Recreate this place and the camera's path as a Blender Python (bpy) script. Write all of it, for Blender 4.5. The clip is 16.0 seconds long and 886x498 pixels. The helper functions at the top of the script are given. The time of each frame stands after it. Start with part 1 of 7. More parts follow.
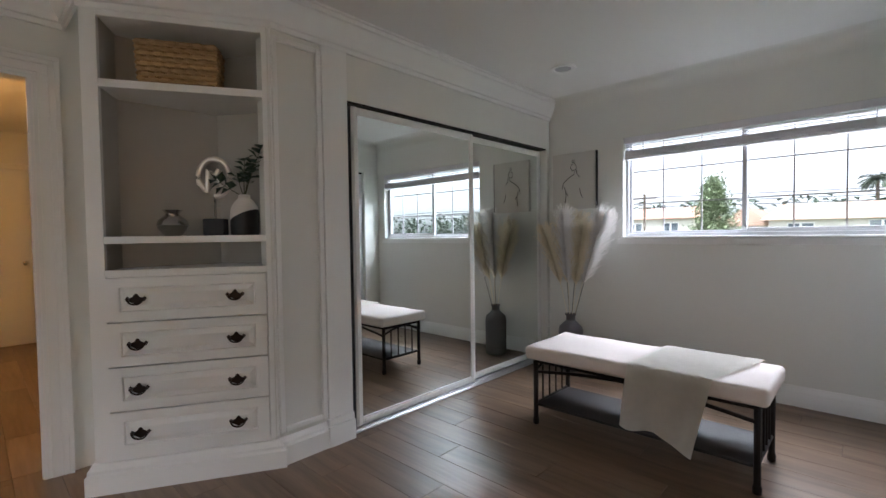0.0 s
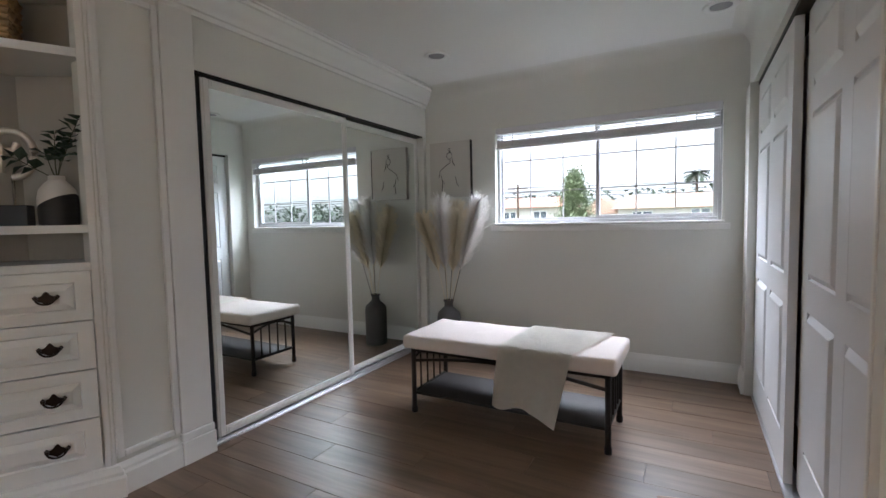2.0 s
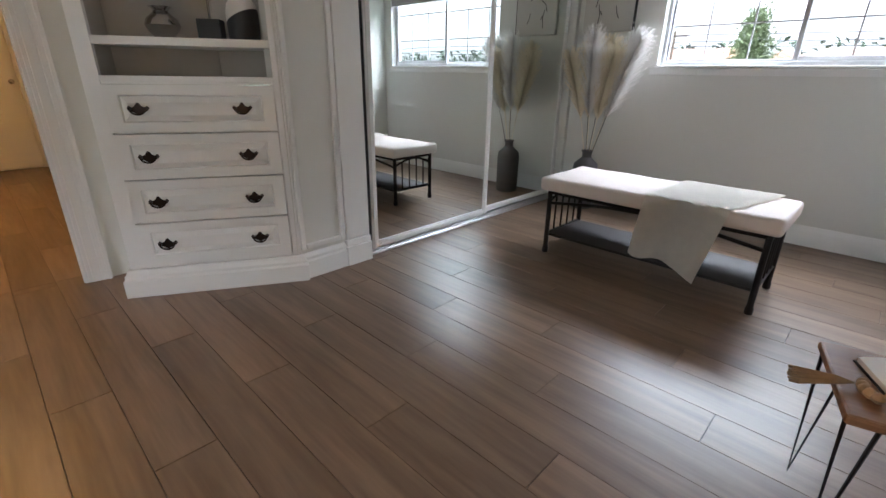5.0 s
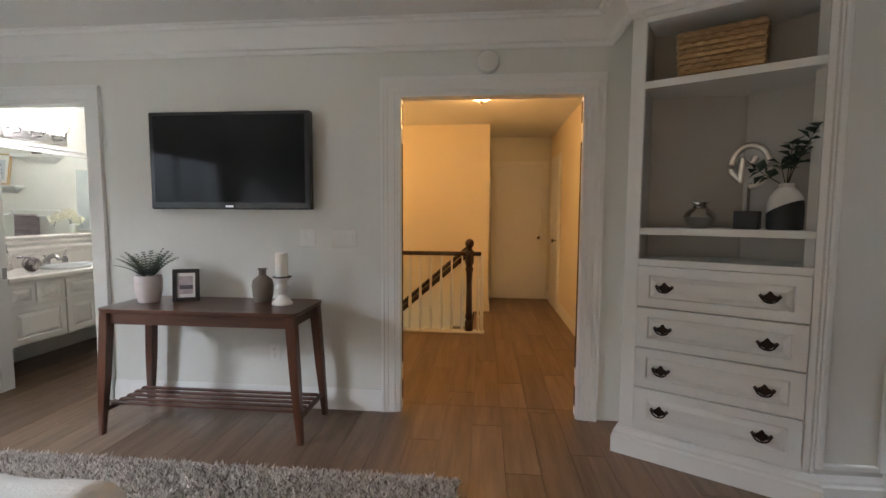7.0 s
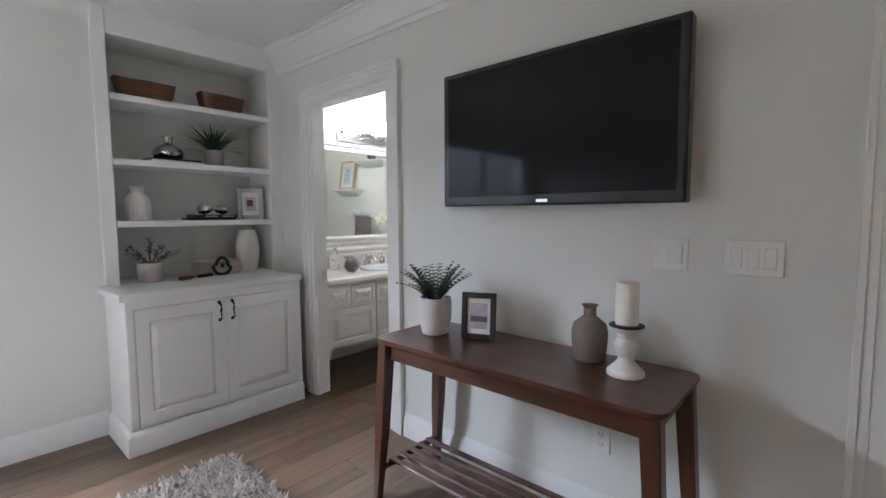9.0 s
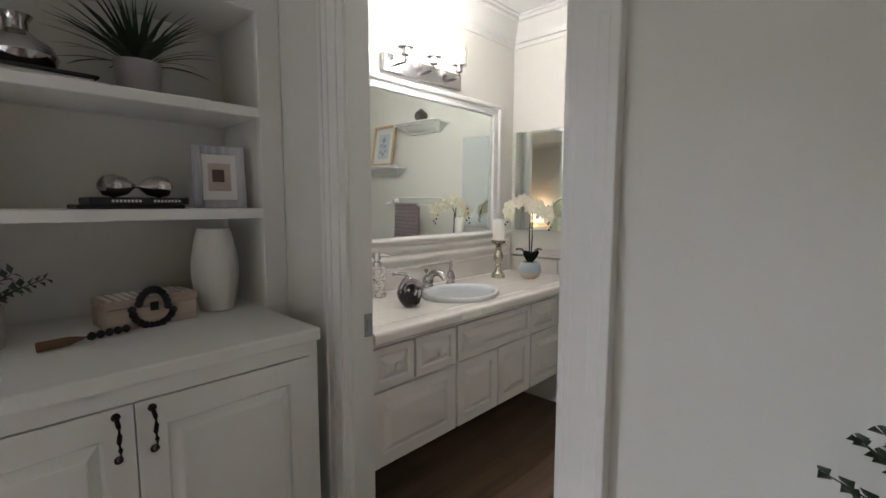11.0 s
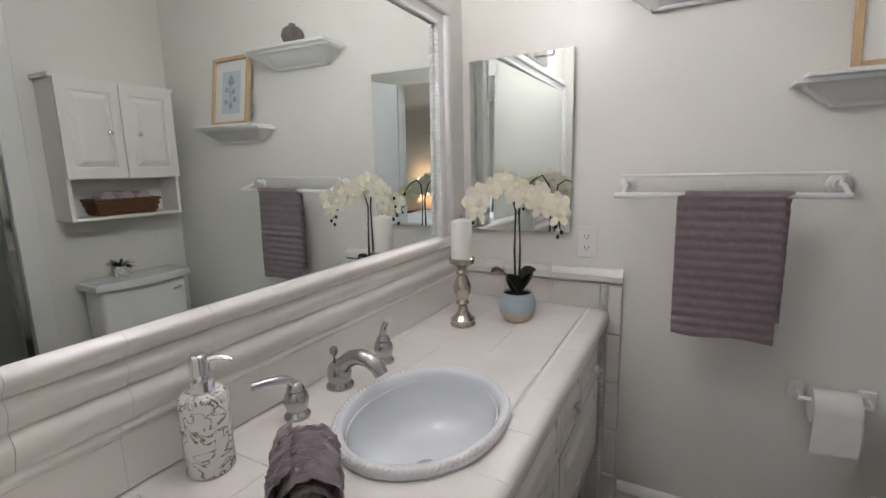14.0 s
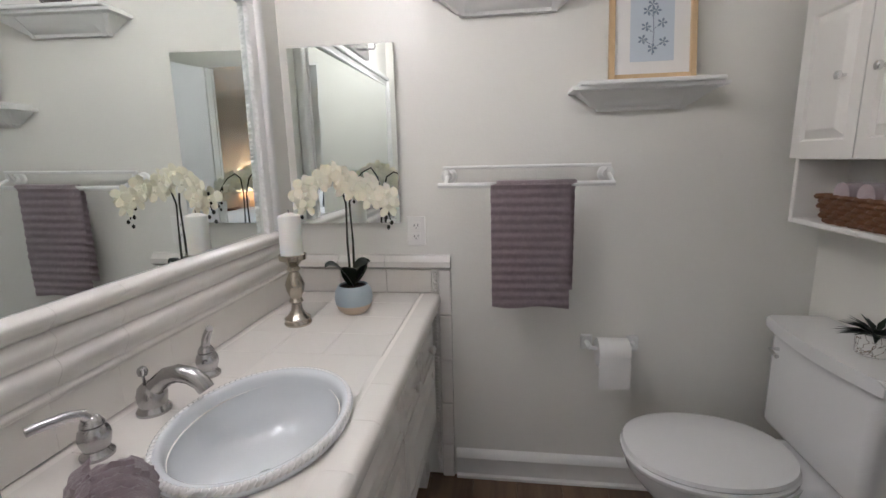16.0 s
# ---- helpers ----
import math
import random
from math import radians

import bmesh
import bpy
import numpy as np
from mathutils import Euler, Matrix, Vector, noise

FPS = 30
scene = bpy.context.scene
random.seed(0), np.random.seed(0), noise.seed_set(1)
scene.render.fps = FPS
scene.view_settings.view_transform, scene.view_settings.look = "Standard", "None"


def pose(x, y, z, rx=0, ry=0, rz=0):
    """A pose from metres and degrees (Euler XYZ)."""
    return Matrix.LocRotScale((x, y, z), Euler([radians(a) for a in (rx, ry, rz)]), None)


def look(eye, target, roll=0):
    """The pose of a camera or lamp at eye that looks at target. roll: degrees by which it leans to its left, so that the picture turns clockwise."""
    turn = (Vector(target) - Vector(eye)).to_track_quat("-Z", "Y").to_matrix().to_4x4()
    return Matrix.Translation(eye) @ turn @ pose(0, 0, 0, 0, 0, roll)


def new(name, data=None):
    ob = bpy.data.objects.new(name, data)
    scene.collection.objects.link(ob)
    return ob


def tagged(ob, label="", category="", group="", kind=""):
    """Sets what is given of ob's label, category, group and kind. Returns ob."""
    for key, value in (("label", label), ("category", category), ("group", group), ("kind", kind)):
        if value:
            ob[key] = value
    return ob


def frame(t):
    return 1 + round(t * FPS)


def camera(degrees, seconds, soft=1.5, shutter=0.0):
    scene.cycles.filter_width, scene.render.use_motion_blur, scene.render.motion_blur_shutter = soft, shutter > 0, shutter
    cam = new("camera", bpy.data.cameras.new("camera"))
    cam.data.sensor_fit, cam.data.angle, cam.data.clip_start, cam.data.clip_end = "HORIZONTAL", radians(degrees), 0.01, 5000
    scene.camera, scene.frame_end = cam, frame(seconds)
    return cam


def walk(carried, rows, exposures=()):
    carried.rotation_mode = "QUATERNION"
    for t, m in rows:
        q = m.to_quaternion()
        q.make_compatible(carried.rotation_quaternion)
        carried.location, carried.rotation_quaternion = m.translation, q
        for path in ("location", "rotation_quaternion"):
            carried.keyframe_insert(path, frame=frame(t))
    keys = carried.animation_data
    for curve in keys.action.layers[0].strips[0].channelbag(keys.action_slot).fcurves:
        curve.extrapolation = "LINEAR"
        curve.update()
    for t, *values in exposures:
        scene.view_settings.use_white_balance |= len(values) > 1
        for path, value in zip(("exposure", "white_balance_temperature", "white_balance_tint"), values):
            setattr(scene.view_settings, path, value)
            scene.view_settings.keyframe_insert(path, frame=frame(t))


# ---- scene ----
cam = camera(89.1, 16.0)
PATH = [
    (0, (0.065, 0.961, 1.214), (-1.313, 2.41, 1.15), -0.8),
    (0.5, (0.094, 1.011, 1.21), (-1.162, 2.566, 1.147), -1.1),
    (1, (0.085, 1.043, 1.201), (-1.057, 2.683, 1.122), -1.2),
    (1.5, (0.066, 1.056, 1.204), (-0.979, 2.758, 1.102), -1.2),
    (2, (0.064, 1.063, 1.209), (-0.904, 2.809, 1.086), -1.2),
    (2.5, (0.07, 1.058, 1.229), (-0.845, 2.831, 1.093), -1.1),
    (3, (0.069, 1.06, 1.206), (-0.852, 2.826, 1.028), -1.2),
    (3.2, (0.038, 1.039, 1.189), (-0.91, 2.786, 0.966), -1.2),
    (5.5, (-0.063, 0.859, 1.085), (-1.49, 2.037, 0.324), 0.3),
    (6, (-0.125, 0.674, 1.231), (-1.821, 1.58, 0.681), -0.5),
    (6.5, (-0.077, 0.639, 1.235), (-2.027, 1.021, 1.001), -0.4),
    (7, (-0.131, 0.592, 1.29), (-2.117, 0.409, 1.137), 0.3),
    (7.5, (-0.267, 0.473, 1.301), (-2.165, -0.143, 1.17), 0.1),
    (8, (-0.573, 0.408, 1.298), (-2.298, -0.596, 1.166), -0.2),
    (8.5, (-0.887, 0.192, 1.28), (-2.473, -1.018, 1.138), -0.4),
    (9, (-1.219, -0.1, 1.283), (-2.71, -1.424, 1.126), -0.3),
    (9.2, (-1.355, -0.224, 1.281), (-2.796, -1.601, 1.117), -0.1),
    (11.3, (-2.23, -1.825, 1.267), (-3.681, -3.185, 1.053), 0.1),
    (11.5, (-2.317, -1.952, 1.275), (-3.798, -3.277, 1.047), -0.1),
    (12, (-2.492, -2.129, 1.249), (-4.019, -3.404, 1.042), -0.8),
    (12.5, (-2.672, -2.337, 1.285), (-4.283, -3.496, 1.032), -0.9),
    (13, (-2.815, -2.445, 1.324), (-4.501, -3.485, 1.044), -1.3),
    (13.5, (-2.978, -2.513, 1.34), (-4.718, -3.448, 1.026), -1.4),
    (14, (-3.028, -2.597, 1.335), (-4.753, -3.548, 0.987), -1.5),
    (14.5, (-3.042, -2.593, 1.351), (-4.707, -3.635, 0.974), -1.8),
    (15, (-3.009, -2.573, 1.363), (-4.68, -3.6, 0.971), -1.4),
    (15.5, (-3.032, -2.582, 1.353), (-4.865, -3.285, 0.968), -1.4),
    (16, (-3.022, -2.586, 1.329), (-4.965, -2.854, 0.937), -1.4),
]
walk(cam, [(t, look(eye, target, roll)) for t, eye, target, roll in PATH],
     [(0, 1.1, 5850, 16), (3.2, 1.12, 5850, 16), (5.5, 1.45, 5800, 14), (6.3, 1.12, 5850, 14), (7.0, 1.08, 5850, 14), (9.2, 1.1, 5450, 16), (11.3, 0.48, 5950, 15), (12.5, 0.34, 5850, 16), (14.0, 0.50, 5700, 20), (16.0, 0.55, 5700, 20)])

# ---------------------------------------------------------------- light
WORLD = bpy.data.worlds.new("sky")
scene.world = WORLD
WORLD.use_nodes = True
wn = WORLD.node_tree.nodes
wl = WORLD.node_tree.links
sky_tex = wn.new("ShaderNodeTexSky")
sky_tex.sky_type = 'NISHITA'
sky_tex.sun_disc = False
sky_tex.sun_elevation = radians(55)
sky_tex.sun_rotation = radians(160)
sky_tex.dust_density = 3.0
# thin high cloud: the blue is washed out towards white
wash = wn.new("ShaderNodeHueSaturation")
wash.inputs["Saturation"].default_value = 0.12
wash.inputs["Value"].default_value = 1.7
wl.new(sky_tex.outputs[0], wash.inputs["Color"])
wl.new(wash.outputs[0], wn["Background"].inputs["Color"])
wn["Background"].inputs["Strength"].default_value = 0.15


def lamp(name, kind, m, watts, colour, size=0.1, size_y=None, spread=None):
    d = bpy.data.lights.new(name, kind)
    d.energy, d.color = watts, colour
    if kind == 'AREA':
        d.size = size
        if size_y:
            d.shape, d.size_y = 'RECTANGLE', size_y
        if spread:
            d.spread = radians(spread)
    elif kind == 'SUN':
        d.angle = radians(size)
    else:
        d.shadow_soft_size = size
    ob = new(name, d)
    ob.matrix_world = m
    return ob


lamp("sun", 'SUN', look((0, 0, 10), (1.6, 6.0, 0)), 4.0, (1, 0.97, 0.92), 12)
# sky light that falls in through the windows
lamp("sky_window_north", 'AREA', look((-0.62, 5.75, 2.95), (-0.9, 3.2, 0.6)), 225, (0.95, 0.98, 1.0), 2.4, 1.5)
lamp("sky_window_south", 'AREA', look((0.0, -4.3, 2.9), (-0.9, -0.8, 0.8)), 440, (0.97, 0.99, 1.0), 2.0, 1.3)

# ---------------------------------------------------------------- materials


def mat(name, colour, rough=0.5, metal=0.0, vary=0.06, scale=3.0, bump=0.0, bscale=60.0, coat=0.0, stretch=None, sss=0.0):
    m = bpy.data.materials.new(name)
    m.use_nodes = True
    n, l = m.node_tree.nodes, m.node_tree.links
    b = n["Principled BSDF"]
    b.inputs["Roughness"].default_value = rough
    b.inputs["Metallic"].default_value = metal
    if coat:
        b.inputs["Coat Weight"].default_value = coat
        b.inputs["Coat Roughness"].default_value = 0.08
    tc = n.new("ShaderNodeTexCoord")
    mp = n.new("ShaderNodeMapping")
    if stretch:
        mp.inputs["Scale"].default_value = stretch
    l.new(tc.outputs["Object"], mp.inputs[0])
    big = n.new("ShaderNodeTexNoise")
    big.inputs["Scale"].default_value = scale
    big.inputs["Detail"].default_value = 5
    l.new(mp.outputs[0], big.inputs["Vector"])
    mix = n.new("ShaderNodeMix")
    mix.data_type = 'RGBA'
    mix.inputs[6].default_value = (*[c * (1 - vary) for c in colour], 1)
    mix.inputs[7].default_value = (*[min(1, c * (1 + vary)) for c in colour], 1)
    l.new(big.outputs["Fac"], mix.inputs[0])
    l.new(mix.outputs[2], b.inputs["Base Color"])
    fine = n.new("ShaderNodeTexNoise")
    fine.inputs["Scale"].default_value = bscale
    fine.inputs["Detail"].default_value = 4
    l.new(mp.outputs[0], fine.inputs["Vector"])
    rr = n.new("ShaderNodeMapRange")
    rr.inputs[3].default_value = max(0.02, rough * 0.93)
    rr.inputs[4].default_value = min(1, rough * 1.07)
    l.new(big.outputs["Fac"], rr.inputs[0])
    l.new(rr.outputs[0], b.inputs["Roughness"])
    if bump:
        bp = n.new("ShaderNodeBump")
        bp.inputs["Strength"].default_value = bump
        bp.inputs["Distance"].default_value = 0.004
        l.new(fine.outputs["Fac"], bp.inputs["Height"])
        l.new(bp.outputs[0], b.inputs["Normal"])
    if sss:
        b.inputs["Subsurface Weight"].default_value = sss
        b.inputs["Subsurface Radius"].default_value = (0.02, 0.015, 0.01)
    return m


def wood(name, dark, light, rough=0.4, along='X', coat=0.0, grain=1.0, per_piece=0.0):
    """Wood with long grain along one axis, streaks at two scales, each piece a shade of its own."""
    m = bpy.data.materials.new(name)
    m.use_nodes = True
    n, l = m.node_tree.nodes, m.node_tree.links
    b = n["Principled BSDF"]
    b.inputs["Roughness"].default_value = rough
    if coat:
        b.inputs["Coat Weight"].default_value = coat
        b.inputs["Coat Roughness"].default_value = 0.2
    tc, mp = n.new("ShaderNodeTexCoord"), n.new("ShaderNodeMapping")
    s = {'X': (1.2, 14, 14), 'Y': (14, 1.2, 14), 'Z': (14, 14, 1.2)}[along]
    mp.inputs["Scale"].default_value = [v * grain for v in s]
    l.new(tc.outputs["Object"], mp.inputs[0])
    info = n.new("ShaderNodeObjectInfo")
    if per_piece:
        vm = n.new("ShaderNodeVectorMath")
        vm.operation = 'SCALE'
        vm.inputs[0].default_value = (37, 53, 11)
        l.new(info.outputs["Random"], vm.inputs["Scale"])
        l.new(vm.outputs[0], mp.inputs["Location"])
    n1, n2 = n.new("ShaderNodeTexNoise"), n.new("ShaderNodeTexNoise")
    n1.inputs["Scale"].default_value, n1.inputs["Detail"].default_value, n1.inputs["Distortion"].default_value = 1.0, 6, 0.6
    n2.inputs["Scale"].default_value, n2.inputs["Detail"].default_value = 5.0, 8
    l.new(mp.outputs[0], n1.inputs["Vector"])
    l.new(mp.outputs[0], n2.inputs["Vector"])
    add = n.new("ShaderNodeMath")
    add.operation = 'MULTIPLY_ADD'
    add.inputs[1].default_value = 0.35
    l.new(n2.outputs["Fac"], add.inputs[0])
    l.new(n1.outputs["Fac"], add.inputs[2])
    ramp = n.new("ShaderNodeValToRGB")
    ramp.color_ramp.elements[0].position, ramp.color_ramp.elements[1].position = 0.42, 0.92
    ramp.color_ramp.elements[0].color, ramp.color_ramp.elements[1].color = (*dark, 1), (*light, 1)
    l.new(add.outputs[0], ramp.inputs[0])
    last = ramp.outputs[0]
    if per_piece:
        hs = n.new("ShaderNodeHueSaturation")
        mr = n.new("ShaderNodeMapRange")
        mr.inputs[3].default_value, mr.inputs[4].default_value = 1 - per_piece, 1 + per_piece
        l.new(info.outputs["Random"], mr.inputs[0])
        l.new(mr.outputs[0], hs.inputs["Value"])
        l.new(last, hs.inputs["Color"])
        last = hs.outputs[0]
    l.new(last, b.inputs["Base Color"])
    bp = n.new("ShaderNodeBump")
    bp.inputs["Strength"].default_value, bp.inputs["Distance"].default_value = 0.12, 0.002
    l.new(n2.outputs["Fac"], bp.inputs["Height"])
    l.new(bp.outputs[0], b.inputs["Normal"])
    return m


def glow(name, colour, strength):
    m = bpy.data.materials.new(name)
    m.use_nodes = True
    b = m.node_tree.nodes["Principled BSDF"]
    b.inputs["Base Color"].default_value = (*colour, 1)
    b.inputs["Emission Color"].default_value = (*colour, 1)
    b.inputs["Emission Strength"].default_value = strength
    return m


def glassy(name, tint=(0.95, 0.98, 0.97)):
    m = bpy.data.materials.new(name)
    m.use_nodes = True
    n, l = m.node_tree.nodes, m.node_tree.links
    n.remove(n["Principled BSDF"])
    tr, gl, mx = n.new("ShaderNodeBsdfTransparent"), n.new("ShaderNodeBsdfGlossy"), n.new("ShaderNodeMixShader")
    tr.inputs[0].default_value = (*tint, 1)
    gl.inputs["Roughness"].default_value = 0.02
    mx.inputs[0].default_value = 0.05
    l.new(tr.outputs[0], mx.inputs[1])
    l.new(gl.outputs[0], mx.inputs[2])
    l.new(mx.outputs[0], n["Material Output"].inputs[0])
    return m


WALL = mat("painted_wall", (0.74, 0.74, 0.69), 0.55, vary=0.02, scale=1.5, bump=0.10, bscale=180)
BATHWALL = mat("bath_paint", (0.80, 0.79, 0.73), 0.32, vary=0.02, scale=1.5, bump=0.12, bscale=120)
HALLWALL = mat("hall_paint", (0.80, 0.72, 0.55), 0.55, vary=0.03, scale=1.5, bump=0.1, bscale=180)
CEIL = mat("ceiling_paint", (0.80, 0.80, 0.77), 0.8, vary=0.02, scale=2, bump=0.15, bscale=220)
TRIM = mat("white_gloss_paint", (0.82, 0.82, 0.79), 0.32, vary=0.02, scale=4, bump=0.012, bscale=90)
DOORP = mat("door_paint", (0.80, 0.81, 0.82), 0.45, vary=0.02, scale=2)
FLOORW = wood("oak_plank", (0.115, 0.070, 0.042), (0.235, 0.158, 0.103), 0.34, 'X', grain=1.0, per_piece=0.16)
SUB = mat("plank_joint", (0.075, 0.048, 0.032), 0.9)
BLACKM = mat("black_iron", (0.018, 0.016, 0.015), 0.42, 0.6, vary=0.2, bump=0.15, bscale=120)
BRONZE = mat("dark_bronze", (0.030, 0.021, 0.017), 0.35, 0.8, vary=0.2, bump=0.1)
WALNUT = wood("walnut", (0.040, 0.014, 0.008), (0.135, 0.052, 0.028), 0.3, 'Y', coat=0.25)
WALNUTZ = wood("walnut_leg", (0.045, 0.016, 0.009), (0.15, 0.06, 0.032), 0.32, 'Z', coat=0.25)
DARKWOOD = wood("dark_stained_wood", (0.016, 0.006, 0.004), (0.045, 0.018, 0.011), 0.25, 'Z', coat=0.4)
CREAM = mat("cream_upholstery", (0.78, 0.70, 0.65), 0.9, vary=0.04, scale=8, bump=0.35, bscale=400)
THROW = mat("white_fleece", (0.80, 0.77, 0.70), 0.95, vary=0.06, scale=30, bump=0.8, bscale=260)
SILVERM = mat("brushed_aluminium", (0.72, 0.72, 0.74), 0.3, 1.0, vary=0.04)
CHROME = mat("chrome", (0.78, 0.78, 0.78), 0.08, 1.0, vary=0.02)
NICKEL = mat("brushed_nickel", (0.46, 0.45, 0.45), 0.24, 1.0, vary=0.08, scale=20)
MIRROR = mat("mirror_silver", (0.86, 0.90, 0.88), 0.0, 1.0, vary=0.0)
MIRROR.node_tree.nodes["Principled BSDF"].inputs["Roughness"].default_value = 0.0
for lk in list(MIRROR.node_tree.links):
    if lk.to_socket.name == "Roughness":
        MIRROR.node_tree.links.remove(lk)
GLASS = glassy("window_glass")
TVSCREEN = mat("tv_screen", (0.008, 0.008, 0.010), 0.07, vary=0.0)
TVSCREEN.node_tree.nodes["Principled BSDF"].inputs["Specular IOR Level"].default_value = 0.18
# niche boards of the corner cabinet, darker and browner than its face frame
NICHE = mat("taupe_niche", (0.50, 0.475, 0.43), 0.7, vary=0.03, scale=2, bump=0.1, bscale=180)
TVBODY = mat("tv_plastic", (0.010, 0.010, 0.011), 0.2)
BLIND = mat("white_blind_slat", (0.74, 0.73, 0.76), 0.4, vary=0.03)
VINYL = mat("window_vinyl", (0.55, 0.55, 0.57), 0.4)
TILE = mat("cream_glazed_tile", (0.83, 0.80, 0.75), 0.20, vary=0.02, scale=6, bump=0.05, bscale=14, coat=0.2)
TILELINE = mat("grout", (0.78, 0.75, 0.70), 0.7)
PORC = mat("white_porcelain", (0.86, 0.86, 0.85), 0.07, vary=0.01, coat=0.6)
SINKC = mat("sink_porcelain", (0.74, 0.77, 0.79), 0.16, vary=0.02, coat=0.3)
CABP = mat("cabinet_cream_paint", (0.83, 0.81, 0.76), 0.42, vary=0.02, scale=2)
TOWEL = mat("mauve_terry", (0.40, 0.32, 0.335), 1.0, vary=0.25, scale=60, bump=0.5, bscale=500)
TOWEL.node_tree.nodes["Principled BSDF"].inputs["Sheen Weight"].default_value = 0.6
TOWEL.node_tree.nodes["Principled BSDF"].inputs["Sheen Roughness"].default_value = 0.6
WICKER = wood("wicker_straw", (0.24, 0.135, 0.05), (0.58, 0.38, 0.18), 0.6, 'X', grain=3, per_piece=0.25)
RUGM = mat("shag_wool", (0.55, 0.50, 0.45), 1.0, vary=0.35, scale=40, bump=0.3, bscale=200)
BEDM = mat("white_quilt", (0.80, 0.79, 0.76), 0.9, vary=0.03, bump=0.4, bscale=120)
LEAF = mat("fern_leaf", (0.022, 0.050, 0.020), 0.45, vary=0.5, scale=25)
EUCA = mat("eucalyptus_leaf", (0.030, 0.060, 0.040), 0.55, vary=0.4, scale=25)
STEMM = mat("stem", (0.055, 0.060, 0.028), 0.6, vary=0.3, scale=20)
SOIL = mat("soil", (0.03, 0.02, 0.014), 1.0, vary=0.4, bump=0.8)
WHITEC = mat("white_ceramic", (0.74, 0.72, 0.68), 0.4, vary=0.04, bump=0.1)
PINKC = mat("speckled_ceramic", (0.66, 0.60, 0.58), 0.5, vary=0.08, scale=60, bump=0.2)
GREYC = mat("grey_stoneware", (0.105, 0.100, 0.098), 0.55, vary=0.2, scale=15, bump=0.4, bscale=90)
TAUPEC = mat("taupe_stoneware", (0.20, 0.160, 0.125), 0.6, vary=0.12, scale=12, bump=0.3)
BLACKC = mat("black_ceramic", (0.014, 0.014, 0.018), 0.5, vary=0.1)
SILVC = mat("mercury_glass", (0.50, 0.49, 0.48), 0.12, 1.0, vary=0.25, scale=14, bump=0.3, bscale=30)
WAX = mat("candle_wax", (0.84, 0.82, 0.76), 0.5, vary=0.02, sss=0.3)
PAPER = mat("paper", (0.80, 0.79, 0.76), 0.8, vary=0.02)
INK = mat("ink", (0.02, 0.02, 0.022), 0.8)
CANVAS = mat("canvas", (0.62, 0.60, 0.55), 0.9, vary=0.03, bump=0.3, bscale=500)
PLATE = mat("switch_plastic", (0.82, 0.81, 0.77), 0.35, vary=0.01)
RATTAN = mat("woven_brown", (0.095, 0.048, 0.028), 0.7, vary=0.35, scale=40, bump=0.9, bscale=70)

# ---------------------------------------------------------------- builders


def mesh_of(bm, name, m, smooth=False):
    me = bpy.data.meshes.new(name)
    bm.normal_update()
    bm.to_mesh(me)
    bm.free()
    me.materials.append(m)
    if smooth:
        me.polygons.foreach_set("use_smooth", [True] * len(me.polygons))
        me.set_sharp_from_angle(angle=radians(38))
    return me


def part(name, bm, material, parent=None, label="", m=None, smooth=False):
    ob = new(name, mesh_of(bm, name, material, smooth))
    if parent is not None:
        ob.parent = parent
    if m is not None:
        ob.matrix_basis = m
    if label:
        ob["label"] = label
    return ob


def thing(name, label, category, m, group=""):
    ob = new(name)
    ob.empty_display_size = 0.1
    ob.matrix_basis = m
    return tagged(ob, label, category, group)


def setting(name, bm, material, label="", category="", smooth=False):
    return tagged(part(name, bm, material, smooth=smooth), label or name.replace("_", " "), category or name.split("_")[0], kind="structure")


def box(bm, x0, x1, y0, y1, z0, z1, bevel=0.0, seg=1):
    """An upright box, its edges rounded by bevel."""
    r = bmesh.ops.create_cube(bm, size=1, matrix=Matrix.Translation(((x0 + x1) / 2, (y0 + y1) / 2, (z0 + z1) / 2)) @ Matrix.Diagonal((abs(x1 - x0), abs(y1 - y0), abs(z1 - z0), 1)))
    if bevel:
        es = list({e for v in r["verts"] for e in v.link_edges})
        bmesh.ops.bevel(bm, geom=es, offset=bevel, segments=seg, profile=0.5, affect='EDGES')
    return bm


def B(*a, **k):
    return box(bmesh.new(), *a, **k)


def lathe(profile, seg=28, m=Matrix.Identity(4), bm=None):
    """A turned body from (radius, height) pairs."""
    bm = bm or bmesh.new()
    rings = []
    for r, z in profile:
        rings.append([bm.verts.new(m @ Vector((r * math.cos(2 * math.pi * i / seg), r * math.sin(2 * math.pi * i / seg), z))) for i in range(seg)])
    for a, b in zip(rings, rings[1:]):
        for i in range(seg):
            bm.faces.new((a[i], a[(i + 1) % seg], b[(i + 1) % seg], b[i]))
    bm.faces.new(rings[0][::-1])
    bm.faces.new(rings[-1])
    return bm


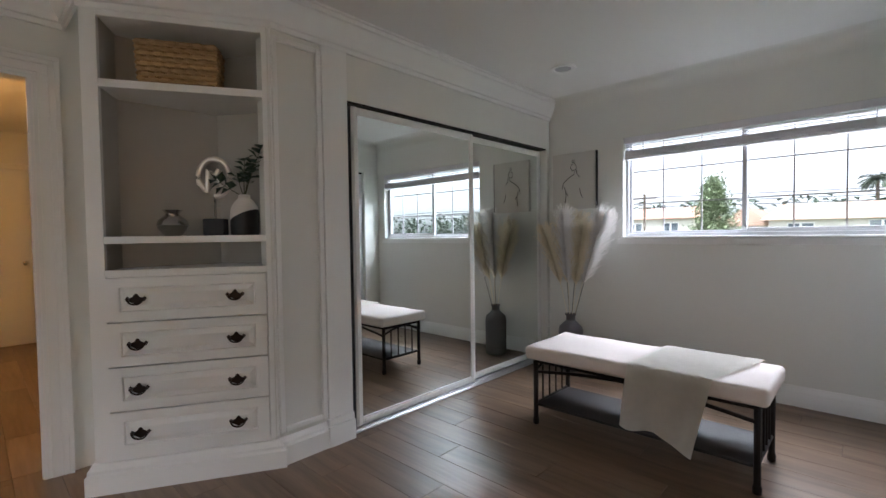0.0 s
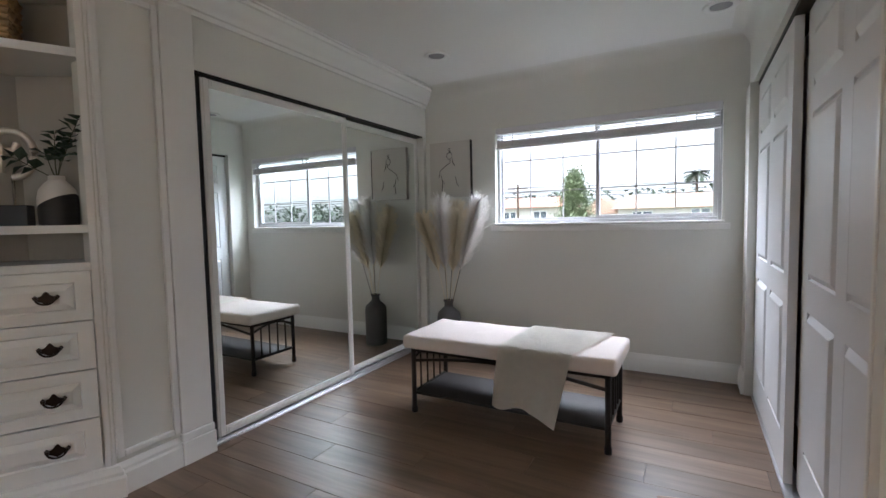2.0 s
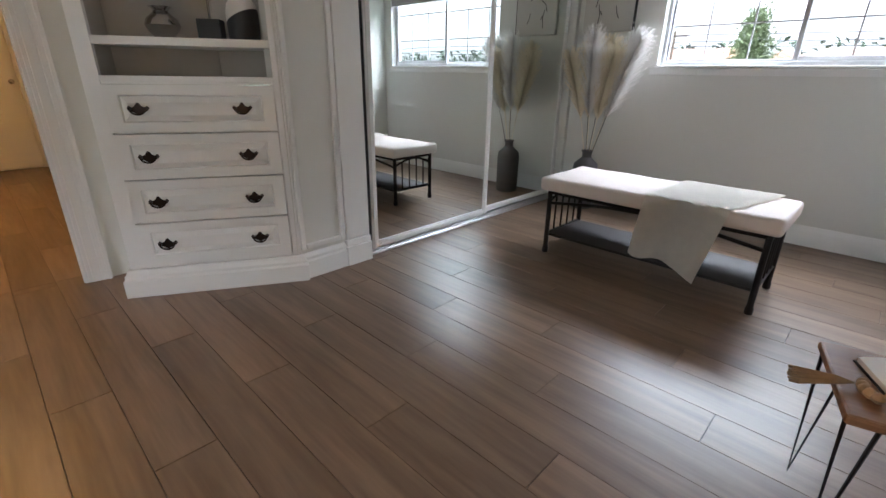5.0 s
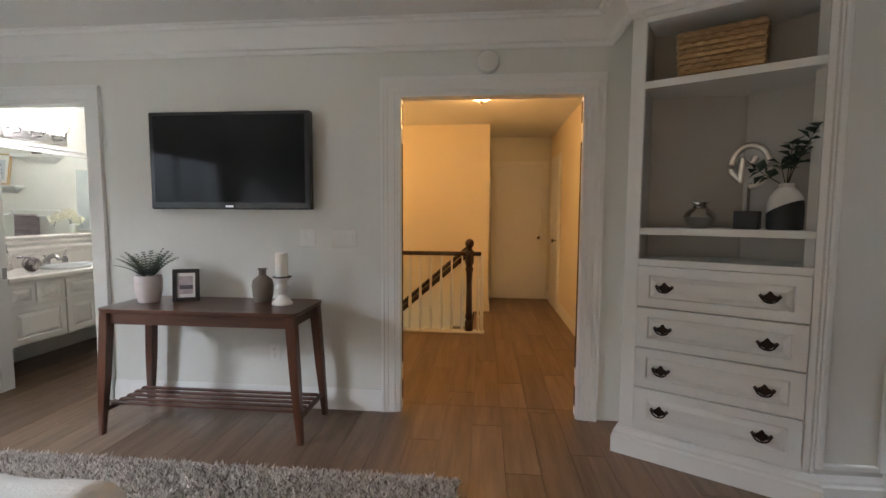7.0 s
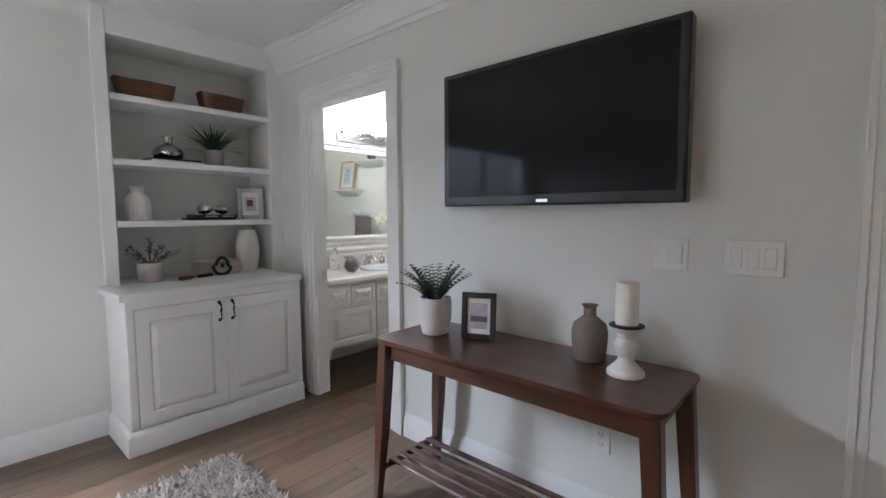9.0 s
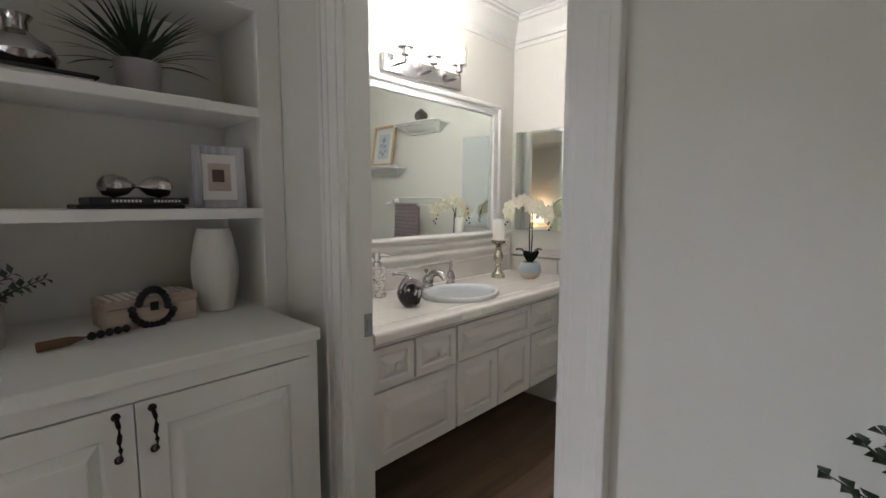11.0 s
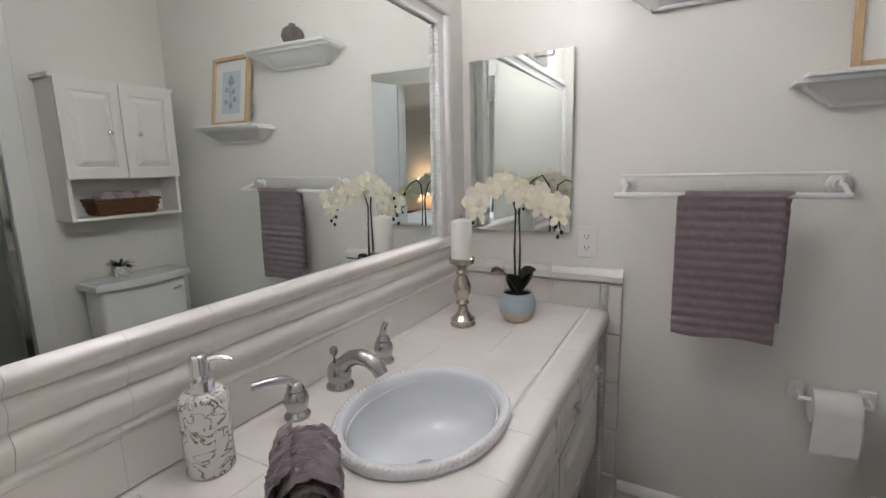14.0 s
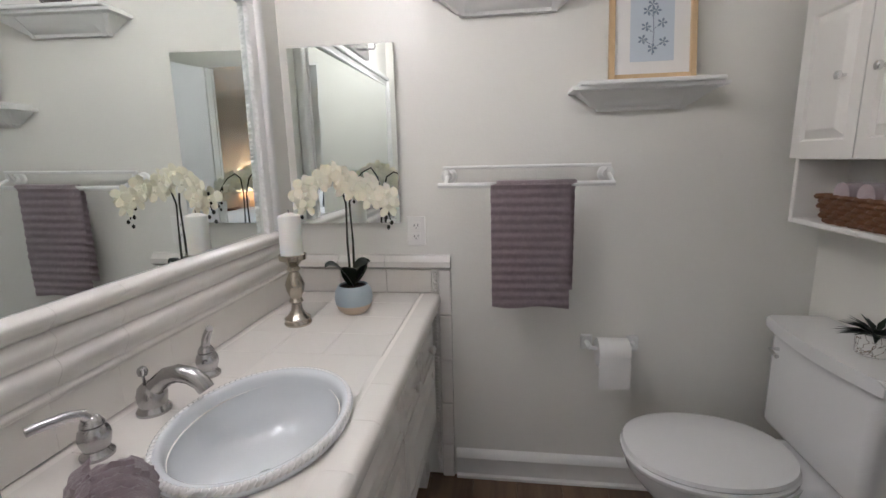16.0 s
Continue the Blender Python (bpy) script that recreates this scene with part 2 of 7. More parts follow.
def tube(pts, r, seg=8, bm=None, r_end=None):
    """A round bar along points."""
    bm = bm or bmesh.new()
    pts = [Vector(p) for p in pts]
    rings = []
    up = Vector((0, 0, 1))
    for i, p in enumerate(pts):
        d = (pts[min(i + 1, len(pts) - 1)] - pts[max(i - 1, 0)]).normalized()
        a = d.cross(up)
        if a.length < 0.05:
            a = d.cross(Vector((0, 1, 0)))
        a.normalize()
        b = d.cross(a)
        rad = r if r_end is None else r + (r_end - r) * i / (len(pts) - 1)
        rings.append([bm.verts.new(p + rad * (a * math.cos(2 * math.pi * k / seg) + b * math.sin(2 * math.pi * k / seg))) for k in range(seg)])
    for a, b in zip(rings, rings[1:]):
        for i in range(seg):
            bm.faces.new((a[i], a[(i + 1) % seg], b[(i + 1) % seg], b[i]))
    bm.faces.new(rings[0][::-1])
    bm.faces.new(rings[-1])
    return bm


def sweep(profile, path, bm=None, closed=False):
    """A moulding: the profile (out, up) carried along a level path; out is to the right of the way."""
    bm = bm or bmesh.new()
    pts = [Vector((p[0], p[1], p[2] if len(p) > 2 else 0)) for p in path]
    n = len(pts)
    rings = []
    for i, p in enumerate(pts):
        d0 = (pts[i] - pts[i - 1]).normalized() if i or closed else None
        d1 = (pts[(i + 1) % n] - pts[i]).normalized() if i < n - 1 or closed else None
        d0, d1 = d0 or d1, d1 or d0
        r0, r1 = Vector((d0.y, -d0.x, 0)), Vector((d1.y, -d1.x, 0))
        mit = (r0 + r1).normalized()
        mit = mit / max(0.3, mit.dot(r0))
        rings.append([bm.verts.new(p + mit * u + Vector((0, 0, v))) for u, v in profile])
    k = len(profile)
    pairs = list(zip(rings, rings[1:])) + ([(rings[-1], rings[0])] if closed else [])
    for a, b in pairs:
        for j in range(k):
            bm.faces.new((a[j], b[j], b[(j + 1) % k], a[(j + 1) % k]))
    if not closed:
        bm.faces.new(rings[0])
        bm.faces.new(rings[-1][::-1])
    bmesh.ops.recalc_face_normals(bm, faces=bm.faces)
    return bm


def raised_panel(bm, x0, x1, z0, z1, y, deep=0.012, wide=0.03):
    """A raised field on a door that faces -y at the plane y: a sunk bevel round a proud middle."""
    v = []
    for inset, d in ((0, 0), (0.006, deep * 0.8), (wide, -deep * 0.5), (wide + 0.004, -deep * 0.6)):
        v.append([bm.verts.new((px, y + d, pz)) for px, pz in ((x0 + inset, z0 + inset), (x1 - inset, z0 + inset), (x1 - inset, z1 - inset), (x0 + inset, z1 - inset))])
    for a, b in zip(v, v[1:]):
        for i in range(4):
            bm.faces.new((a[i], a[(i + 1) % 4], b[(i + 1) % 4], b[i]))
    bm.faces.new(v[-1])


def panel_leaf(w, h, t, panels, edge=0.0):
    """A door leaf, 0..w by 0..h, its face at y=0 towards -y, with raised panels (x0, x1, z0, z1)."""
    bm = bmesh.new()
    xs = sorted({0, w, *[p[0] for p in panels], *[p[1] for p in panels]})
    zs = sorted({0, h, *[p[2] for p in panels], *[p[3] for p in panels]})

    def inside(cx, cz):
        return any(p[0] < cx < p[1] and p[2] < cz < p[3] for p in panels)
    vs = {}

    def vert(x, z):
        if (x, z) not in vs:
            vs[(x, z)] = bm.verts.new((x, 0, z))
        return vs[(x, z)]
    for x0, x1 in zip(xs, xs[1:]):
        for z0, z1 in zip(zs, zs[1:]):
            if not inside((x0 + x1) / 2, (z0 + z1) / 2):
                bm.faces.new((vert(x0, z0), vert(x1, z0), vert(x1, z1), vert(x0, z1)))
    for p in panels:
        raised_panel(bm, *p, 0.0)
    box(bm, 0, w, 0.0125, t, 0, h)
    for a, b in (((0, 0), (0, h)), ((0, h), (w, h)), ((w, h), (w, 0)), ((w, 0), (0, 0))):
        bm.faces.new([bm.verts.new(q) for q in ((a[0], 0, a[1]), (b[0], 0, b[1]), (b[0], 0.0125, b[1]), (a[0], 0.0125, a[1]))])
    return bm


def leaves(bm, at, way, length, width, fold=0.15):
    """One leaf blade, kite-shaped and slightly folded."""
    way = Vector(way).normalized()
    side = way.cross(Vector((0.13, 0.21, 1))).normalized()
    n = side.cross(way)
    at = Vector(at)
    p = [bm.verts.new(at), bm.verts.new(at + way * length * 0.45 + side * width / 2 + n * width * fold), bm.verts.new(at + way * length + n * -length * 0.12), bm.verts.new(at + way * length * 0.45 - side * width / 2 + n * width * fold), bm.verts.new(at + way * length * 0.5)]
    bm.faces.new((p[0], p[1], p[4]))
    bm.faces.new((p[1], p[2], p[4]))
    bm.faces.new((p[0], p[4], p[3]))
    bm.faces.new((p[4], p[2], p[3]))


# ---------------------------------------------------------------- structure
H = 2.46
TVX, WINY, MIRX, EASTX, SOUTHY = -2.96, 4.85, -2.20, 1.02, -3.28
bm = bmesh.new()   # wall with the television, the bath door and the hall door
for y0, y1, z0, z1 in ((-3.62, -2.85, 0, H), (-2.85, -2.05, 2.03, H), (-2.05, 0.043, 0, H), (0.043, 1.198, 2.03, H), (1.198, 2.2, 0, H)):
    box(bm, -3.05, TVX, y0, y1, z0, z1)
setting("wall_west", bm, WALL)
bm = bmesh.new()   # wall of the mirrored closet
for y0, y1, z0, z1 in ((2.045, 2.52, 0, H), (2.52, 4.80, 2.02, H), (4.80, 4.85, 0, H)):
    box(bm, -2.32, MIRX, y0, y1, z0, z1)
setting("wall_mirror_closet", bm, WALL)
setting("wall_closet_back", B(-2.40, -2.322, 2.2, 4.85, 0, H), WALL)
bm = bmesh.new()
for x0, x1, z0, z1 in ((-2.4, -1.485, 0, H), (-1.485, 0.25, 0, 1.175), (-1.485, 0.25, 2.02, H), (0.25, 1.15, 0, H)):
    box(bm, x0, x1, WINY, 5.0, z0, z1)
setting("wall_north", bm, WALL)
bm = bmesh.new()   # closet that stands into the room
box(bm, 0.40, 0.50, 2.31, 4.85, 2.06, H)
box(bm, 0.38, 0.50, 4.62, 4.85, 0, 2.06)
box(bm, 0.40, 1.02, 2.25, 2.31, 0, H)
box(bm, 0.60, 0.66, 2.31, 4.85, 0, 2.06)
setting("wall_panel_closet", bm, WALL)
setting("wall_east", B(EASTX, 1.15, -3.5, 4.85, 0, H), WALL)
bm = bmesh.new()
for x0, x1, z0, z1 in ((-1.85, -0.95, 0, H), (-0.95, 0.75, 0, 0.95), (-0.95, 0.75, 2.05, H), (0.75, 1.15, 0, H)):
    box(bm, x0, x1, -3.42, SOUTHY, z0, z1)
setting("wall_south", bm, WALL)
setting("ceiling", B(-3.09, 1.15, -3.62, 5.0, H, H + 0.1), CEIL)

# hall
bm = bmesh.new()
box(bm, -6.17, -6.10, -1.6, 0.579, -2.6, 2.46)
box(bm, -7.15, -6.10, 0.58, 0.65, 0, 2.46)
setting("wall_stairwell", bm, HALLWALL)
setting("wall_hall_north", B(-7.2, -3.09, 1.58, 1.72, 0, 2.46), HALLWALL)
setting("wall_hall_south", B(-6.10, -4.805, -1.6, -1.53, -2.6, 2.46), HALLWALL)
setting("wall_hall_end", B(-7.22, -7.12, 0.5, 1.7, 0, 2.46), WALL)
setting("ceiling_hall", B(-7.2, -3.09, -1.6, 1.72, 2.46, 2.52), CEIL)
# bath
BX, BY, BN = -4.72, -3.42, -1.50
setting("wall_bath_towel", B(-4.80, BX, -3.5, -1.42, 0, H), BATHWALL)
setting("wall_bath_vanity", B(BX, -3.05, -3.5, BY, 0, H), BATHWALL)
bm = bmesh.new()
for x0, x1, z0, z1 in ((BX, -3.93, 0, H), (-3.93, -3.2, 2.0, H), (-3.2, -3.05, 0, H)):
    box(bm, x0, x1, BN, -1.42, z0, z1)
setting("wall_bath_toilet", bm, BATHWALL)
bm = bmesh.new()
for x0, x1, y0, y1, z0, z1 in ((-4.0, -3.93, -1.42, -0.7, 0, H), (-3.2, -3.13, -1.42, -0.7, 0, H), (-4.0, -3.13, -0.7, -0.62, 0, H)):
    box(bm, x0, x1, y0, y1, z0, z1)
setting("wall_shower", bm, TILE)
setting("ceiling_bath", B(-4.8, -3.09, -3.5, -0.6, H, H + 0.08), CEIL)
bm = bmesh.new()   # the bath side of the door wall
for y0, y1, z0, z1 in ((-3.42, -2.85, 0, H), (-2.85, -2.05, 2.03, H), (-2.05, -1.50, 0, H)):
    box(bm, -3.057, -3.0505, y0, y1, z0, z1)
setting("wall_bath_door", bm, BATHWALL)

# crown mouldings and coves
CROWN = [(0, 0), (0, -0.17), (0.012, -0.17), (0.016, -0.145), (0.028, -0.14), (0.032, -0.12), (0.045, -0.105), (0.07, -0.06), (0.085, -0.035), (0.10, -0.03), (0.105, -0.012), (0.12, -0.01), (0.12, 0)]
COVE = [(0, 0), (0, -0.12)] + [(0.12 - 0.12 * math.cos(radians(a)), -0.12 + 0.12 * math.sin(radians(a))) for a in range(10, 91, 10)]
cab_dir = Vector((math.cos(radians(60.46)), math.sin(radians(60.46))))
CABO = Vector((-2.604, 1.34))
c1 = CABO + cab_dir * 0.83
setting("trim_crown_west", sweep(CROWN, [(TVX, -3.25, H), (TVX, 1.335, H), (CABO.x, CABO.y, H), (c1.x, c1.y, H), (MIRX, c1.y + 0.03, H), (MIRX, WINY, H)]), TRIM, smooth=True)
setting("trim_cove_north", sweep(COVE, [(MIRX, WINY, H), (0.40, WINY, H), (0.40, 2.25, H), (EASTX, 2.25, H), (EASTX, SOUTHY, H), (-1.85, SOUTHY, H)]), WALL, smooth=True)
setting("trim_crown_bath", sweep(CROWN, [(-3.1, BY, H), (BX, BY, H), (BX, BN, H), (-3.1, BN, H)]), TRIM, smooth=True)

# baseboards
BASE = [(0, 0), (0.018, 0), (0.018, 0.085), (0.014, 0.095), (0.014, 0.11), (0.006, 0.125), (0.004, 0.14), (0, 0.14)]
BASEB = [(0, 0), (0.024, 0), (0.024, 0.012), (0.016, 0.02), (0.016, 0.085), (0.022, 0.095), (0.018, 0.115), (0.008, 0.125), (0, 0.128)]


def run(name, path, prof=BASE, m=TRIM):
    setting(name, sweep(prof, path), m, smooth=True)


run("baseboard_west", [(TVX, -1.945), (TVX, -0.065)])
run("baseboard_north", [(MIRX + 0.005, WINY), (0.38, WINY), (0.38, 4.63)])
run("baseboard_closet", [(0.405, 2.25), (EASTX, 2.25), (EASTX, SOUTHY), (-1.83, SOUTHY)])
run("baseboard_hall_north", [(-7.12, 1.58), (-3.09, 1.58)])
run("baseboard_hall_end", [(-7.12, 0.65), (-7.12, 1.58)])
run("baseboard_stairwell", [(-6.10, 0.65), (-7.12, 0.65)])
run("baseboard_bath_towel", [(BX, -2.78), (BX, BN), (-3.93, BN)], BASEB)

# casings of the doorways
CAS = [(0, 0), (0, 0.105), (0.012, 0.105), (0.02, 0.095), (0.022, 0.06), (0.016, 0.05), (0.016, 0.02), (0.01, 0.0)]


def casing(name, y0, y1, z1, x, side, w=0.105):
    """Moulded casing round an opening in a wall across x; side: +1 faces +x."""
    bm = bmesh.new()
    for k, (inset, thick) in enumerate(((0.0, 0.012), (0.018, 0.019), (0.06, 0.024), (0.085, 0.03))):
        a, b, t = w - inset, 0.0, thick
        lo = inset if inset < 0.08 else 0.085
        o0, o1 = lo, w - 0.0007 * (3 - k)
        xa, xb = (x, x + t) if side > 0 else (x - t, x)
        box(bm, xa, xb, y0 - o1, y0 - o0, 0, z1 + o0, 0.002)
        box(bm, xa, xb, y1 + o0, y1 + o1, 0, z1 + o0, 0.002)
        box(bm, xa, xb, y0 - o1, y1 + o1, z1 + o0, z1 + o1, 0.002)
    setting(name, bm, TRIM)


casing("trim_hall_door", 0.043, 1.198, 2.03, TVX, 1)
casing("trim_hall_door_outer", 0.043, 1.198, 2.03, -3.05, -1)
casing("trim_bath_door", -2.845, -2.055, 2.02, TVX, 1)
for nm, y0, y1, z1 in (("hall", 0.043, 1.198, 2.03), ("bath", -2.848, -2.052, 2.028)):
    bm = bmesh.new()
    box(bm, -3.054, -2.95, y0 - 0.004, y0 + 0.014, 0, z1)
    box(bm, -3.054, -2.95, y1 - 0.014, y1 + 0.004, 0, z1)
    box(bm, -3.054, -2.95, y0 + 0.014, y1 - 0.014, z1 - 0.014, z1 + 0.004)
    box(bm, -2.984, -2.962, y0 + 0.0142, y0 + 0.020, 0, z1 - 0.0142)
    box(bm, -2.984, -2.962, y1 - 0.020, y1 - 0.0142, 0, z1 - 0.0142)
    setting("trim_jamb_" + nm, bm, TRIM)
bm = bmesh.new()   # shadow in the hinge-side gaps of the two hall doors, as black strips
for y0, y1 in ((0.0572, 0.0585), (1.1825, 1.1838)):
    for z0, z1 in ((0.06, 0.19), (0.31, 1.74), (1.86, 1.99)):
        box(bm, -3.050, -2.985, y0, y1, z0, z1)
setting("trim_door_seal", bm, INK, "black strips standing in for shadow in the hall door gaps", "seal")
bm = B(-3.049, -3.017, -2.8345, -2.830, 0.81, 0.89, 0.001)
box(bm, -3.040, -3.026, -2.8305, -2.8285, 0.83, 0.87)
tagged(part("strike_plate", bm, NICKEL), "nickel strike plate let into the bath door jamb", "strike plate")


# window in the north wall: frame, sliding sashes with muntins, blind
win = tagged(new("window_1"), "wide sliding window with white grids looking over roofs", "window", kind="structure")
bm = bmesh.new()
for a in ((-1.485, -1.46, 1.175, 2.02), (0.225, 0.25, 1.175, 2.02), (-1.46, 0.225, 1.175, 1.205), (-1.46, 0.225, 1.99, 2.02)):
    box(bm, a[0], a[1], 4.91, 4.98, a[2], a[3], 0.003)
part("window_frame", bm, VINYL, win)
for nm, x0, x1, y, bars in (("sash", -1.46, -0.60, 4.955, (-1.19, -0.905)), ("sash", -0.63, 0.225, 4.925, (-0.325, -0.05))):
    bm = bmesh.new()
    f = 0.016 if y > 4.94 else 0.03
    box(bm, x0, x0 + f, y - 0.012, y + 0.012, 1.205, 1.99, 0.002)
    box(bm, x1 - f, x1, y - 0.012, y + 0.012, 1.205, 1.99, 0.002)
    box(bm, x0 + f, x1 - f, y - 0.012, y + 0.012, 1.205, 1.205 + f, 0.002)
    box(bm, x0 + f, x1 - f, y - 0.012, y + 0.012, 1.99 - f, 1.99, 0.002)
    s = part(nm, bm, VINYL, win)
    bm = bmesh.new()
    for bx in bars:
        box(bm, bx - 0.005, bx + 0.005, y - 0.005, y + 0.005, 1.205 + f, 1.99 - f)
    for bz in (1.455, 1.73):
        box(bm, x0 + f, x1 - f, y - 0.004, y + 0.004, bz - 0.005, bz + 0.005)
    part("muntin_grid", bm, VINYL, s)
    g = part("pane", B(x0 + f, x1 - f, y - 0.002, y + 0.002, 1.205 + f, 1.99 - f), GLASS, s)
    g.visible_shadow = False
part("window_sill", B(-1.50, 0.265, 4.84, 4.91, 1.158, 1.178, 0.004), TRIM, win)
setting("trim_window_apron", B(-1.53, 0.30, 4.838, 4.85, 1.11, 1.156, 0.002), TRIM)
bl = thing("window_blind", "white faux-wood blind pulled up in the window", "blind", pose(-0.617, 4.875, 2.0))
part("headrail", B(-0.86, 0.86, -0.03, 0.03, -0.035, 0.018, 0.004), BLIND, bl)
for z in (-0.052, -0.073):
    part("slat", B(-0.85, 0.85, -0.025, 0.025, z - 0.0015, z + 0.0015), BLIND, bl)
for k in range(11):
    part("slat", B(-0.85, 0.85, -0.025, 0.025, -0.098 - k * 0.0045, -0.0948 - k * 0.0045), BLIND, bl)
part("bottom_rail", B(-0.855, 0.855, -0.027, 0.027, -0.166, -0.146, 0.003), BLIND, bl)
for x in (-0.7, 0.0, 0.7):
    part("ladder_cord", B(x - 0.004, x + 0.004, -0.027, -0.0255, -0.15, -0.03), BLIND, bl)
part("pull_cord", tube([(0.845, -0.03, -0.03), (0.85, -0.032, -0.4)], 0.0015), BLIND, bl)

# second window, in the south wall, with its bright garden
win2 = tagged(new("window_2"), "white framed window in the south wall", "window", kind="structure")
bm = bmesh.new()
for x0, x1, z0, z1 in ((-0.95, -0.91, 0.95, 2.05), (0.71, 0.75, 0.95, 2.05), (-0.91, 0.71, 0.95, 0.99), (-0.91, 0.71, 2.01, 2.05), (-0.12, -0.08, 0.99, 2.01)):
    box(bm, x0, x1, -3.38, -3.32, z0, z1, 0.003)
part("window_frame", bm, VINYL, win2)
g = part("pane", B(-0.91, 0.71, -3.352, -3.348, 0.99, 2.01), GLASS, win2)
g.visible_shadow = False

# ---------------------------------------------------------------- mirrored closet doors
mc = thing("mirror_closet_door", "tall sliding mirror door in a white frame", "closet door", pose(0, 0, 0), "mirrored closet doors")


def mirror_door(ob, y0, y1, x):
    bm = bmesh.new()
    f = 0.05
    for a in ((y0, y0 + f, 0.03, 2.002), (y1 - f, y1, 0.03, 2.002), (y0 + f, y1 - f, 0.03, 0.03 + f), (y0 + f, y1 - f, 2.002 - f, 2.002)):
        box(bm, x - 0.03, x, a[0], a[1], a[2], a[3], 0.003)
        box(bm, x, x + 0.006, a[0] + 0.012, a[1] - 0.012 if a[1] - a[0] < 0.06 else a[1], a[2] + 0.012 if a[3] - a[2] < 0.06 else a[2], a[3] - 0.012 if a[3] - a[2] < 0.06 else a[3], 0.002)
    part("frame", bm, TRIM, ob, "white painted frame")
    part("mirror", B(x - 0.020, x - 0.006, y0 + f, y1 - f, 0.03 + f, 2.002 - f), MIRROR, ob, "clear mirror glass")


mirror_door(mc, 2.578, 3.735, -2.228)
mc2 = thing("mirror_closet_door", "tall sliding mirror door in a white frame, in the rear track", "closet door", pose(0, 0, 0), "mirrored closet doors")
mirror_door(mc2, 3.70, 4.795, -2.268)
bm = bmesh.new()
box(bm, -2.31, MIRX - 0.004, 2.525, 4.795, 0.0, 0.012, 0.002)
box(bm, -2.262, -2.258, 2.525, 4.795, 0.012, 0.024)
box(bm, -2.225, -2.221, 2.525, 4.795, 0.012, 0.024)
setting("trim_track_bottom", bm, SILVERM)
bm = bmesh.new()
box(bm, -2.31, MIRX - 0.006, 2.525, 4.795, 2.008, 2.0195)
setting("trim_track_top", bm, BLACKM)
# black filler in place of the shadow in the gap beside the mirror door
setting("trim_closet_gap", B(-2.315, -2.225, 2.5225, 2.572, 0.0, 2.0), INK)
bm = bmesh.new()   # flat panelled strip and plinths beside the mirror doors
box(bm, MIRX, MIRX + 0.022, 2.352, 2.52, 0.16, 2.29, 0.004)
box(bm, MIRX, MIRX + 0.04, 2.345, 2.525, 0, 0.12, 0.003)
box(bm, MIRX, MIRX + 0.032, 2.347, 2.523, 0.12, 0.16, 0.006, 2)
setting("trim_pilaster", bm, TRIM)
bm = bmesh.new()
for y0, y1, z0, z1 in ((2.062, 2.092, 0.17, 2.26), (2.318, 2.348, 0.17, 2.26), (2.092, 2.318, 0.17, 0.20), (2.092, 2.318, 2.23, 2.26)):
    box(bm, MIRX, MIRX + 0.020, y0, y1, z0, z1, 0.007, 2)
setting("trim_side_panel", bm, TRIM)
run("baseboard_side", [(MIRX, 2.05), (MIRX, 2.35)], [(0, 0), (0.03, 0), (0.03, 0.10), (0.022, 0.11), (0.022, 0.125), (0.01, 0.14), (0, 0.145)])

# ---------------------------------------------------------------- six-panel sliding doors
SIX = []
for a, b in ((0.11, 0.50), (0.62, 1.01)):
    SIX += [(a, b, 1.70, 1.92), (a, b, 0.93, 1.60), (a, b, 0.20, 0.80)]


def six(w, h):
    k = w / 1.12
    return [(a * k, b * k, c * h / 2.03, d * h / 2.03) for a, b, c, d in SIX]


for y1, x, lab in ((4.61, 0.43, "in the rear track"), (3.46, 0.475, "in the front track")):
    o = thing("closet_door", "white six-panel sliding closet door, " + lab, "closet door", pose(x, y1, 0.015, 0, 0, -90), "six-panel closet doors")
    part("leaf", panel_leaf(1.13, 2.02, 0.034, six(1.13, 2.02)), DOORP, o)
bm = bmesh.new()
box(bm, 0.425, 0.52, 2.315, 4.615, 2.037, 2.058)
setting("trim_closet_track", bm, BLACKM)
setting("trim_closet_floor_track", B(0.42, 0.50, 2.315, 4.615, 0, 0.010, 0.002), SILVERM)
bm = bmesh.new()
box(bm, 0.396, 0.52, 2.31, 2.328, 0, 2.05, 0.002)
setting("trim_closet_jamb", bm, TRIM)

# ---------------------------------------------------------------- corner cabinet with drawers
W = 0.83
CM = pose(CABO.x, CABO.y, 0, 0, 0, 60.46)
cab = thing("corner_cabinet", "white built-in corner cabinet with open shelves and four drawers", "cabinet", CM)
bm = bmesh.new()
for x0, x1, z0, z1 in ((0, 0.068, 0.145, H), (0.785, W, 0.145, H), (0.068, 0.785, 2.262, H), (0.068, 0.785, 1.04, 1.065), (0.068, 0.785, 0.145, 0.17)):
    box(bm, x0, x1, 0, 0.03, z0, z1, 0.002)
part("face_frame", bm, TRIM, cab)
part("edge_bead", tube([(W - 0.006, -0.001, 0.16), (W - 0.006, -0.001, 2.28)], 0.006, 8), TRIM, cab, smooth=True)
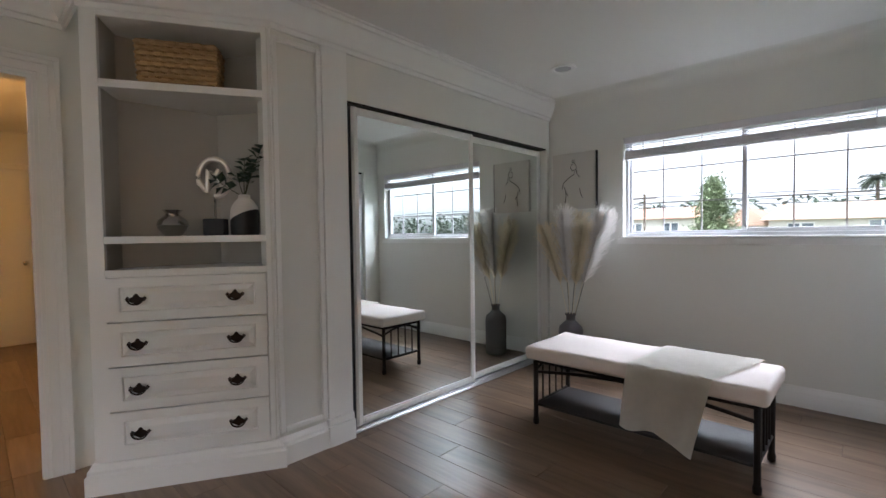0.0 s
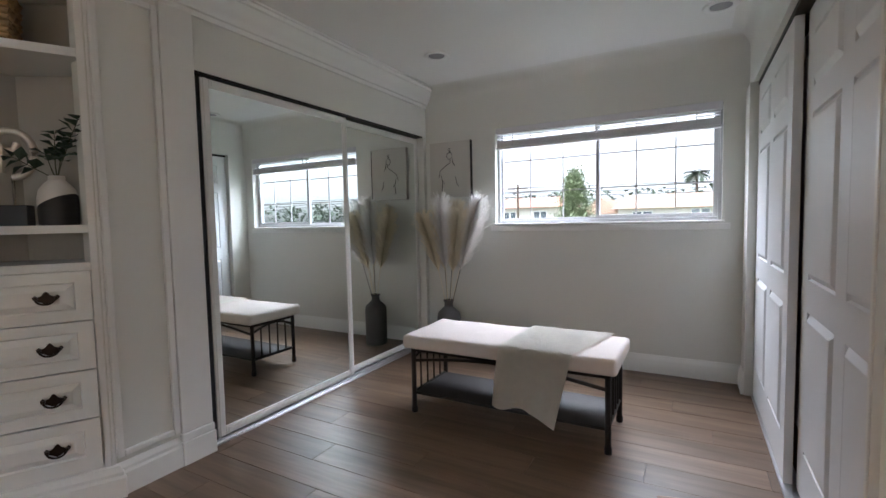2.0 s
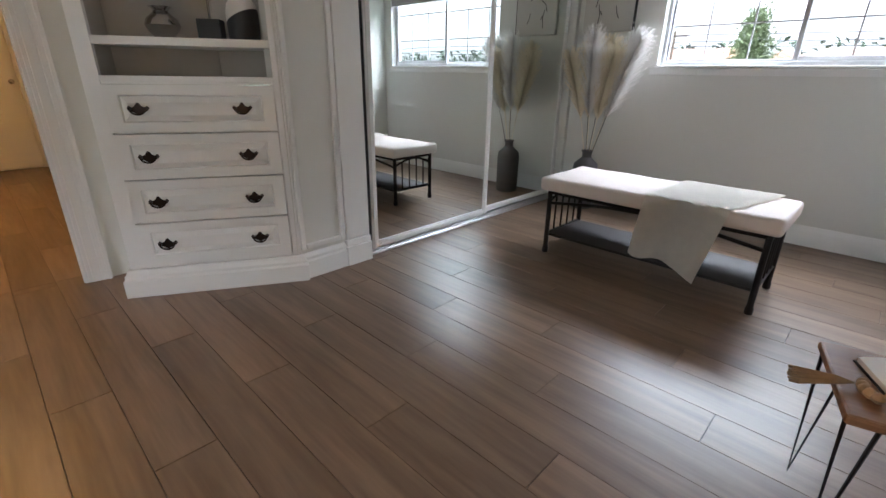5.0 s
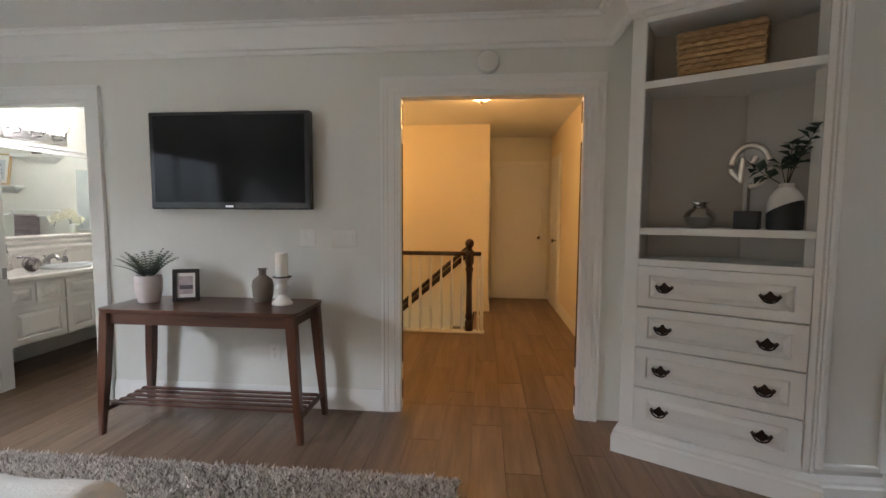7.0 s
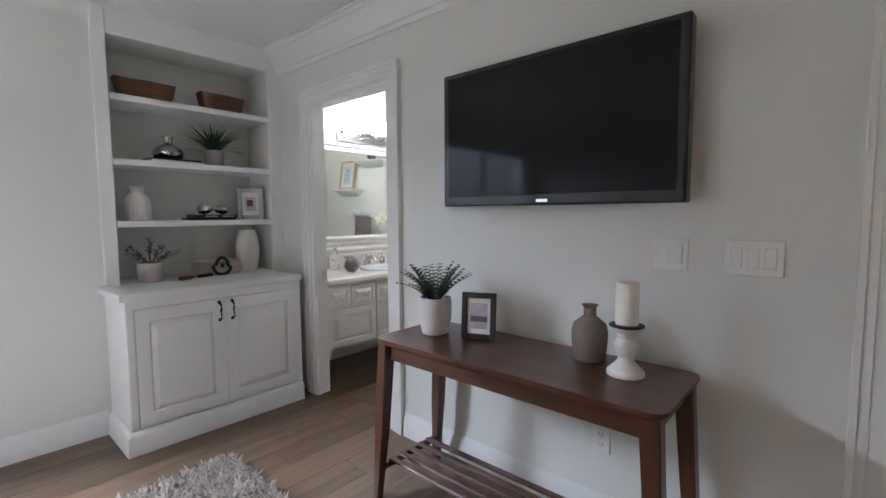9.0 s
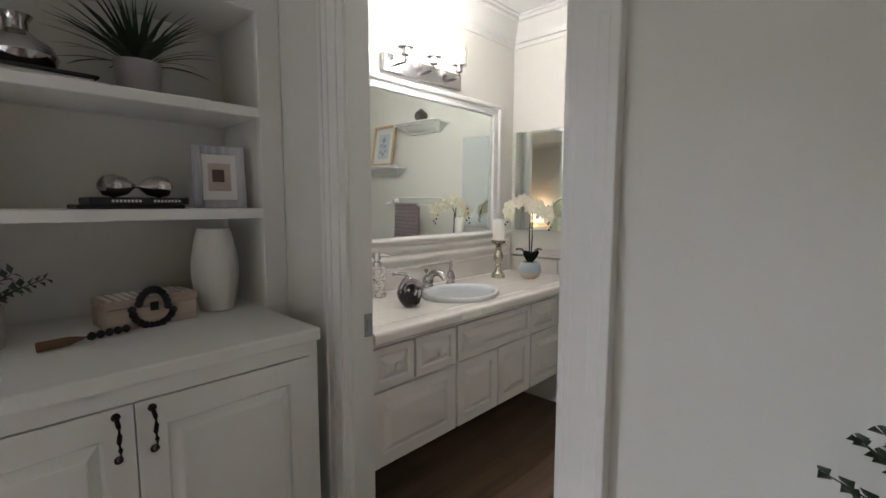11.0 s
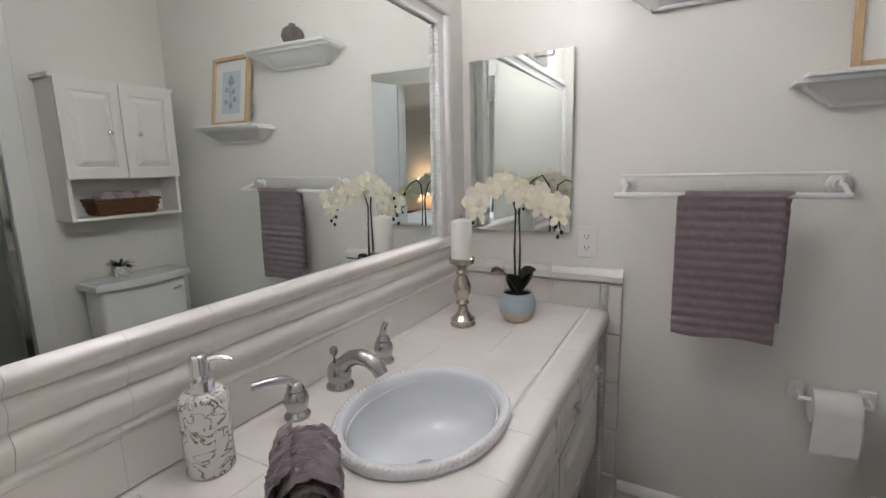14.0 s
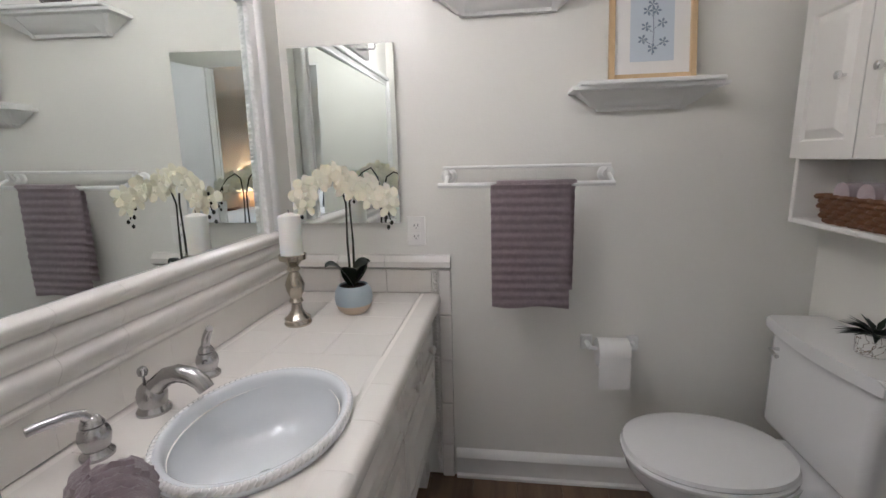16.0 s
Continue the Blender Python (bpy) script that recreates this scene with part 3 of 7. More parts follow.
# the niche: two sides and two back boards that meet in the corner
for x0, x1, y1 in ((0.05, 0.068, 0.22), (0.785, 0.80, 0.30)):
    part("niche_side", B(x0, x1, 0.03, y1, 1.04, 2.30), NICHE, cab)
for q in (((0.05, 0.22), (0.50, 0.44)), ((0.50, 0.44), (0.80, 0.30))):
    bm = bmesh.new()
    lo = [bm.verts.new((x, y + d, 1.04)) for (x, y), d in ((q[0], 0), (q[1], 0), (q[1], 0.015), (q[0], 0.015))]
    hi = [bm.verts.new((v.co.x, v.co.y, 2.30)) for v in lo]
    bm.faces.new(lo[::-1])
    bm.faces.new(hi)
    for k in range(4):
        bm.faces.new((lo[k], lo[(k + 1) % 4], hi[(k + 1) % 4], hi[k]))
    part("back", bm, NICHE, cab)


def niche_board(z0, z1, front):
    bm = bmesh.new()
    pts = [(0.069, front), (0.784, front), (0.784, 0.305), (0.50, 0.435), (0.069, 0.23)]
    lo, hi = [bm.verts.new((x, y, z0)) for x, y in pts], [bm.verts.new((x, y, z1)) for x, y in pts]
    bm.faces.new(lo[::-1])
    bm.faces.new(hi)
    for i in range(5):
        bm.faces.new((lo[i], lo[(i + 1) % 5], hi[(i + 1) % 5], hi[i]))
    return bm


for z0, z1, fr in ((1.03, 1.062, 0.004), (1.192, 1.226, 0.002), (1.934, 1.970, 0.002), (2.264, 2.29, 0.031)):
    part("shelf", niche_board(z0, z1, fr), TRIM, cab)
bm = bmesh.new()
sweep([(0, 0), (0.0, 0.145), (0.012, 0.14), (0.018, 0.125), (0.026, 0.115), (0.026, 0.10), (0.034, 0.09), (0.034, 0)], [(0, 0.12, 0), (0, 0, 0), (W, 0, 0), (W, 0.03, 0)], bm)
part("base_moulding", bm, TRIM, cab, smooth=True)
part("side", B(0, 0.02, 0.03, 0.28, 0.0, H), TRIM, cab)
part("carcass", B(0.03, 0.79, 0.032, 0.2, 0.01, 1.02), TRIM, cab)


def bail_pull(parent, x, z):
    """A bronze bail pull: pierced back plate, two posts and a hanging bail."""
    bm = bmesh.new()
    pts = [(-0.045, 0.006), (-0.036, 0.016), (-0.026, 0.008), (-0.014, 0.014), (-0.006, 0.026), (0, 0.03), (0.006, 0.026), (0.014, 0.014), (0.026, 0.008), (0.036, 0.016), (0.045, 0.006), (0.036, -0.006), (0.022, -0.012), (0.008, -0.020), (0, -0.024), (-0.008, -0.020), (-0.022, -0.012), (-0.036, -0.006)]
    a = [bm.verts.new((x + u, -0.012, z + v)) for u, v in pts]
    b = [bm.verts.new((x + u, -0.015, z + v)) for u, v in pts]
    bm.faces.new(b)
    for i in range(len(pts)):
        bm.faces.new((a[i], a[(i + 1) % len(pts)], b[(i + 1) % len(pts)], b[i]))
    h = part("handle", bm, BRONZE, parent, "dark bronze bail pull")
    for s in (-0.032, 0.032):
        part("post", tube([(x + s, -0.014, z + 0.004), (x + s, -0.032, z + 0.004)], 0.0075, 8), BRONZE, h)
    part("bail", tube([(x + 0.032 * math.cos(radians(t)), -0.032, z + 0.004 - 0.026 * math.sin(radians(t))) for t in range(0, 181, 20)], 0.0042, 6), BRONZE, h)


for k, z0 in enumerate((0.170, 0.386, 0.602, 0.818)):
    d = part("drawer", panel_leaf(0.712, 0.209, 0.03, [(0.055, 0.657, 0.045, 0.165)]), TRIM, cab, m=pose(0.0705, -0.012, z0))
    for hx in (0.2 - 0.0705, 0.635 - 0.0705):
        bail_pull(d, hx, 0.105)

# ---------------------------------------------------------------- things in the niche
CI = CM


def at(x, y, z, rz=0):
    return CI @ pose(x, y, z, 0, 0, rz)


def woven_basket(name, label, w, d, h, m, rows=9, cols=12, taper=0.94, mat_=None):
    o = thing(name, label, "basket", m)
    part("liner", B(-w * taper / 2 + 0.008, w * taper / 2 - 0.008, -d * taper / 2 + 0.008, d * taper / 2 - 0.008, 0.003, h * 0.97), mat_ or WICKER, o)
    for r in range(rows):
        bm = bmesh.new()
        z = h * (r + 0.5) / rows
        k = taper + (1 - taper) * r / rows
        ring = []
        for side in range(4):
            L = w if side % 2 == 0 else d
            n = cols if side % 2 == 0 else max(3, int(cols * d / w))
            for i in range(n * 2):
                u = -L / 2 + L * i / (n * 2)
                o_ = (0.004 if (i // 2 + r) % 2 else -0.004)
                x, y = {0: (u, -d / 2 - o_), 1: (w / 2 + o_, u), 2: (-u, d / 2 + o_), 3: (-w / 2 - o_, -u)}[side]
                ring.append((x * k, y * k, z + random.uniform(-0.0015, 0.0015)))
        ring.append(ring[0])
        tube(ring, h / rows * 0.55, 5, bm)
        part("strand", bm, mat_ or WICKER, o)
    return o


woven_basket("wicker_basket", "tan woven wicker basket on the top shelf", 0.36, 0.20, 0.23, at(0.385, 0.17, 1.97))
o = thing("silver_vase", "small round silver mercury-glass vase", "vase", at(0.325, 0.14, 1.226))
part("body", lathe([(0.036, 0), (0.04, 0.004), (0.062, 0.03), (0.074, 0.056), (0.066, 0.082), (0.04, 0.104), (0.030, 0.116), (0.036, 0.126), (0.048, 0.134), (0.044, 0.134), (0.027, 0.118), (0.026, 0.08)], 32), SILVC, o, smooth=True)
o = thing("ring_sculpture", "silver open ring sculpture on a black block", "sculpture", at(0.53, 0.13, 1.226, -8))
part("base", B(-0.052, 0.052, -0.04, 0.04, 0, 0.088, 0.003), BLACKC, o)
part("stem", tube([(0, 0, 0.088), (0, 0, 0.21)], 0.006), SILVC, o)
ring = [(0.078 * math.sin(radians(a)) * (1 if a < 300 else 0.82), 0, 0.305 - 0.098 * math.cos(radians(a))) for a in range(0, 325, 12)] + [(-0.028, 0, 0.345), (-0.01, 0, 0.318), (0.012, 0, 0.322), (0.024, 0, 0.35)]
bm = bmesh.new()
tube(ring, 0.015, 10, bm)
part("ring", bm, mat("champagne_silver", (0.74, 0.68, 0.60), 0.28, 1.0, vary=0.1, scale=30, bump=0.2), o, "pale champagne metal ring", smooth=True)
o = thing("two_tone_vase", "white and black two-tone vase holding eucalyptus", "vase", at(0.675, 0.115, 1.226))
VASEP = [(0.066, 0), (0.070, 0.004), (0.072, 0.05), (0.072, 0.105), (0.071, 0.125), (0.064, 0.155), (0.045, 0.182), (0.030, 0.196), (0.030, 0.215), (0.026, 0.216), (0.024, 0.19)]
for nm, m_, lab, up in (("base", BLACKC, "matt black dipped lower half", False), ("body", WHITEC, "", True)):
    bm = lathe(VASEP, 40)
    bmesh.ops.bisect_plane(bm, geom=bm.verts[:] + bm.edges[:] + bm.faces[:], plane_co=(0, 0, 0.105), plane_no=(-0.42, 0.2, 1), clear_inner=up, clear_outer=not up)
    part(nm, bm, m_, o, lab, smooth=True)


def sprig(base, ways, leaf_len, leaf_w, step=0.028):
    """Stems with round leaves in pairs: (stems, leaves)."""
    sb, lb = bmesh.new(), bmesh.new()
    for way, L in ways:
        way = Vector(way).normalized()
        p, pts = Vector(base), [Vector(base)]
        n = int(L / step)
        for i in range(n):
            way = (way + Vector((random.uniform(-0.12, 0.12), random.uniform(-0.12, 0.12), -0.015))).normalized()
            p = p + way * step
            pts.append(p.copy())
            if i > n * 0.25:
                side = way.cross(Vector((random.uniform(-1, 1), random.uniform(-1, 1), 0.4))).normalized()
                for s in (1, -1):
                    leaves(lb, p, side * s + way * 0.5, leaf_len * random.uniform(0.8, 1.15), leaf_w * random.uniform(0.8, 1.15))
        tube(pts, 0.0028, 5, sb, 0.0012)
    return sb, lb


s, l = sprig((0, 0, 0.2), [((-0.75, -0.25, 0.55), 0.17), ((-0.35, -0.2, 0.8), 0.13), ((0.15, 0.1, 0.9), 0.20), ((0.30, -0.05, 0.85), 0.28), ((0.1, -0.25, 0.8), 0.22)], 0.064, 0.052)
o = thing("eucalyptus_bunch", "green eucalyptus sprigs in the two-tone vase", "plant", at(0.675, 0.115, 1.226))
part("stem", s, STEMM, o)
part("leaf", l, EUCA, o)

# ---------------------------------------------------------------- bench
bn = thing("bench", "black iron bench with a cream padded seat", "bench", pose(-0.885, 3.625, 0))
LX, LY = 0.585, 0.208
for sx in (-1, 1):
    for sy in (-1, 1):
        lg = part("leg", tube([(sx * LX, sy * LY, 0.025), (sx * LX, sy * LY, 0.42)], 0.0155, 10), BLACKM, bn)
        part("foot", lathe([(0.013, 0), (0.019, 0.004), (0.02, 0.03), (0.016, 0.045)], 12, pose(sx * LX, sy * LY, 0)), BLACKM, lg)
    for k in range(4):
        y = -LY + (k + 1) * 2 * LY / 5
        part("spindle", tube([(sx * LX, y, 0.135), (sx * LX, y, 0.355 + 0.035 * math.cos(y / LY * 1.4))], 0.0065, 6), BLACKM, bn)
    part("arched_rail", tube([(sx * LX, -LY + 2 * LY * i / 12, 0.345 + 0.05 * math.sin(math.pi * i / 12)) for i in range(13)], 0.009, 6), BLACKM, bn)
    part("rail", tube([(sx * LX, -LY, 0.405), (sx * LX, LY, 0.405)], 0.012, 6), BLACKM, bn)
    part("rail", tube([(sx * LX, -LY, 0.135), (sx * LX, LY, 0.135)], 0.010, 6), BLACKM, bn)
for sy in (-1, 1):
    part("rail", tube([(-LX, sy * LY, 0.405), (LX, sy * LY, 0.405)], 0.012, 6), BLACKM, bn)
    part("arched_rail", tube([(-LX + 2 * LX * i / 24, sy * LY, 0.335 + 0.055 * math.sin(math.pi * i / 24)) for i in range(25)], 0.010, 6), BLACKM, bn)
part("lower_shelf", B(-LX, LX, -LY, LY, 0.118, 0.134, 0.004), mat("dark_mesh_shelf", (0.022, 0.019, 0.018), 0.5, 0.3, vary=0.3, bump=0.3), bn)
bm = B(-0.635, 0.635, -0.262, 0.262, 0.42, 0.505, 0.022, 3)
bmesh.ops.subdivide_edges(bm, edges=[e for e in bm.edges if e.calc_length() > 0.2], cuts=12, use_grid_fill=True)
for v in bm.verts:
    v.co.z += 0.006 * noise.noise(v.co * 6) if v.co.z > 0.46 else 0
part("cushion", bm, CREAM, bn, "cream fabric cushion", smooth=True)
# throw over the seat
th = thing("throw_blanket", "white fleece throw draped over the bench seat", "blanket", pose(-0.885, 3.625, 0))
bm = bmesh.new()
NU, NV = 36, 60
grid = []
for j in range(NV + 1):
    row = []
    for i in range(NU + 1):
        u, v = i / NU, j / NV
        skew = 0.24 * (1 - v) if v < 0.5 else 0
        Ltop = 0.53
        Lh = 0.33 + 0.07 * u * u + 0.02 * math.sin(u * 9)
        s_ = v * (Ltop + Lh)
        x = 0.02 + u * 0.40 + 0.10 * max(0, 1 - s_ / Ltop) * (0.3 + u)
        if s_ < Ltop:
            y, z = 0.262 - s_, 0.512
        else:
            d = s_ - Ltop
            y = -0.275 - 0.012 * min(1, d / 0.03) - 0.02 * math.sin(u * 12 + 1) * min(1, d / 0.2)
            z = 0.512 - d
            x += -0.10 * d * (1 - u) - 0.22 * d * u + 0.0
        w = 0.006 * noise.noise(Vector((u * 5, v * 6, 3)))
        row.append(bm.verts.new((x, y, z + abs(w) + 0.003)))
    grid.append(row)
for j in range(NV):
    for i in range(NU):
        bm.faces.new((grid[j][i], grid[j][i + 1], grid[j + 1][i + 1], grid[j + 1][i]))
r = bmesh.ops.solidify(bm, geom=bm.faces[:], thickness=0.008)
part("cloth", bm, THROW, th, smooth=True)

# ---------------------------------------------------------------- pampas grass in the corner
pv = thing("floor_vase", "dark grey stoneware bottle vase on the floor", "vase", pose(-1.86, 4.62, 0))
part("body", lathe([(0.09, 0), (0.10, 0.006), (0.104, 0.02), (0.106, 0.34), (0.098, 0.385), (0.06, 0.42), (0.040, 0.44), (0.038, 0.475), (0.048, 0.49), (0.046, 0.50), (0.034, 0.498), (0.030, 0.44)], 36), GREYC, pv, smooth=True)
PAMPAS = mat("pampas_plume", (0.93, 0.84, 0.66), 1.0, vary=0.08, scale=6)
PAMPASW = mat("pampas_plume_pale", (0.95, 0.93, 0.90), 1.0, vary=0.04, scale=6)
pg = thing("pampas_grass", "dried cream pampas plumes in the floor vase", "dried plant", pose(-1.86, 4.62, 0))
for k, (dx, dy, top, m_) in enumerate(((-0.21, -0.05, 1.20, PAMPAS), (-0.12, 0.08, 1.27, PAMPAS), (-0.02, -0.08, 1.36, PAMPASW), (0.06, 0.06, 1.30, PAMPAS), (0.15, -0.06, 1.22, PAMPAS), (0.32, -0.03, 1.33, PAMPASW), (0.24, 0.08, 1.36, PAMPASW))):
    foot, tip = Vector((dx * 0.08, dy * 0.08, 0.42)), Vector((dx, dy, top))
    mid = Vector((dx * 0.45, dy * 0.45, 0.85))

    def axis(t):
        return (1 - t) ** 2 * foot + 2 * t * (1 - t) * mid + t * t * tip
    part("stem", tube([axis(i / 14) for i in range(15)], 0.003, 5, None, 0.0012), STEMM if k % 2 else PAMPAS, pg)
    bm = bmesh.new()
    lean = Vector((0.5 + dx, dy, 0)).normalized()
    for i in range(820):
        t = 0.40 + 0.60 * random.random() ** 0.85
        p = axis(t)
        along = (axis(min(1, t + 0.02)) - axis(t - 0.02)).normalized()
        a = random.uniform(0, 6.283)
        side = Vector((math.cos(a), math.sin(a), 0))
        d = (along + side * random.uniform(0.15, 0.55)).normalized()
        q = (t - 0.40) / 0.60
        L = random.uniform(0.08, 0.22) * (0.45 + 0.75 * math.sin(math.pi * min(1, q * 0.8 + 0.15)))
        flat = d.cross(Vector((math.cos(a + 2), math.sin(a + 2), 0.2))).normalized()
        prev, n_ = None, 6
        for j in range(n_ + 1):
            w = 0.0032 * (1 - j / (n_ + 0.5))
            v = (bm.verts.new(p - flat * w), bm.verts.new(p + flat * w))
            if prev:
                bm.faces.new((prev[0], prev[1], v[1], v[0]))
                for _ in range(3):
                    h_ = d * random.uniform(0.012, 0.026) + Vector((random.gauss(0, 0.008), random.gauss(0, 0.008), random.gauss(-0.002, 0.006)))
                    bm.faces.new((bm.verts.new(p - flat * 0.0017), bm.verts.new(p + flat * 0.0017), bm.verts.new(p + h_)))
            prev = v
            p = p + d * L / n_
            d = (d + lean * 0.035 + Vector((0, 0, -0.07))).normalized()
    part("plume", bm, m_, pg)

# framed line drawing on the window wall: a plain outline
ar = thing("canvas_print", "cream canvas with a loose black line drawing", "picture", pose(-1.925, 4.85, 1.69))
part("canvas", B(-0.212, 0.212, -0.04, -0.001, -0.257, 0.257, 0.003), CANVAS, ar)
part("edge", B(0.2125, 0.216, -0.041, -0.001, -0.257, 0.257), INK, ar, "black side edge")
bm = bmesh.new()
for c in ([(-0.02, 0.15), (-0.03, 0.12), (-0.01, 0.095), (0.02, 0.10), (0.03, 0.13), (0.01, 0.16), (-0.02, 0.15)], [(0.0, 0.17), (0.012, 0.19), (-0.008, 0.195), (-0.012, 0.175), (0.01, 0.165)], [(0.01, 0.09), (0.005, 0.06), (-0.05, 0.03), (-0.10, -0.01), (-0.115, -0.07)], [(0.03, 0.10), (0.035, 0.06), (0.06, 0.03)], [(-0.09, -0.05), (-0.075, -0.12), (-0.085, -0.20)], [(0.06, -0.07), (0.07, -0.12), (0.09, -0.16)], [(-0.07, -0.10), (-0.055, -0.13)]):
    tube([(x, -0.042, z) for x, z in c], 0.0030, 4, bm)
part("line_drawing", bm, INK, ar)

# recessed ceiling lights, off
LENS = mat("frosted_lens", (0.35, 0.35, 0.36), 0.5)
for x, y in ((-1.64, 4.10), (0.20, 4.30)):
    o = thing("recessed_light", "round white recessed ceiling light, switched off", "ceiling light", pose(x, y, H), "recessed ceiling lights")
    part("trim_ring", lathe([(0.062, -0.002), (0.066, -0.010), (0.092, -0.012), (0.098, -0.004), (0.098, -0.001)], 32), TRIM, o, smooth=True)
    part("lens", lathe([(0.060, -0.006), (0.060, -0.003)], 32), LENS, o)

# ---------------------------------------------------------------- television
tv = thing("television", "large black flat-screen television on the wall, switched off", "television", pose(-2.85, -1.015, 1.62))
part("housing", B(-0.065, -0.003, -0.527, 0.527, -0.305, 0.305, 0.008, 2), TVBODY, tv)
part("screen", B(-0.003, 0.0, -0.495, 0.495, -0.262, 0.282), TVSCREEN, tv, "dark glossy screen")
part("badge", B(-0.003, 0.0015, -0.025, 0.025, -0.292, -0.280), SILVERM, tv)
part("wall_bracket", B(-0.109, -0.066, -0.2, 0.2, -0.15, 0.15), BLACKM, tv)

# ---------------------------------------------------------------- console table
ct = thing("console_table", "walnut console table with a slatted lower rack", "table", pose(-2.675, -1.02, 0))
bm = bmesh.new()
TX, TY = 0.215, 0.595
pts = []
for sx, sy in ((1, 1), (-1, 1), (-1, -1), (1, -1)):
    cxx, cyy = sx * (TX - 0.05), sy * (TY - 0.05)
    a0 = {(1, 1): 0, (-1, 1): 90, (-1, -1): 180, (1, -1): 270}[(sx, sy)]
    pts += [(cxx + 0.05 * math.cos(radians(a0 + t)), cyy + 0.05 * math.sin(radians(a0 + t))) for t in range(0, 91, 15)]
for z0, z1, k in ((0.722, 0.732, 0.985), (0.732, 0.745, 1.0)):
    lo, hi = [bm.verts.new((x * k, y * k, z0)) for x, y in pts], [bm.verts.new((x, y, z1)) for x, y in pts]
    bm.faces.new(lo[::-1])
    bm.faces.new(hi)
    for i in range(len(pts)):
        bm.faces.new((lo[i], lo[(i + 1) % len(pts)], hi[(i + 1) % len(pts)], hi[i]))
part("tabletop", bm, WALNUT, ct)
for sx in (-1, 1):
    part("apron", B(sx * 0.175 - 0.009, sx * 0.175 + 0.009, -0.53, 0.53, 0.652, 0.7215, 0.002), WALNUT, ct)
for sy in (-1, 1):
    part("apron", B(-0.165, 0.165, sy * 0.545 - 0.009, sy * 0.545 + 0.009, 0.652, 0.7215, 0.002), WALNUT, ct)
for sx in (-1, 1):
    for sy in (-1, 1):
        bm = bmesh.new()
        rings = []
        for z, w, ox, oy in ((0.0, 0.017, 0.195, 0.600), (0.35, 0.024, 0.185, 0.575), (0.7215, 0.029, 0.175, 0.55)):
            rings.append([bm.verts.new((sx * ox + a * w, sy * oy + b * w, z)) for a, b in ((-1, -1), (1, -1), (1, 1), (-1, 1))])
        for a, b in zip(rings, rings[1:]):
            for i in range(4):
                bm.faces.new((a[i], a[(i + 1) % 4], b[(i + 1) % 4], b[i]))
        bm.faces.new(rings[0][::-1])
        bm.faces.new(rings[-1])
        bmesh.ops.bevel(bm, geom=[e for e in bm.edges if abs(e.verts[0].co.z - e.verts[1].co.z) > 0.1], offset=0.006, segments=2, affect='EDGES')
        part("leg", bm, WALNUTZ, ct, smooth=True)
for sy in (-1, 1):
    part("stretcher", B(-0.19, 0.19, sy * 0.588 - 0.009, sy * 0.588 + 0.009, 0.125, 0.155, 0.003), WALNUT, ct)
for x in (-0.11, -0.05, 0.01, 0.07, 0.13):
    part("slat", B(x - 0.014, x + 0.014, -0.585, 0.585, 0.155, 0.168, 0.003), WALNUT, ct)

# ---------------------------------------------------------------- bookcase beside the bath door
bk = thing("bookcase", "white built-in bookcase with a two-door base cabinet", "bookcase", pose(0, 0, 0))
FY, CY = -3.25, -2.875
bm = bmesh.new()
box(bm, -1.918, -1.848, FY - 0.03, FY, 0.873, H, 0.003)
box(bm, -2.958, -2.87, FY - 0.03, FY, 0.873, H, 0.003)
box(bm, -2.87, -1.918, FY - 0.03, FY, 2.308, H, 0.003)
box(bm, -2.958, -2.864, FY - 0.03, FY, 0, 0.8725)
part("face_frame", bm, TRIM, bk)
bm = bmesh.new()
box(bm, -1.915, -1.85, -3.60, FY - 0.03, 0.873, 2.40)
box(bm, -2.955, -2.872, -3.60, FY - 0.03, 0.873, 2.40)
box(bm, -2.872, -1.915, -3.62, -3.585, 0.873, 2.40)
box(bm, -2.955, -2.8625, -3.60, FY - 0.031, 0.80, 0.8725)
box(bm, -2.872, -1.915, -3.585, FY - 0.03, 2.31, 2.40)
part("niche", bm, WALL, bk)
for z in (1.248, 1.612, 1.982):
    part("shelf", B(-2.8695, -1.9185, -3.584, FY + 0.004, z - 0.036, z, 0.003), TRIM, bk)
part("counter", B(-2.862, -1.815, -3.60, CY + 0.02, 0.832, 0.873, 0.006, 2), TRIM, bk)
bm = bmesh.new()
box(bm, -2.858, -1.845, -3.58, CY - 0.022, 0.0, 0.831)
box(bm, -2.858, -1.847, CY - 0.022, CY, 0.785, 0.831)
part("carcass", bm, TRIM, bk)
bm = bmesh.new()
sweep([(0, 0), (0.0, 0.125), (0.010, 0.12), (0.022, 0.10), (0.026, 0.0)], [(-1.845, -3.27), (-1.845, CY - 0.004), (-2.858, CY - 0.004)], bm)
part("base_moulding", bm, TRIM, bk, smooth=True)
for x0, x1 in ((-2.858, -2.828), (-1.882, -1.847)):
    part("stile", B(x0, x1, CY - 0.021, CY - 0.001, 0.13, 0.785), TRIM, bk)
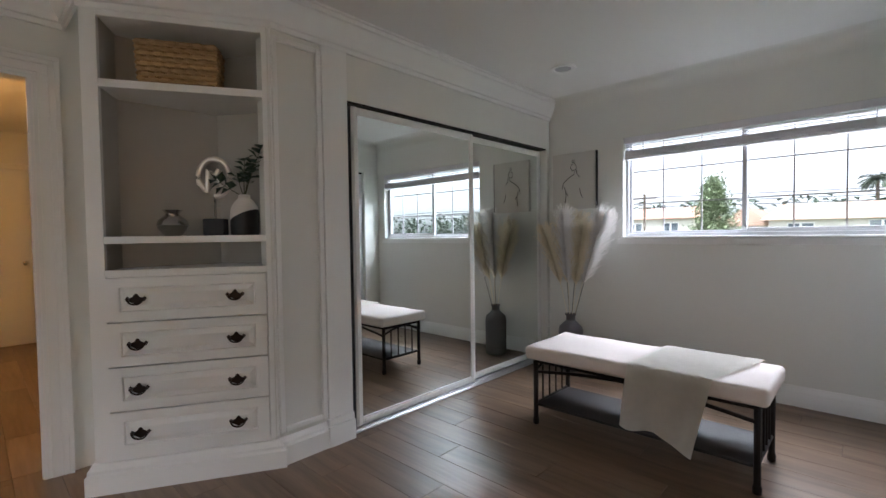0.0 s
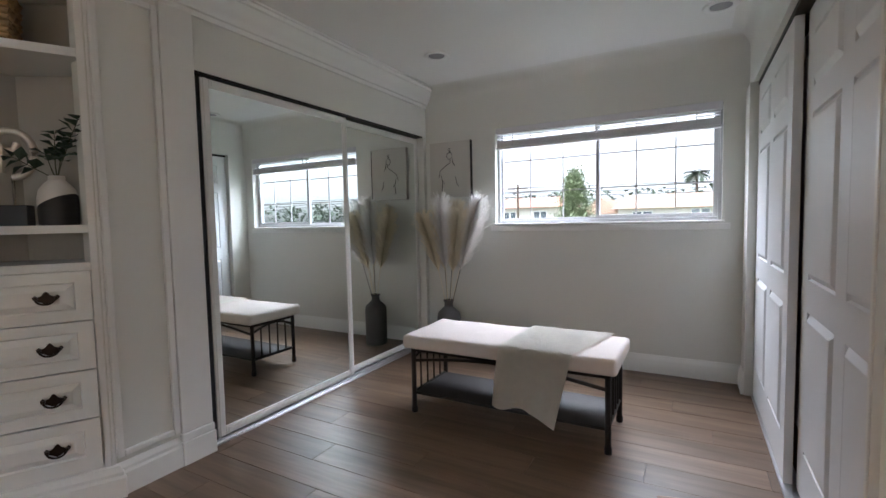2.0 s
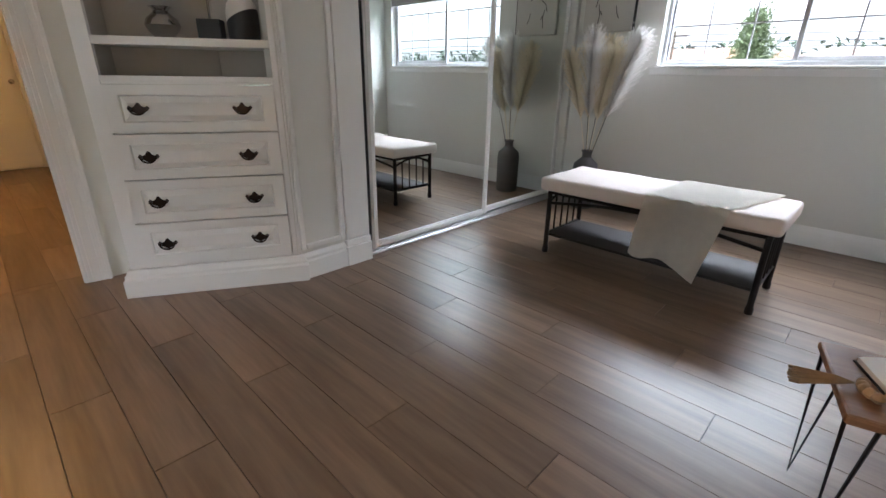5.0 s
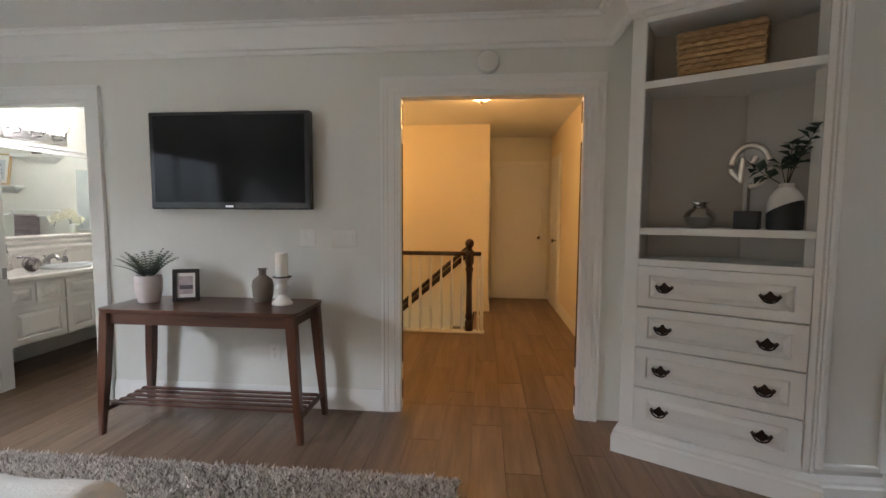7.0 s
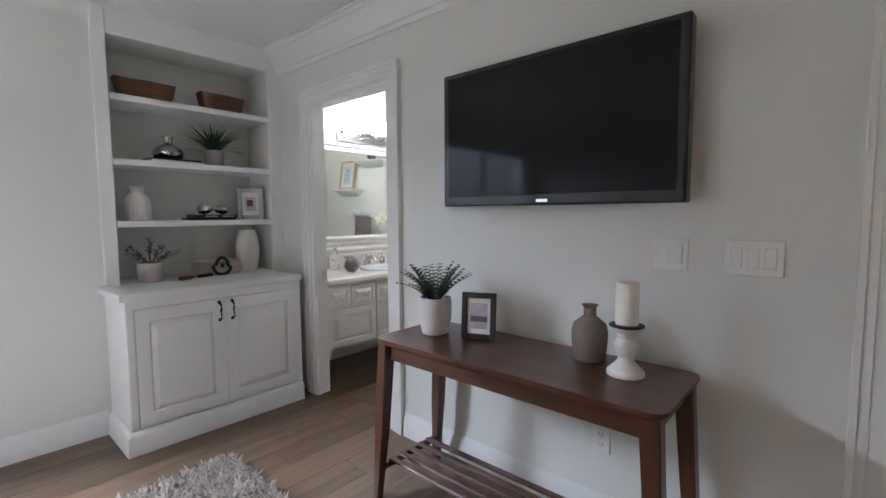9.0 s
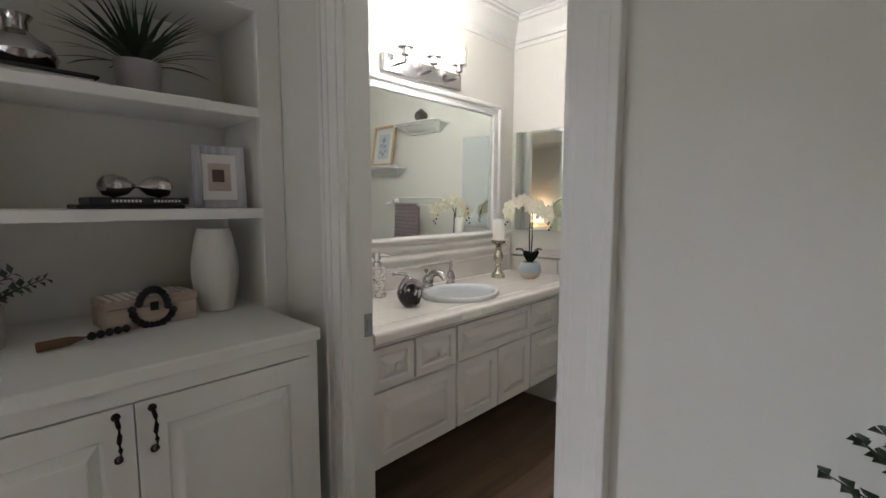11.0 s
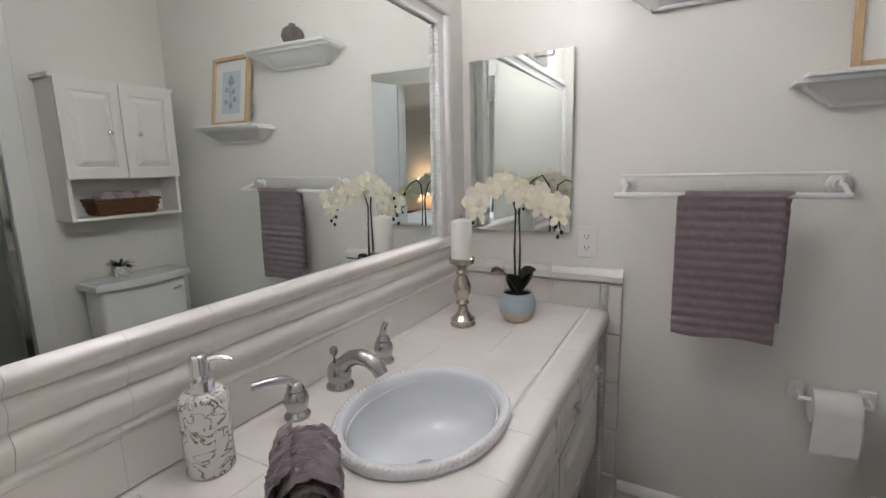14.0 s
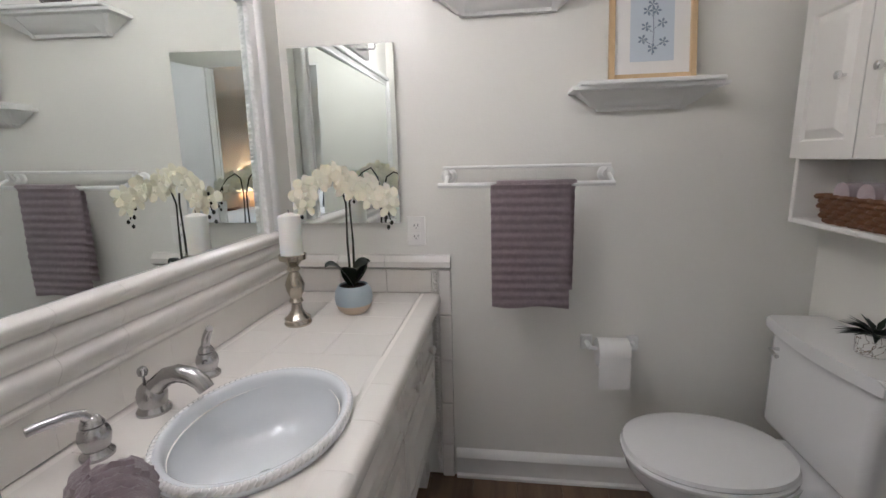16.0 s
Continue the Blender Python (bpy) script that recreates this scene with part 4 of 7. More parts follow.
for x1, hx in ((-1.886, 0.432), (-2.358, 0.035)):
    w = 0.468
    d = part("door", panel_leaf(w, 0.645, 0.02, [(0.065, w - 0.065, 0.07, 0.575)]), TRIM, bk, m=pose(x1, CY + 0.004, 0.136, 0, 0, 180))
    h = part("handle", tube([(hx, -0.001, 0.52), (hx, -0.028, 0.53), (hx, -0.032, 0.555), (hx, -0.022, 0.57), (hx, -0.032, 0.59), (hx, -0.028, 0.61), (hx, -0.001, 0.625)], 0.0055, 7), BRONZE, d, "dark bronze scroll handle")
    for z in (0.518, 0.625):
        part("rosette", lathe([(0.010, 0), (0.010, 0.004), (0.005, 0.008)], 10, pose(hx, 0, z, 90)), BRONZE, h)

# ---------------------------------------------------------------- hall: railing, stairs, door, lamp
rl = thing("stair_railing", "white baluster railing with a dark wood handrail and turned newel", "railing", pose(-5.0, 0, 0))
newel = part("newel_post", lathe([(0.045, 0), (0.045, 0.12), (0.032, 0.14), (0.045, 0.17), (0.036, 0.22), (0.030, 0.5), (0.036, 0.66), (0.046, 0.70), (0.034, 0.73), (0.05, 0.78), (0.05, 0.90), (0.03, 0.915), (0.028, 0.93), (0.046, 0.955), (0.05, 0.985), (0.036, 1.015), (0.01, 1.03)], 16, pose(0, 0.432, 0)), DARKWOOD, rl, "dark turned newel post", smooth=True)
part("handrail", B(-0.032, 0.032, -1.5, 0.56, 0.845, 0.89, 0.012, 2), DARKWOOD, rl, "dark handrail")
BALP = [(0.016, 0), (0.016, 0.16), (0.022, 0.18), (0.012, 0.21), (0.019, 0.30), (0.012, 0.55), (0.016, 0.60), (0.010, 0.63), (0.010, 0.846)]
for k in range(17):
    part("baluster", lathe(BALP, 10, pose(0, 0.53 - k * 0.115 - (0.06 if k else 0), 0)), TRIM, rl, smooth=True)
part("shoe_rail", B(-0.05, 0.05, -1.5, 0.60, 0, 0.022, 0.004), TRIM, rl)
part("return_post", tube([(0, 0.57, 0.0), (0, 0.57, 0.86)], 0.02, 8), TRIM, rl)
st = thing("stair_flight", "carpeted stair flight going down beside the railing", "stairs", pose(-5.55, 0.4, 0))
for k in range(9):
    part("step", B(-0.46, 0.46, -0.22 * (k + 1), -0.22 * k, -0.19 * (k + 1) - 0.16, -0.19 * (k + 1), 0.008), FLOORW, st)
part("rail_lower", tube([(-0.44, 0.0, 0.88), (-0.44, -1.9, -0.78)], 0.027, 8), DARKWOOD, st, "dark sloping handrail")
part("rail_inner", tube([(0.40, 0.02, 0.86), (0.40, -1.9, -0.80)], 0.027, 8), DARKWOOD, st, "dark sloping handrail")
hd = thing("hall_door", "plain white door at the end of the hall", "door", pose(-7.118, 0.765, 0, 0, 0, 90))
part("leaf", B(0.0, 0.70, -0.035, 0.0, 0.01, 2.03, 0.003), DOORP, hd)
bm = bmesh.new()
for a in ((-0.07, -0.002, 0, 2.10), (0.702, 0.77, 0, 2.10), (-0.002, 0.702, 2.034, 2.10)):
    box(bm, a[0], a[1], -0.02, 0.0, a[2], a[3], 0.003)
part("casing", bm, TRIM, hd)
part("knob", lathe([(0.012, 0), (0.012, 0.03), (0.028, 0.045), (0.026, 0.06), (0.01, 0.066)], 14, pose(0.64, -0.035, 0.95, 90)), NICKEL, hd, "round metal knob", smooth=True)
hs_ = thing("hall_side_door", "white door standing in the hall side wall", "door", pose(-6.2, 1.577, 0))
part("leaf", B(-0.62, 0.0, -0.03, 0.0, 0.01, 2.03, 0.003), DOORP, hs_)
bm = bmesh.new()
for a in ((-0.69, -0.622, 0, 2.10), (0.002, 0.07, 0, 2.10), (-0.622, 0.002, 2.034, 2.10)):
    box(bm, a[0], a[1], -0.022, 0.0, a[2], a[3], 0.003)
part("casing", bm, TRIM, hs_)
part("knob", lathe([(0.012, 0), (0.012, 0.03), (0.028, 0.045), (0.026, 0.06), (0.01, 0.066)], 14, pose(-0.06, -0.03, 0.95, 90)), NICKEL, hs_, smooth=True)
hl = thing("hall_ceiling_lamp", "alabaster bowl ceiling lamp, switched on", "ceiling lamp", pose(-4.45, 0.55, 2.46))
part("bowl", lathe([(0.004, -0.115), (0.05, -0.108), (0.10, -0.085), (0.14, -0.05), (0.155, -0.02), (0.15, -0.016)], 32), glow("warm_bowl", (1.0, 0.72, 0.36), 3.0), hl, smooth=True)
part("canopy", lathe([(0.12, -0.018), (0.125, -0.012), (0.125, -0.001)], 32), BRONZE, hl)
part("finial", lathe([(0.004, -0.145), (0.012, -0.135), (0.010, -0.125), (0.02, -0.116), (0.02, -0.110)], 12), BRONZE, hl, smooth=True)
lamp("hall_bulb", 'POINT', pose(-4.45, 0.55, 2.22), 11, (1.0, 0.50, 0.14), 0.10)
# added warm lamp without a fixture, brightens the landing and stairwell
lamp("landing_fill", 'POINT', pose(-5.4, -1.0, 1.9), 7, (1.0, 0.50, 0.14), 0.10)
# smoke alarm over the door
o = thing("smoke_alarm", "round white smoke alarm above the hall door", "smoke alarm", pose(TVX, 0.60, 2.215, 0, 90, 0))
part("body", lathe([(0.072, 0), (0.072, 0.018), (0.060, 0.034), (0.03, 0.038)], 32), TRIM, o, smooth=True)
part("vent_ring", lathe([(0.045, 0.0345), (0.045, 0.041), (0.02, 0.043)], 24), PLATE, o)
# double hall doors folded back into the hall
for y, s, swing in ((0.03, -1, 60), (1.211, 1, -35)):
    o = thing("hall_double_door", "white door leaf folded open into the hall", "door", pose(-3.085, y, 0.012, 0, 0, swing), "hall double doors")
    part("leaf", B(-0.55, -0.012, min(0, s * 0.035), max(0, s * 0.035), 0, 2.005, 0.002), DOORP, o)
    for z in (0.25, 1.8):
        part("hinge", tube([(-0.004, 0, z - 0.045), (-0.004, 0, z + 0.045)], 0.006, 8), NICKEL, o)

# ---------------------------------------------------------------- bath: vanity
va = thing("vanity_cabinet", "cream painted vanity cabinet with drawers and panel doors", "cabinet", pose(0, 0, 0))
VF = -2.868
part("carcass", B(-4.695, -3.062, BY, VF - 0.02, 0.285, 0.60), CABP, va)
bm = bmesh.new()
box(bm, -4.695, -3.062, VF - 0.0195, VF - 0.004, 0.285, 0.76, 0.002)
part("face_frame", bm, CABP, va)


def vfront(name, x_hi, w, z0, h, knob=None, inset=0.03):
    d = part(name, panel_leaf(w, h, 0.017, [(inset, w - inset, inset, h - inset)]), CABP, va, m=pose(x_hi, VF + 0.012, z0, 0, 0, 180))
    if knob:
        part("knob", lathe([(0.007, 0), (0.007, 0.012), (0.016, 0.018), (0.017, 0.026), (0.008, 0.032)], 16, pose(knob[0], 0, knob[1], 90)), CABP, d, "round cream knob", smooth=True)
    return d


for x1, x0 in ((-3.068, -3.27), (-3.28, -3.515)):
    vfront("drawer", x1, x1 - x0 - 0.004, 0.588, 0.155, ((x1 - x0) / 2, 0.077), 0.028)
vfront("false_front", -3.525, 0.575, 0.588, 0.155, None, 0.028)
for x1, x0 in ((-4.105, -4.36), (-4.365, -4.63)):
    vfront("drawer", x1, x1 - x0 - 0.004, 0.588, 0.155, ((x1 - x0) / 2, 0.077), 0.028)
for x1, x0 in ((-3.068, -3.515), (-3.525, -3.815), (-3.82, -4.10), (-4.108, -4.66)):
    vfront("door", x1, x1 - x0 - 0.004, 0.292, 0.285, None, 0.045)
part("leg_panel", B(-4.70, -4.62, -3.40, VF - 0.03, 0.0, 0.284), CABP, va)
vt = thing("vanity_counter", "cream glazed tile counter with a rounded front edge", "counter", pose(0, 0, 0))
SX, SY, SA, SB = -3.788, -3.072, 0.218, 0.178      # sink centre and half sizes
TW = 0.152
grid_x = [-3.062 - TW * i for i in range(12)]
bm = bmesh.new()
hole = []
N = 48
outer = []
for i in range(N):
    a = 2 * math.pi * i / N
    hole.append((SX + (SA - 0.03) * math.cos(a), SY + (SB - 0.03) * math.sin(a)))
    c, s = math.cos(a), math.sin(a)
    k = 1 / max(abs(c), abs(s))
    outer.append((SX + 0.26 * c * k, SY + 0.20 * s * k))
for z, flip in ((0.807, False), (0.767, True)):
    ho = [bm.verts.new((x, y, z)) for x, y in hole]
    ou = [bm.verts.new((x, y, z)) for x, y in outer]
    for i in range(N):
        f = (ho[i], ou[i], ou[(i + 1) % N], ho[(i + 1) % N])
        bm.faces.new(f if not flip else f[::-1])
box(bm, -3.062, SX + 0.26, BY, VF + 0.02, 0.767, 0.807)
box(bm, SX - 0.26, -4.715, BY, VF + 0.02, 0.767, 0.807)
box(bm, SX - 0.26, SX + 0.26, SY + 0.20, VF + 0.02, 0.767, 0.807)
box(bm, SX - 0.26, SX + 0.26, BY, SY - 0.20, 0.767, 0.807)
part("bed", bm, TILELINE, vt)
ys = [BY + 0.035, BY + 0.035 + TW, BY + 0.035 + 2 * TW, VF - 0.045]
for i in range(11):
    x1, x0 = -3.062 - TW * i, max(-4.713, -3.062 - TW * (i + 1))
    for y0, y1 in zip(ys, ys[1:]):
        cx, cy = (x0 + x1) / 2, (y0 + y1) / 2
        g = 0.0003
        bm = bmesh.new()
        n = 10
        box(bm, x0 + g, x1 - g, y0 + g, y1 - g, 0.801, 0.81, 0.0012)
        if abs(cx - SX) < SA + TW and abs(cy - SY) < SB + TW:
            # cut the tile to the basin's oval
            inside = [((q[0] - SX) / (SA - 0.025)) ** 2 + ((q[1] - SY) / (SB - 0.025)) ** 2 < 1 for q in ((x0, y0), (x1, y0), (x1, y1), (x0, y1), (cx, cy))]
            if all(inside):
                bm.free()
                continue
            if any(inside) or (abs(cx - SX) < SA and abs(cy - SY) < SB):
                bm.free()
                bm = bmesh.new()
                cols = []
                for a in range(n + 1):
                    xx = x0 + g + (x1 - x0 - 2 * g) * a / n
                    q = 1 - ((xx - SX) / (SA - 0.025)) ** 2
                    lo, hi = y0 + g, y1 - g
                    if q > 0:
                        e = (SB - 0.025) * math.sqrt(q)
                        if cy > SY - 0.02 and lo < SY + e:
                            lo = min(hi, SY + e)
                        elif cy <= SY - 0.02 and hi > SY - e:
                            hi = max(lo, SY - e)
                    cols.append((xx, lo, hi))
                for (xa, la, ha), (xb, lb, hb) in zip(cols, cols[1:]):
                    if ha - la > 1e-4 or hb - lb > 1e-4:
                        bm.faces.new([bm.verts.new(q) for q in ((xa, la, 0.81), (xb, lb, 0.81), (xb, hb + 1e-5, 0.81), (xa, ha + 1e-5, 0.81))])
                if not bm.faces:
                    bm.free()
                    continue
        part("tile", bm, TILE, vt)
EDGE = [(0, 0.0), (0.03, 0.0), (0.036, 0.006), (0.036, 0.030), (0.033, 0.039), (0.026, 0.0445), (0.016, 0.0462), (-0.03, 0.0458), (-0.03, 0.04), (0, 0.04)]
for i in range(11):
    x1, x0 = -3.062 - TW * i, max(-4.713, -3.062 - TW * (i + 1))
    part("edge_tile", sweep(EDGE, [(x0 + 0.0004, VF + 0.0, 0.765), (x1 - 0.0004, VF + 0.0, 0.765)][::-1]), TILE, vt, smooth=True)
bs = thing("backsplash", "rows of glazed half-round and flat tiles under the mirror", "tile backsplash", pose(0, 0, 0))
FLAT = [(0, 0), (0.012, 0), (0.013, 0.001), (0.013, 0.097), (0.012, 0.098), (0, 0.098)]


def swell(h, base, out):
    """A glazed moulding tile: a soft swell that leans out towards its upper edge."""
    return [(0, 0), (base, 0)] + [(base + out * math.sin(math.pi * (k / 12) ** 1.5) ** 0.9, h * k / 12) for k in range(1, 12)] + [(base, h), (0, h)]


for prof, z in ((FLAT, 0.811), (swell(0.022, 0.013, 0.008), 0.909), (swell(0.062, 0.014, 0.016), 0.931), (swell(0.050, 0.017, 0.014), 0.993), (swell(0.046, 0.020, 0.020), 1.043)):
    shift = 0.02 * (z > 0.92)
    for i in range(11):
        x1, x0 = -3.062 - TW * i - shift, max(-4.66, -3.062 - TW * (i + 1) - shift)
        if x1 - x0 > 0.01:
            part("tile", sweep(prof, [(x1 - 0.0003, BY, z), (x0 + 0.0003, BY, z)]), TILE, bs, smooth=True)
part("grout", B(-4.66, -3.062, BY, BY + 0.008, 0.811, 1.087), TILELINE, bs)
# side splash on the towel wall, with its moulded border down to the floor
ss = thing("side_splash", "glazed tile side splash with a rope border", "tile backsplash", pose(0, 0, 0))
for i, (y0, y1) in enumerate(((-3.40, -3.24), (-3.238, -3.05), (-3.048, -2.868))):
    part("tile", B(BX, BX + 0.010, y0, y1, 0.811, 0.905, 0.002), TILE, ss)
    part("cap_tile", sweep([(0, 0), (0.012, 0), (0.03, 0.012), (0.03, 0.032), (0.016, 0.044), (0.012, 0.054), (0, 0.056)], [(BX, y0, 0.908), (BX, y1 if i < 2 else -2.79, 0.908)]), TILE, ss, smooth=True)
for z0, z1 in ((0.0, 0.15), (0.152, 0.34), (0.342, 0.53), (0.532, 0.72), (0.722, 0.906)):
    part("edge_tile", B(BX, BX + 0.02, -2.84, -2.79, z0, z1, 0.006, 2), TILE, ss)
bm = bmesh.new()
for k in range(56):
    lathe([(0.003, -0.009), (0.008, -0.004), (0.008, 0.004), (0.003, 0.009)], 8, pose(BX + 0.014, -2.852, 0.02 + k * 0.0158, 20), bm)
part("rope_border", bm, TILE, ss, smooth=True)

# big framed mirror
vm = thing("vanity_mirror", "large wall mirror in a white rope-edged frame", "mirror", pose(0, 0, 0))
part("glass", B(-0.645, 0.645, -0.004, 0.0, -0.375, 0.375), MIRROR, vm, "clear mirror glass", m=pose(-3.836, BY + 0.0165, 1.463, -0.5, 0, 0.7))
bm = bmesh.new()
box(bm, -4.545, -3.125, BY, BY + 0.022, 1.835, 1.885, 0.006, 2)
box(bm, -4.555, -3.115, BY, BY + 0.036, 1.868, 1.897, 0.009, 3)
for x0, x1, xa, xb in ((-4.545, -4.475, -4.556, -4.522), (-3.197, -3.125, -3.148, -3.114)):
    box(bm, x0, x1, BY, BY + 0.022, 1.089, 1.836, 0.006, 2)
    box(bm, xa, xb, BY, BY + 0.036, 1.089, 1.869, 0.009, 3)
part("frame", bm, TRIM, vm, "white moulded frame", smooth=True)
TWIST = [(0.004, -0.011), (0.0075, -0.006), (0.0088, 0), (0.0075, 0.006), (0.004, 0.011)]
bm = bmesh.new()
for k in range(91):
    lathe(TWIST, 8, pose(-4.47 + k * 0.014, BY + 0.021, 1.834, 0, 62), bm)
for x in (-4.474, -3.198):
    for k in range(53):
        lathe(TWIST, 8, pose(x, BY + 0.021, 1.095 + k * 0.014, 28), bm)
part("rope_edge", bm, TRIM, vm, smooth=True)

# medicine cabinet
md = thing("medicine_cabinet", "frameless mirrored medicine cabinet", "cabinet", pose(0, 0, 0))
part("body", B(BX, BX + 0.018, -3.375, -2.985, 1.10, 1.735), CHROME, md)
part("mirror_door", B(BX + 0.019, BX + 0.025, -3.38, -2.978, 1.092, 1.742, 0.002), MIRROR, md)

# vanity light
vl = thing("vanity_light", "brushed nickel bar with lit glass cylinder shades", "wall lamp", pose(-3.86, BY, 1.965))
part("bar", B(-0.29, 0.29, 0.0, 0.03, -0.045, 0.045, 0.004), NICKEL, vl)
BULB = glow("bulb_white", (1.0, 0.92, 0.78), 12.0)
SHADE = glassy("clear_shade", (0.97, 0.97, 0.95))
for x in (-0.20, 0.0, 0.20):
    a = part("arm", tube([(x, 0.03, 0.0), (x, 0.085, 0.0), (x, 0.09, 0.012), (x, 0.09, 0.035)], 0.008, 8), NICKEL, vl)
    part("socket", lathe([(0.018, 0.03), (0.022, 0.035), (0.022, 0.062), (0.040, 0.066), (0.040, 0.070)], 18, pose(x, 0.09, 0)), NICKEL, vl, smooth=True)
    sh = part("shade", lathe([(0.046, 0.066), (0.046, 0.20), (0.043, 0.20), (0.043, 0.069)], 24, pose(x, 0.09, 0)), SHADE, vl, smooth=True)
    sh.visible_shadow = False
    part("bulb", lathe([(0.012, 0.07), (0.024, 0.10), (0.032, 0.13), (0.026, 0.158), (0.01, 0.17)], 16, pose(x, 0.09, 0)), BULB, vl, smooth=True)
lamp("vanity_bulb", 'POINT', pose(-3.62, BY + 0.28, 2.09), 4.2, (1.0, 0.93, 0.83), 0.08)
lamp("vanity_bulb", 'POINT', pose(-3.82, BY + 0.28, 2.09), 4.2, (1.0, 0.93, 0.83), 0.08)

# basin and taps
bn_ = thing("basin", "oval drop-in white basin with a rope rim", "sink", pose(SX, SY, 0.81))
bm = bmesh.new()
prof = [(0.97, -0.002), (0.995, 0.004), (1.0, 0.010), (0.99, 0.017), (0.965, 0.022), (0.935, 0.0235), (0.905, 0.022), (0.88, 0.017), (0.865, 0.008), (0.85, -0.008), (0.82, -0.035), (0.75, -0.070), (0.60, -0.100), (0.35, -0.116), (0.10, -0.120)]
rings = [[bm.verts.new((SA * r * math.cos(2 * math.pi * i / 56), SB * r * math.sin(2 * math.pi * i / 56), z)) for i in range(56)] for r, z in prof]
for a, b in zip(rings, rings[1:]):
    for i in range(56):
        bm.faces.new((a[i], a[(i + 1) % 56], b[(i + 1) % 56], b[i]))
bm.faces.new(rings[-1])
part("bowl", bm, SINKC, bn_, smooth=True)
bm = bmesh.new()
for i in range(96):
    a = 2 * math.pi * i / 96
    lathe([(0.003, -0.013), (0.0065, -0.008), (0.0075, 0), (0.0065, 0.008), (0.003, 0.013)], 8, pose(SA * 0.965 * math.cos(a), SB * 0.965 * math.sin(a), 0.0155, 0, 0, math.degrees(math.atan2(SB * math.cos(a), -SA * math.sin(a)))) @ pose(0, 0, 0, 0, 58, 0), bm)
part("rope_rim", bm, PORC, bn_, smooth=True)
part("drain", lathe([(0.022, -0.122), (0.024, -0.118), (0.010, -0.117)], 18), CHROME, bn_)
tp = thing("basin_tap", "brushed nickel arched basin spout", "tap", pose(-3.818, -3.335, 0.81))
part("base", lathe([(0.034, 0), (0.034, 0.006), (0.030, 0.011), (0.027, 0.016), (0.029, 0.026), (0.030, 0.040), (0.026, 0.056), (0.016, 0.066)], 24), NICKEL, tp, smooth=True)
part("spout", tube([(0, -0.004, 0.036), (0, 0.018, 0.062), (0, 0.042, 0.082), (0, 0.070, 0.090), (0, 0.098, 0.086), (0, 0.120, 0.072), (0, 0.130, 0.056)], 0.021, 16, None, 0.017), NICKEL, tp, smooth=True)
part("lift_rod", lathe([(0.003, 0.05), (0.003, 0.078), (0.009, 0.082), (0.011, 0.090), (0.009, 0.098), (0.003, 0.102)], 12, pose(0, -0.014, 0)), NICKEL, tp, smooth=True)
TAPP = [(0.028, 0), (0.028, 0.006), (0.024, 0.011), (0.021, 0.016), (0.025, 0.028), (0.027, 0.040), (0.024, 0.053), (0.018, 0.060), (0.020, 0.064), (0.018, 0.069), (0.012, 0.078), (0.005, 0.082)]
for x, y, rz, arm in ((-3.668, -3.325, -118, ((0, 0, 0.070), (0, 0.012, 0.088), (0, 0.034, 0.094), (0, 0.066, 0.095), (0, 0.088, 0.094))), (-3.985, -3.322, -35, ((0, 0, 0.070), (0, 0.006, 0.092), (0, 0.020, 0.110), (0, 0.036, 0.126), (0, 0.044, 0.134)))):
    o = thing("tap_lever", "brushed nickel lever tap beside the spout", "tap", pose(x, y, 0.81, 0, 0, rz), "basin lever taps")
    part("base", lathe(TAPP, 22), NICKEL, o, smooth=True)
    part("lever", tube(arm, 0.0105, 12, None, 0.0085), NICKEL, o, smooth=True)

# soap pump in marbled white
MARB = bpy.data.materials.new("marbled_ceramic")
MARB.use_nodes = True
n, l_ = MARB.node_tree.nodes, MARB.node_tree.links
tc, nz, rp = n.new("ShaderNodeTexCoord"), n.new("ShaderNodeTexNoise"), n.new("ShaderNodeValToRGB")
nz.inputs["Scale"].default_value, nz.inputs["Detail"].default_value, nz.inputs["Distortion"].default_value = 24, 4, 1.4
l_.new(tc.outputs["Object"], nz.inputs["Vector"])
e = rp.color_ramp.elements
e[0].position, e[0].color = 0.47, (0.80, 0.78, 0.74, 1)
e[1].position, e[1].color = 0.53, (0.80, 0.78, 0.74, 1)
for p_, c_ in ((0.492, (0.30, 0.22, 0.14, 1)), (0.5, (0.02, 0.02, 0.02, 1)), (0.508, (0.45, 0.43, 0.40, 1))):
    q = e.new(p_)
    q.color = c_
l_.new(nz.outputs["Fac"], rp.inputs[0])
l_.new(rp.outputs[0], n["Principled BSDF"].inputs["Base Color"])
n["Principled BSDF"].inputs["Roughness"].default_value = 0.2
sp = thing("soap_pump", "marbled white soap dispenser with a chrome pump", "soap dispenser", pose(-3.47, -3.335, 0.81))
part("bottle", lathe([(0.038, 0), (0.041, 0.004), (0.041, 0.14), (0.036, 0.147), (0.02, 0.15)], 28), MARB, sp, smooth=True)
part("collar", lathe([(0.021, 0.15), (0.021, 0.172), (0.013, 0.176), (0.013, 0.182), (0.018, 0.184), (0.0155, 0.216), (0.012, 0.219)], 18), CHROME, sp, smooth=True)
part("nozzle", tube([(0, 0, 0.205), (-0.02, 0.025, 0.21), (-0.035, 0.045, 0.204)], 0.005, 8, None, 0.0035), CHROME, sp, smooth=True)

# rolled towel on the counter
rt = thing("rolled_towel", "rolled mauve hand towel on the counter", "towel", pose(-3.475, -3.095, 0.81 + 0.060, 0, 0, -45))
bm = bmesh.new()
path = []
for i in range(110):
    a = i / 109 * 2 * math.pi * 3.1 + 0.6
    r = 0.010 + 0.051 * i / 109
    path.append((r * math.cos(a), r * math.sin(a)))


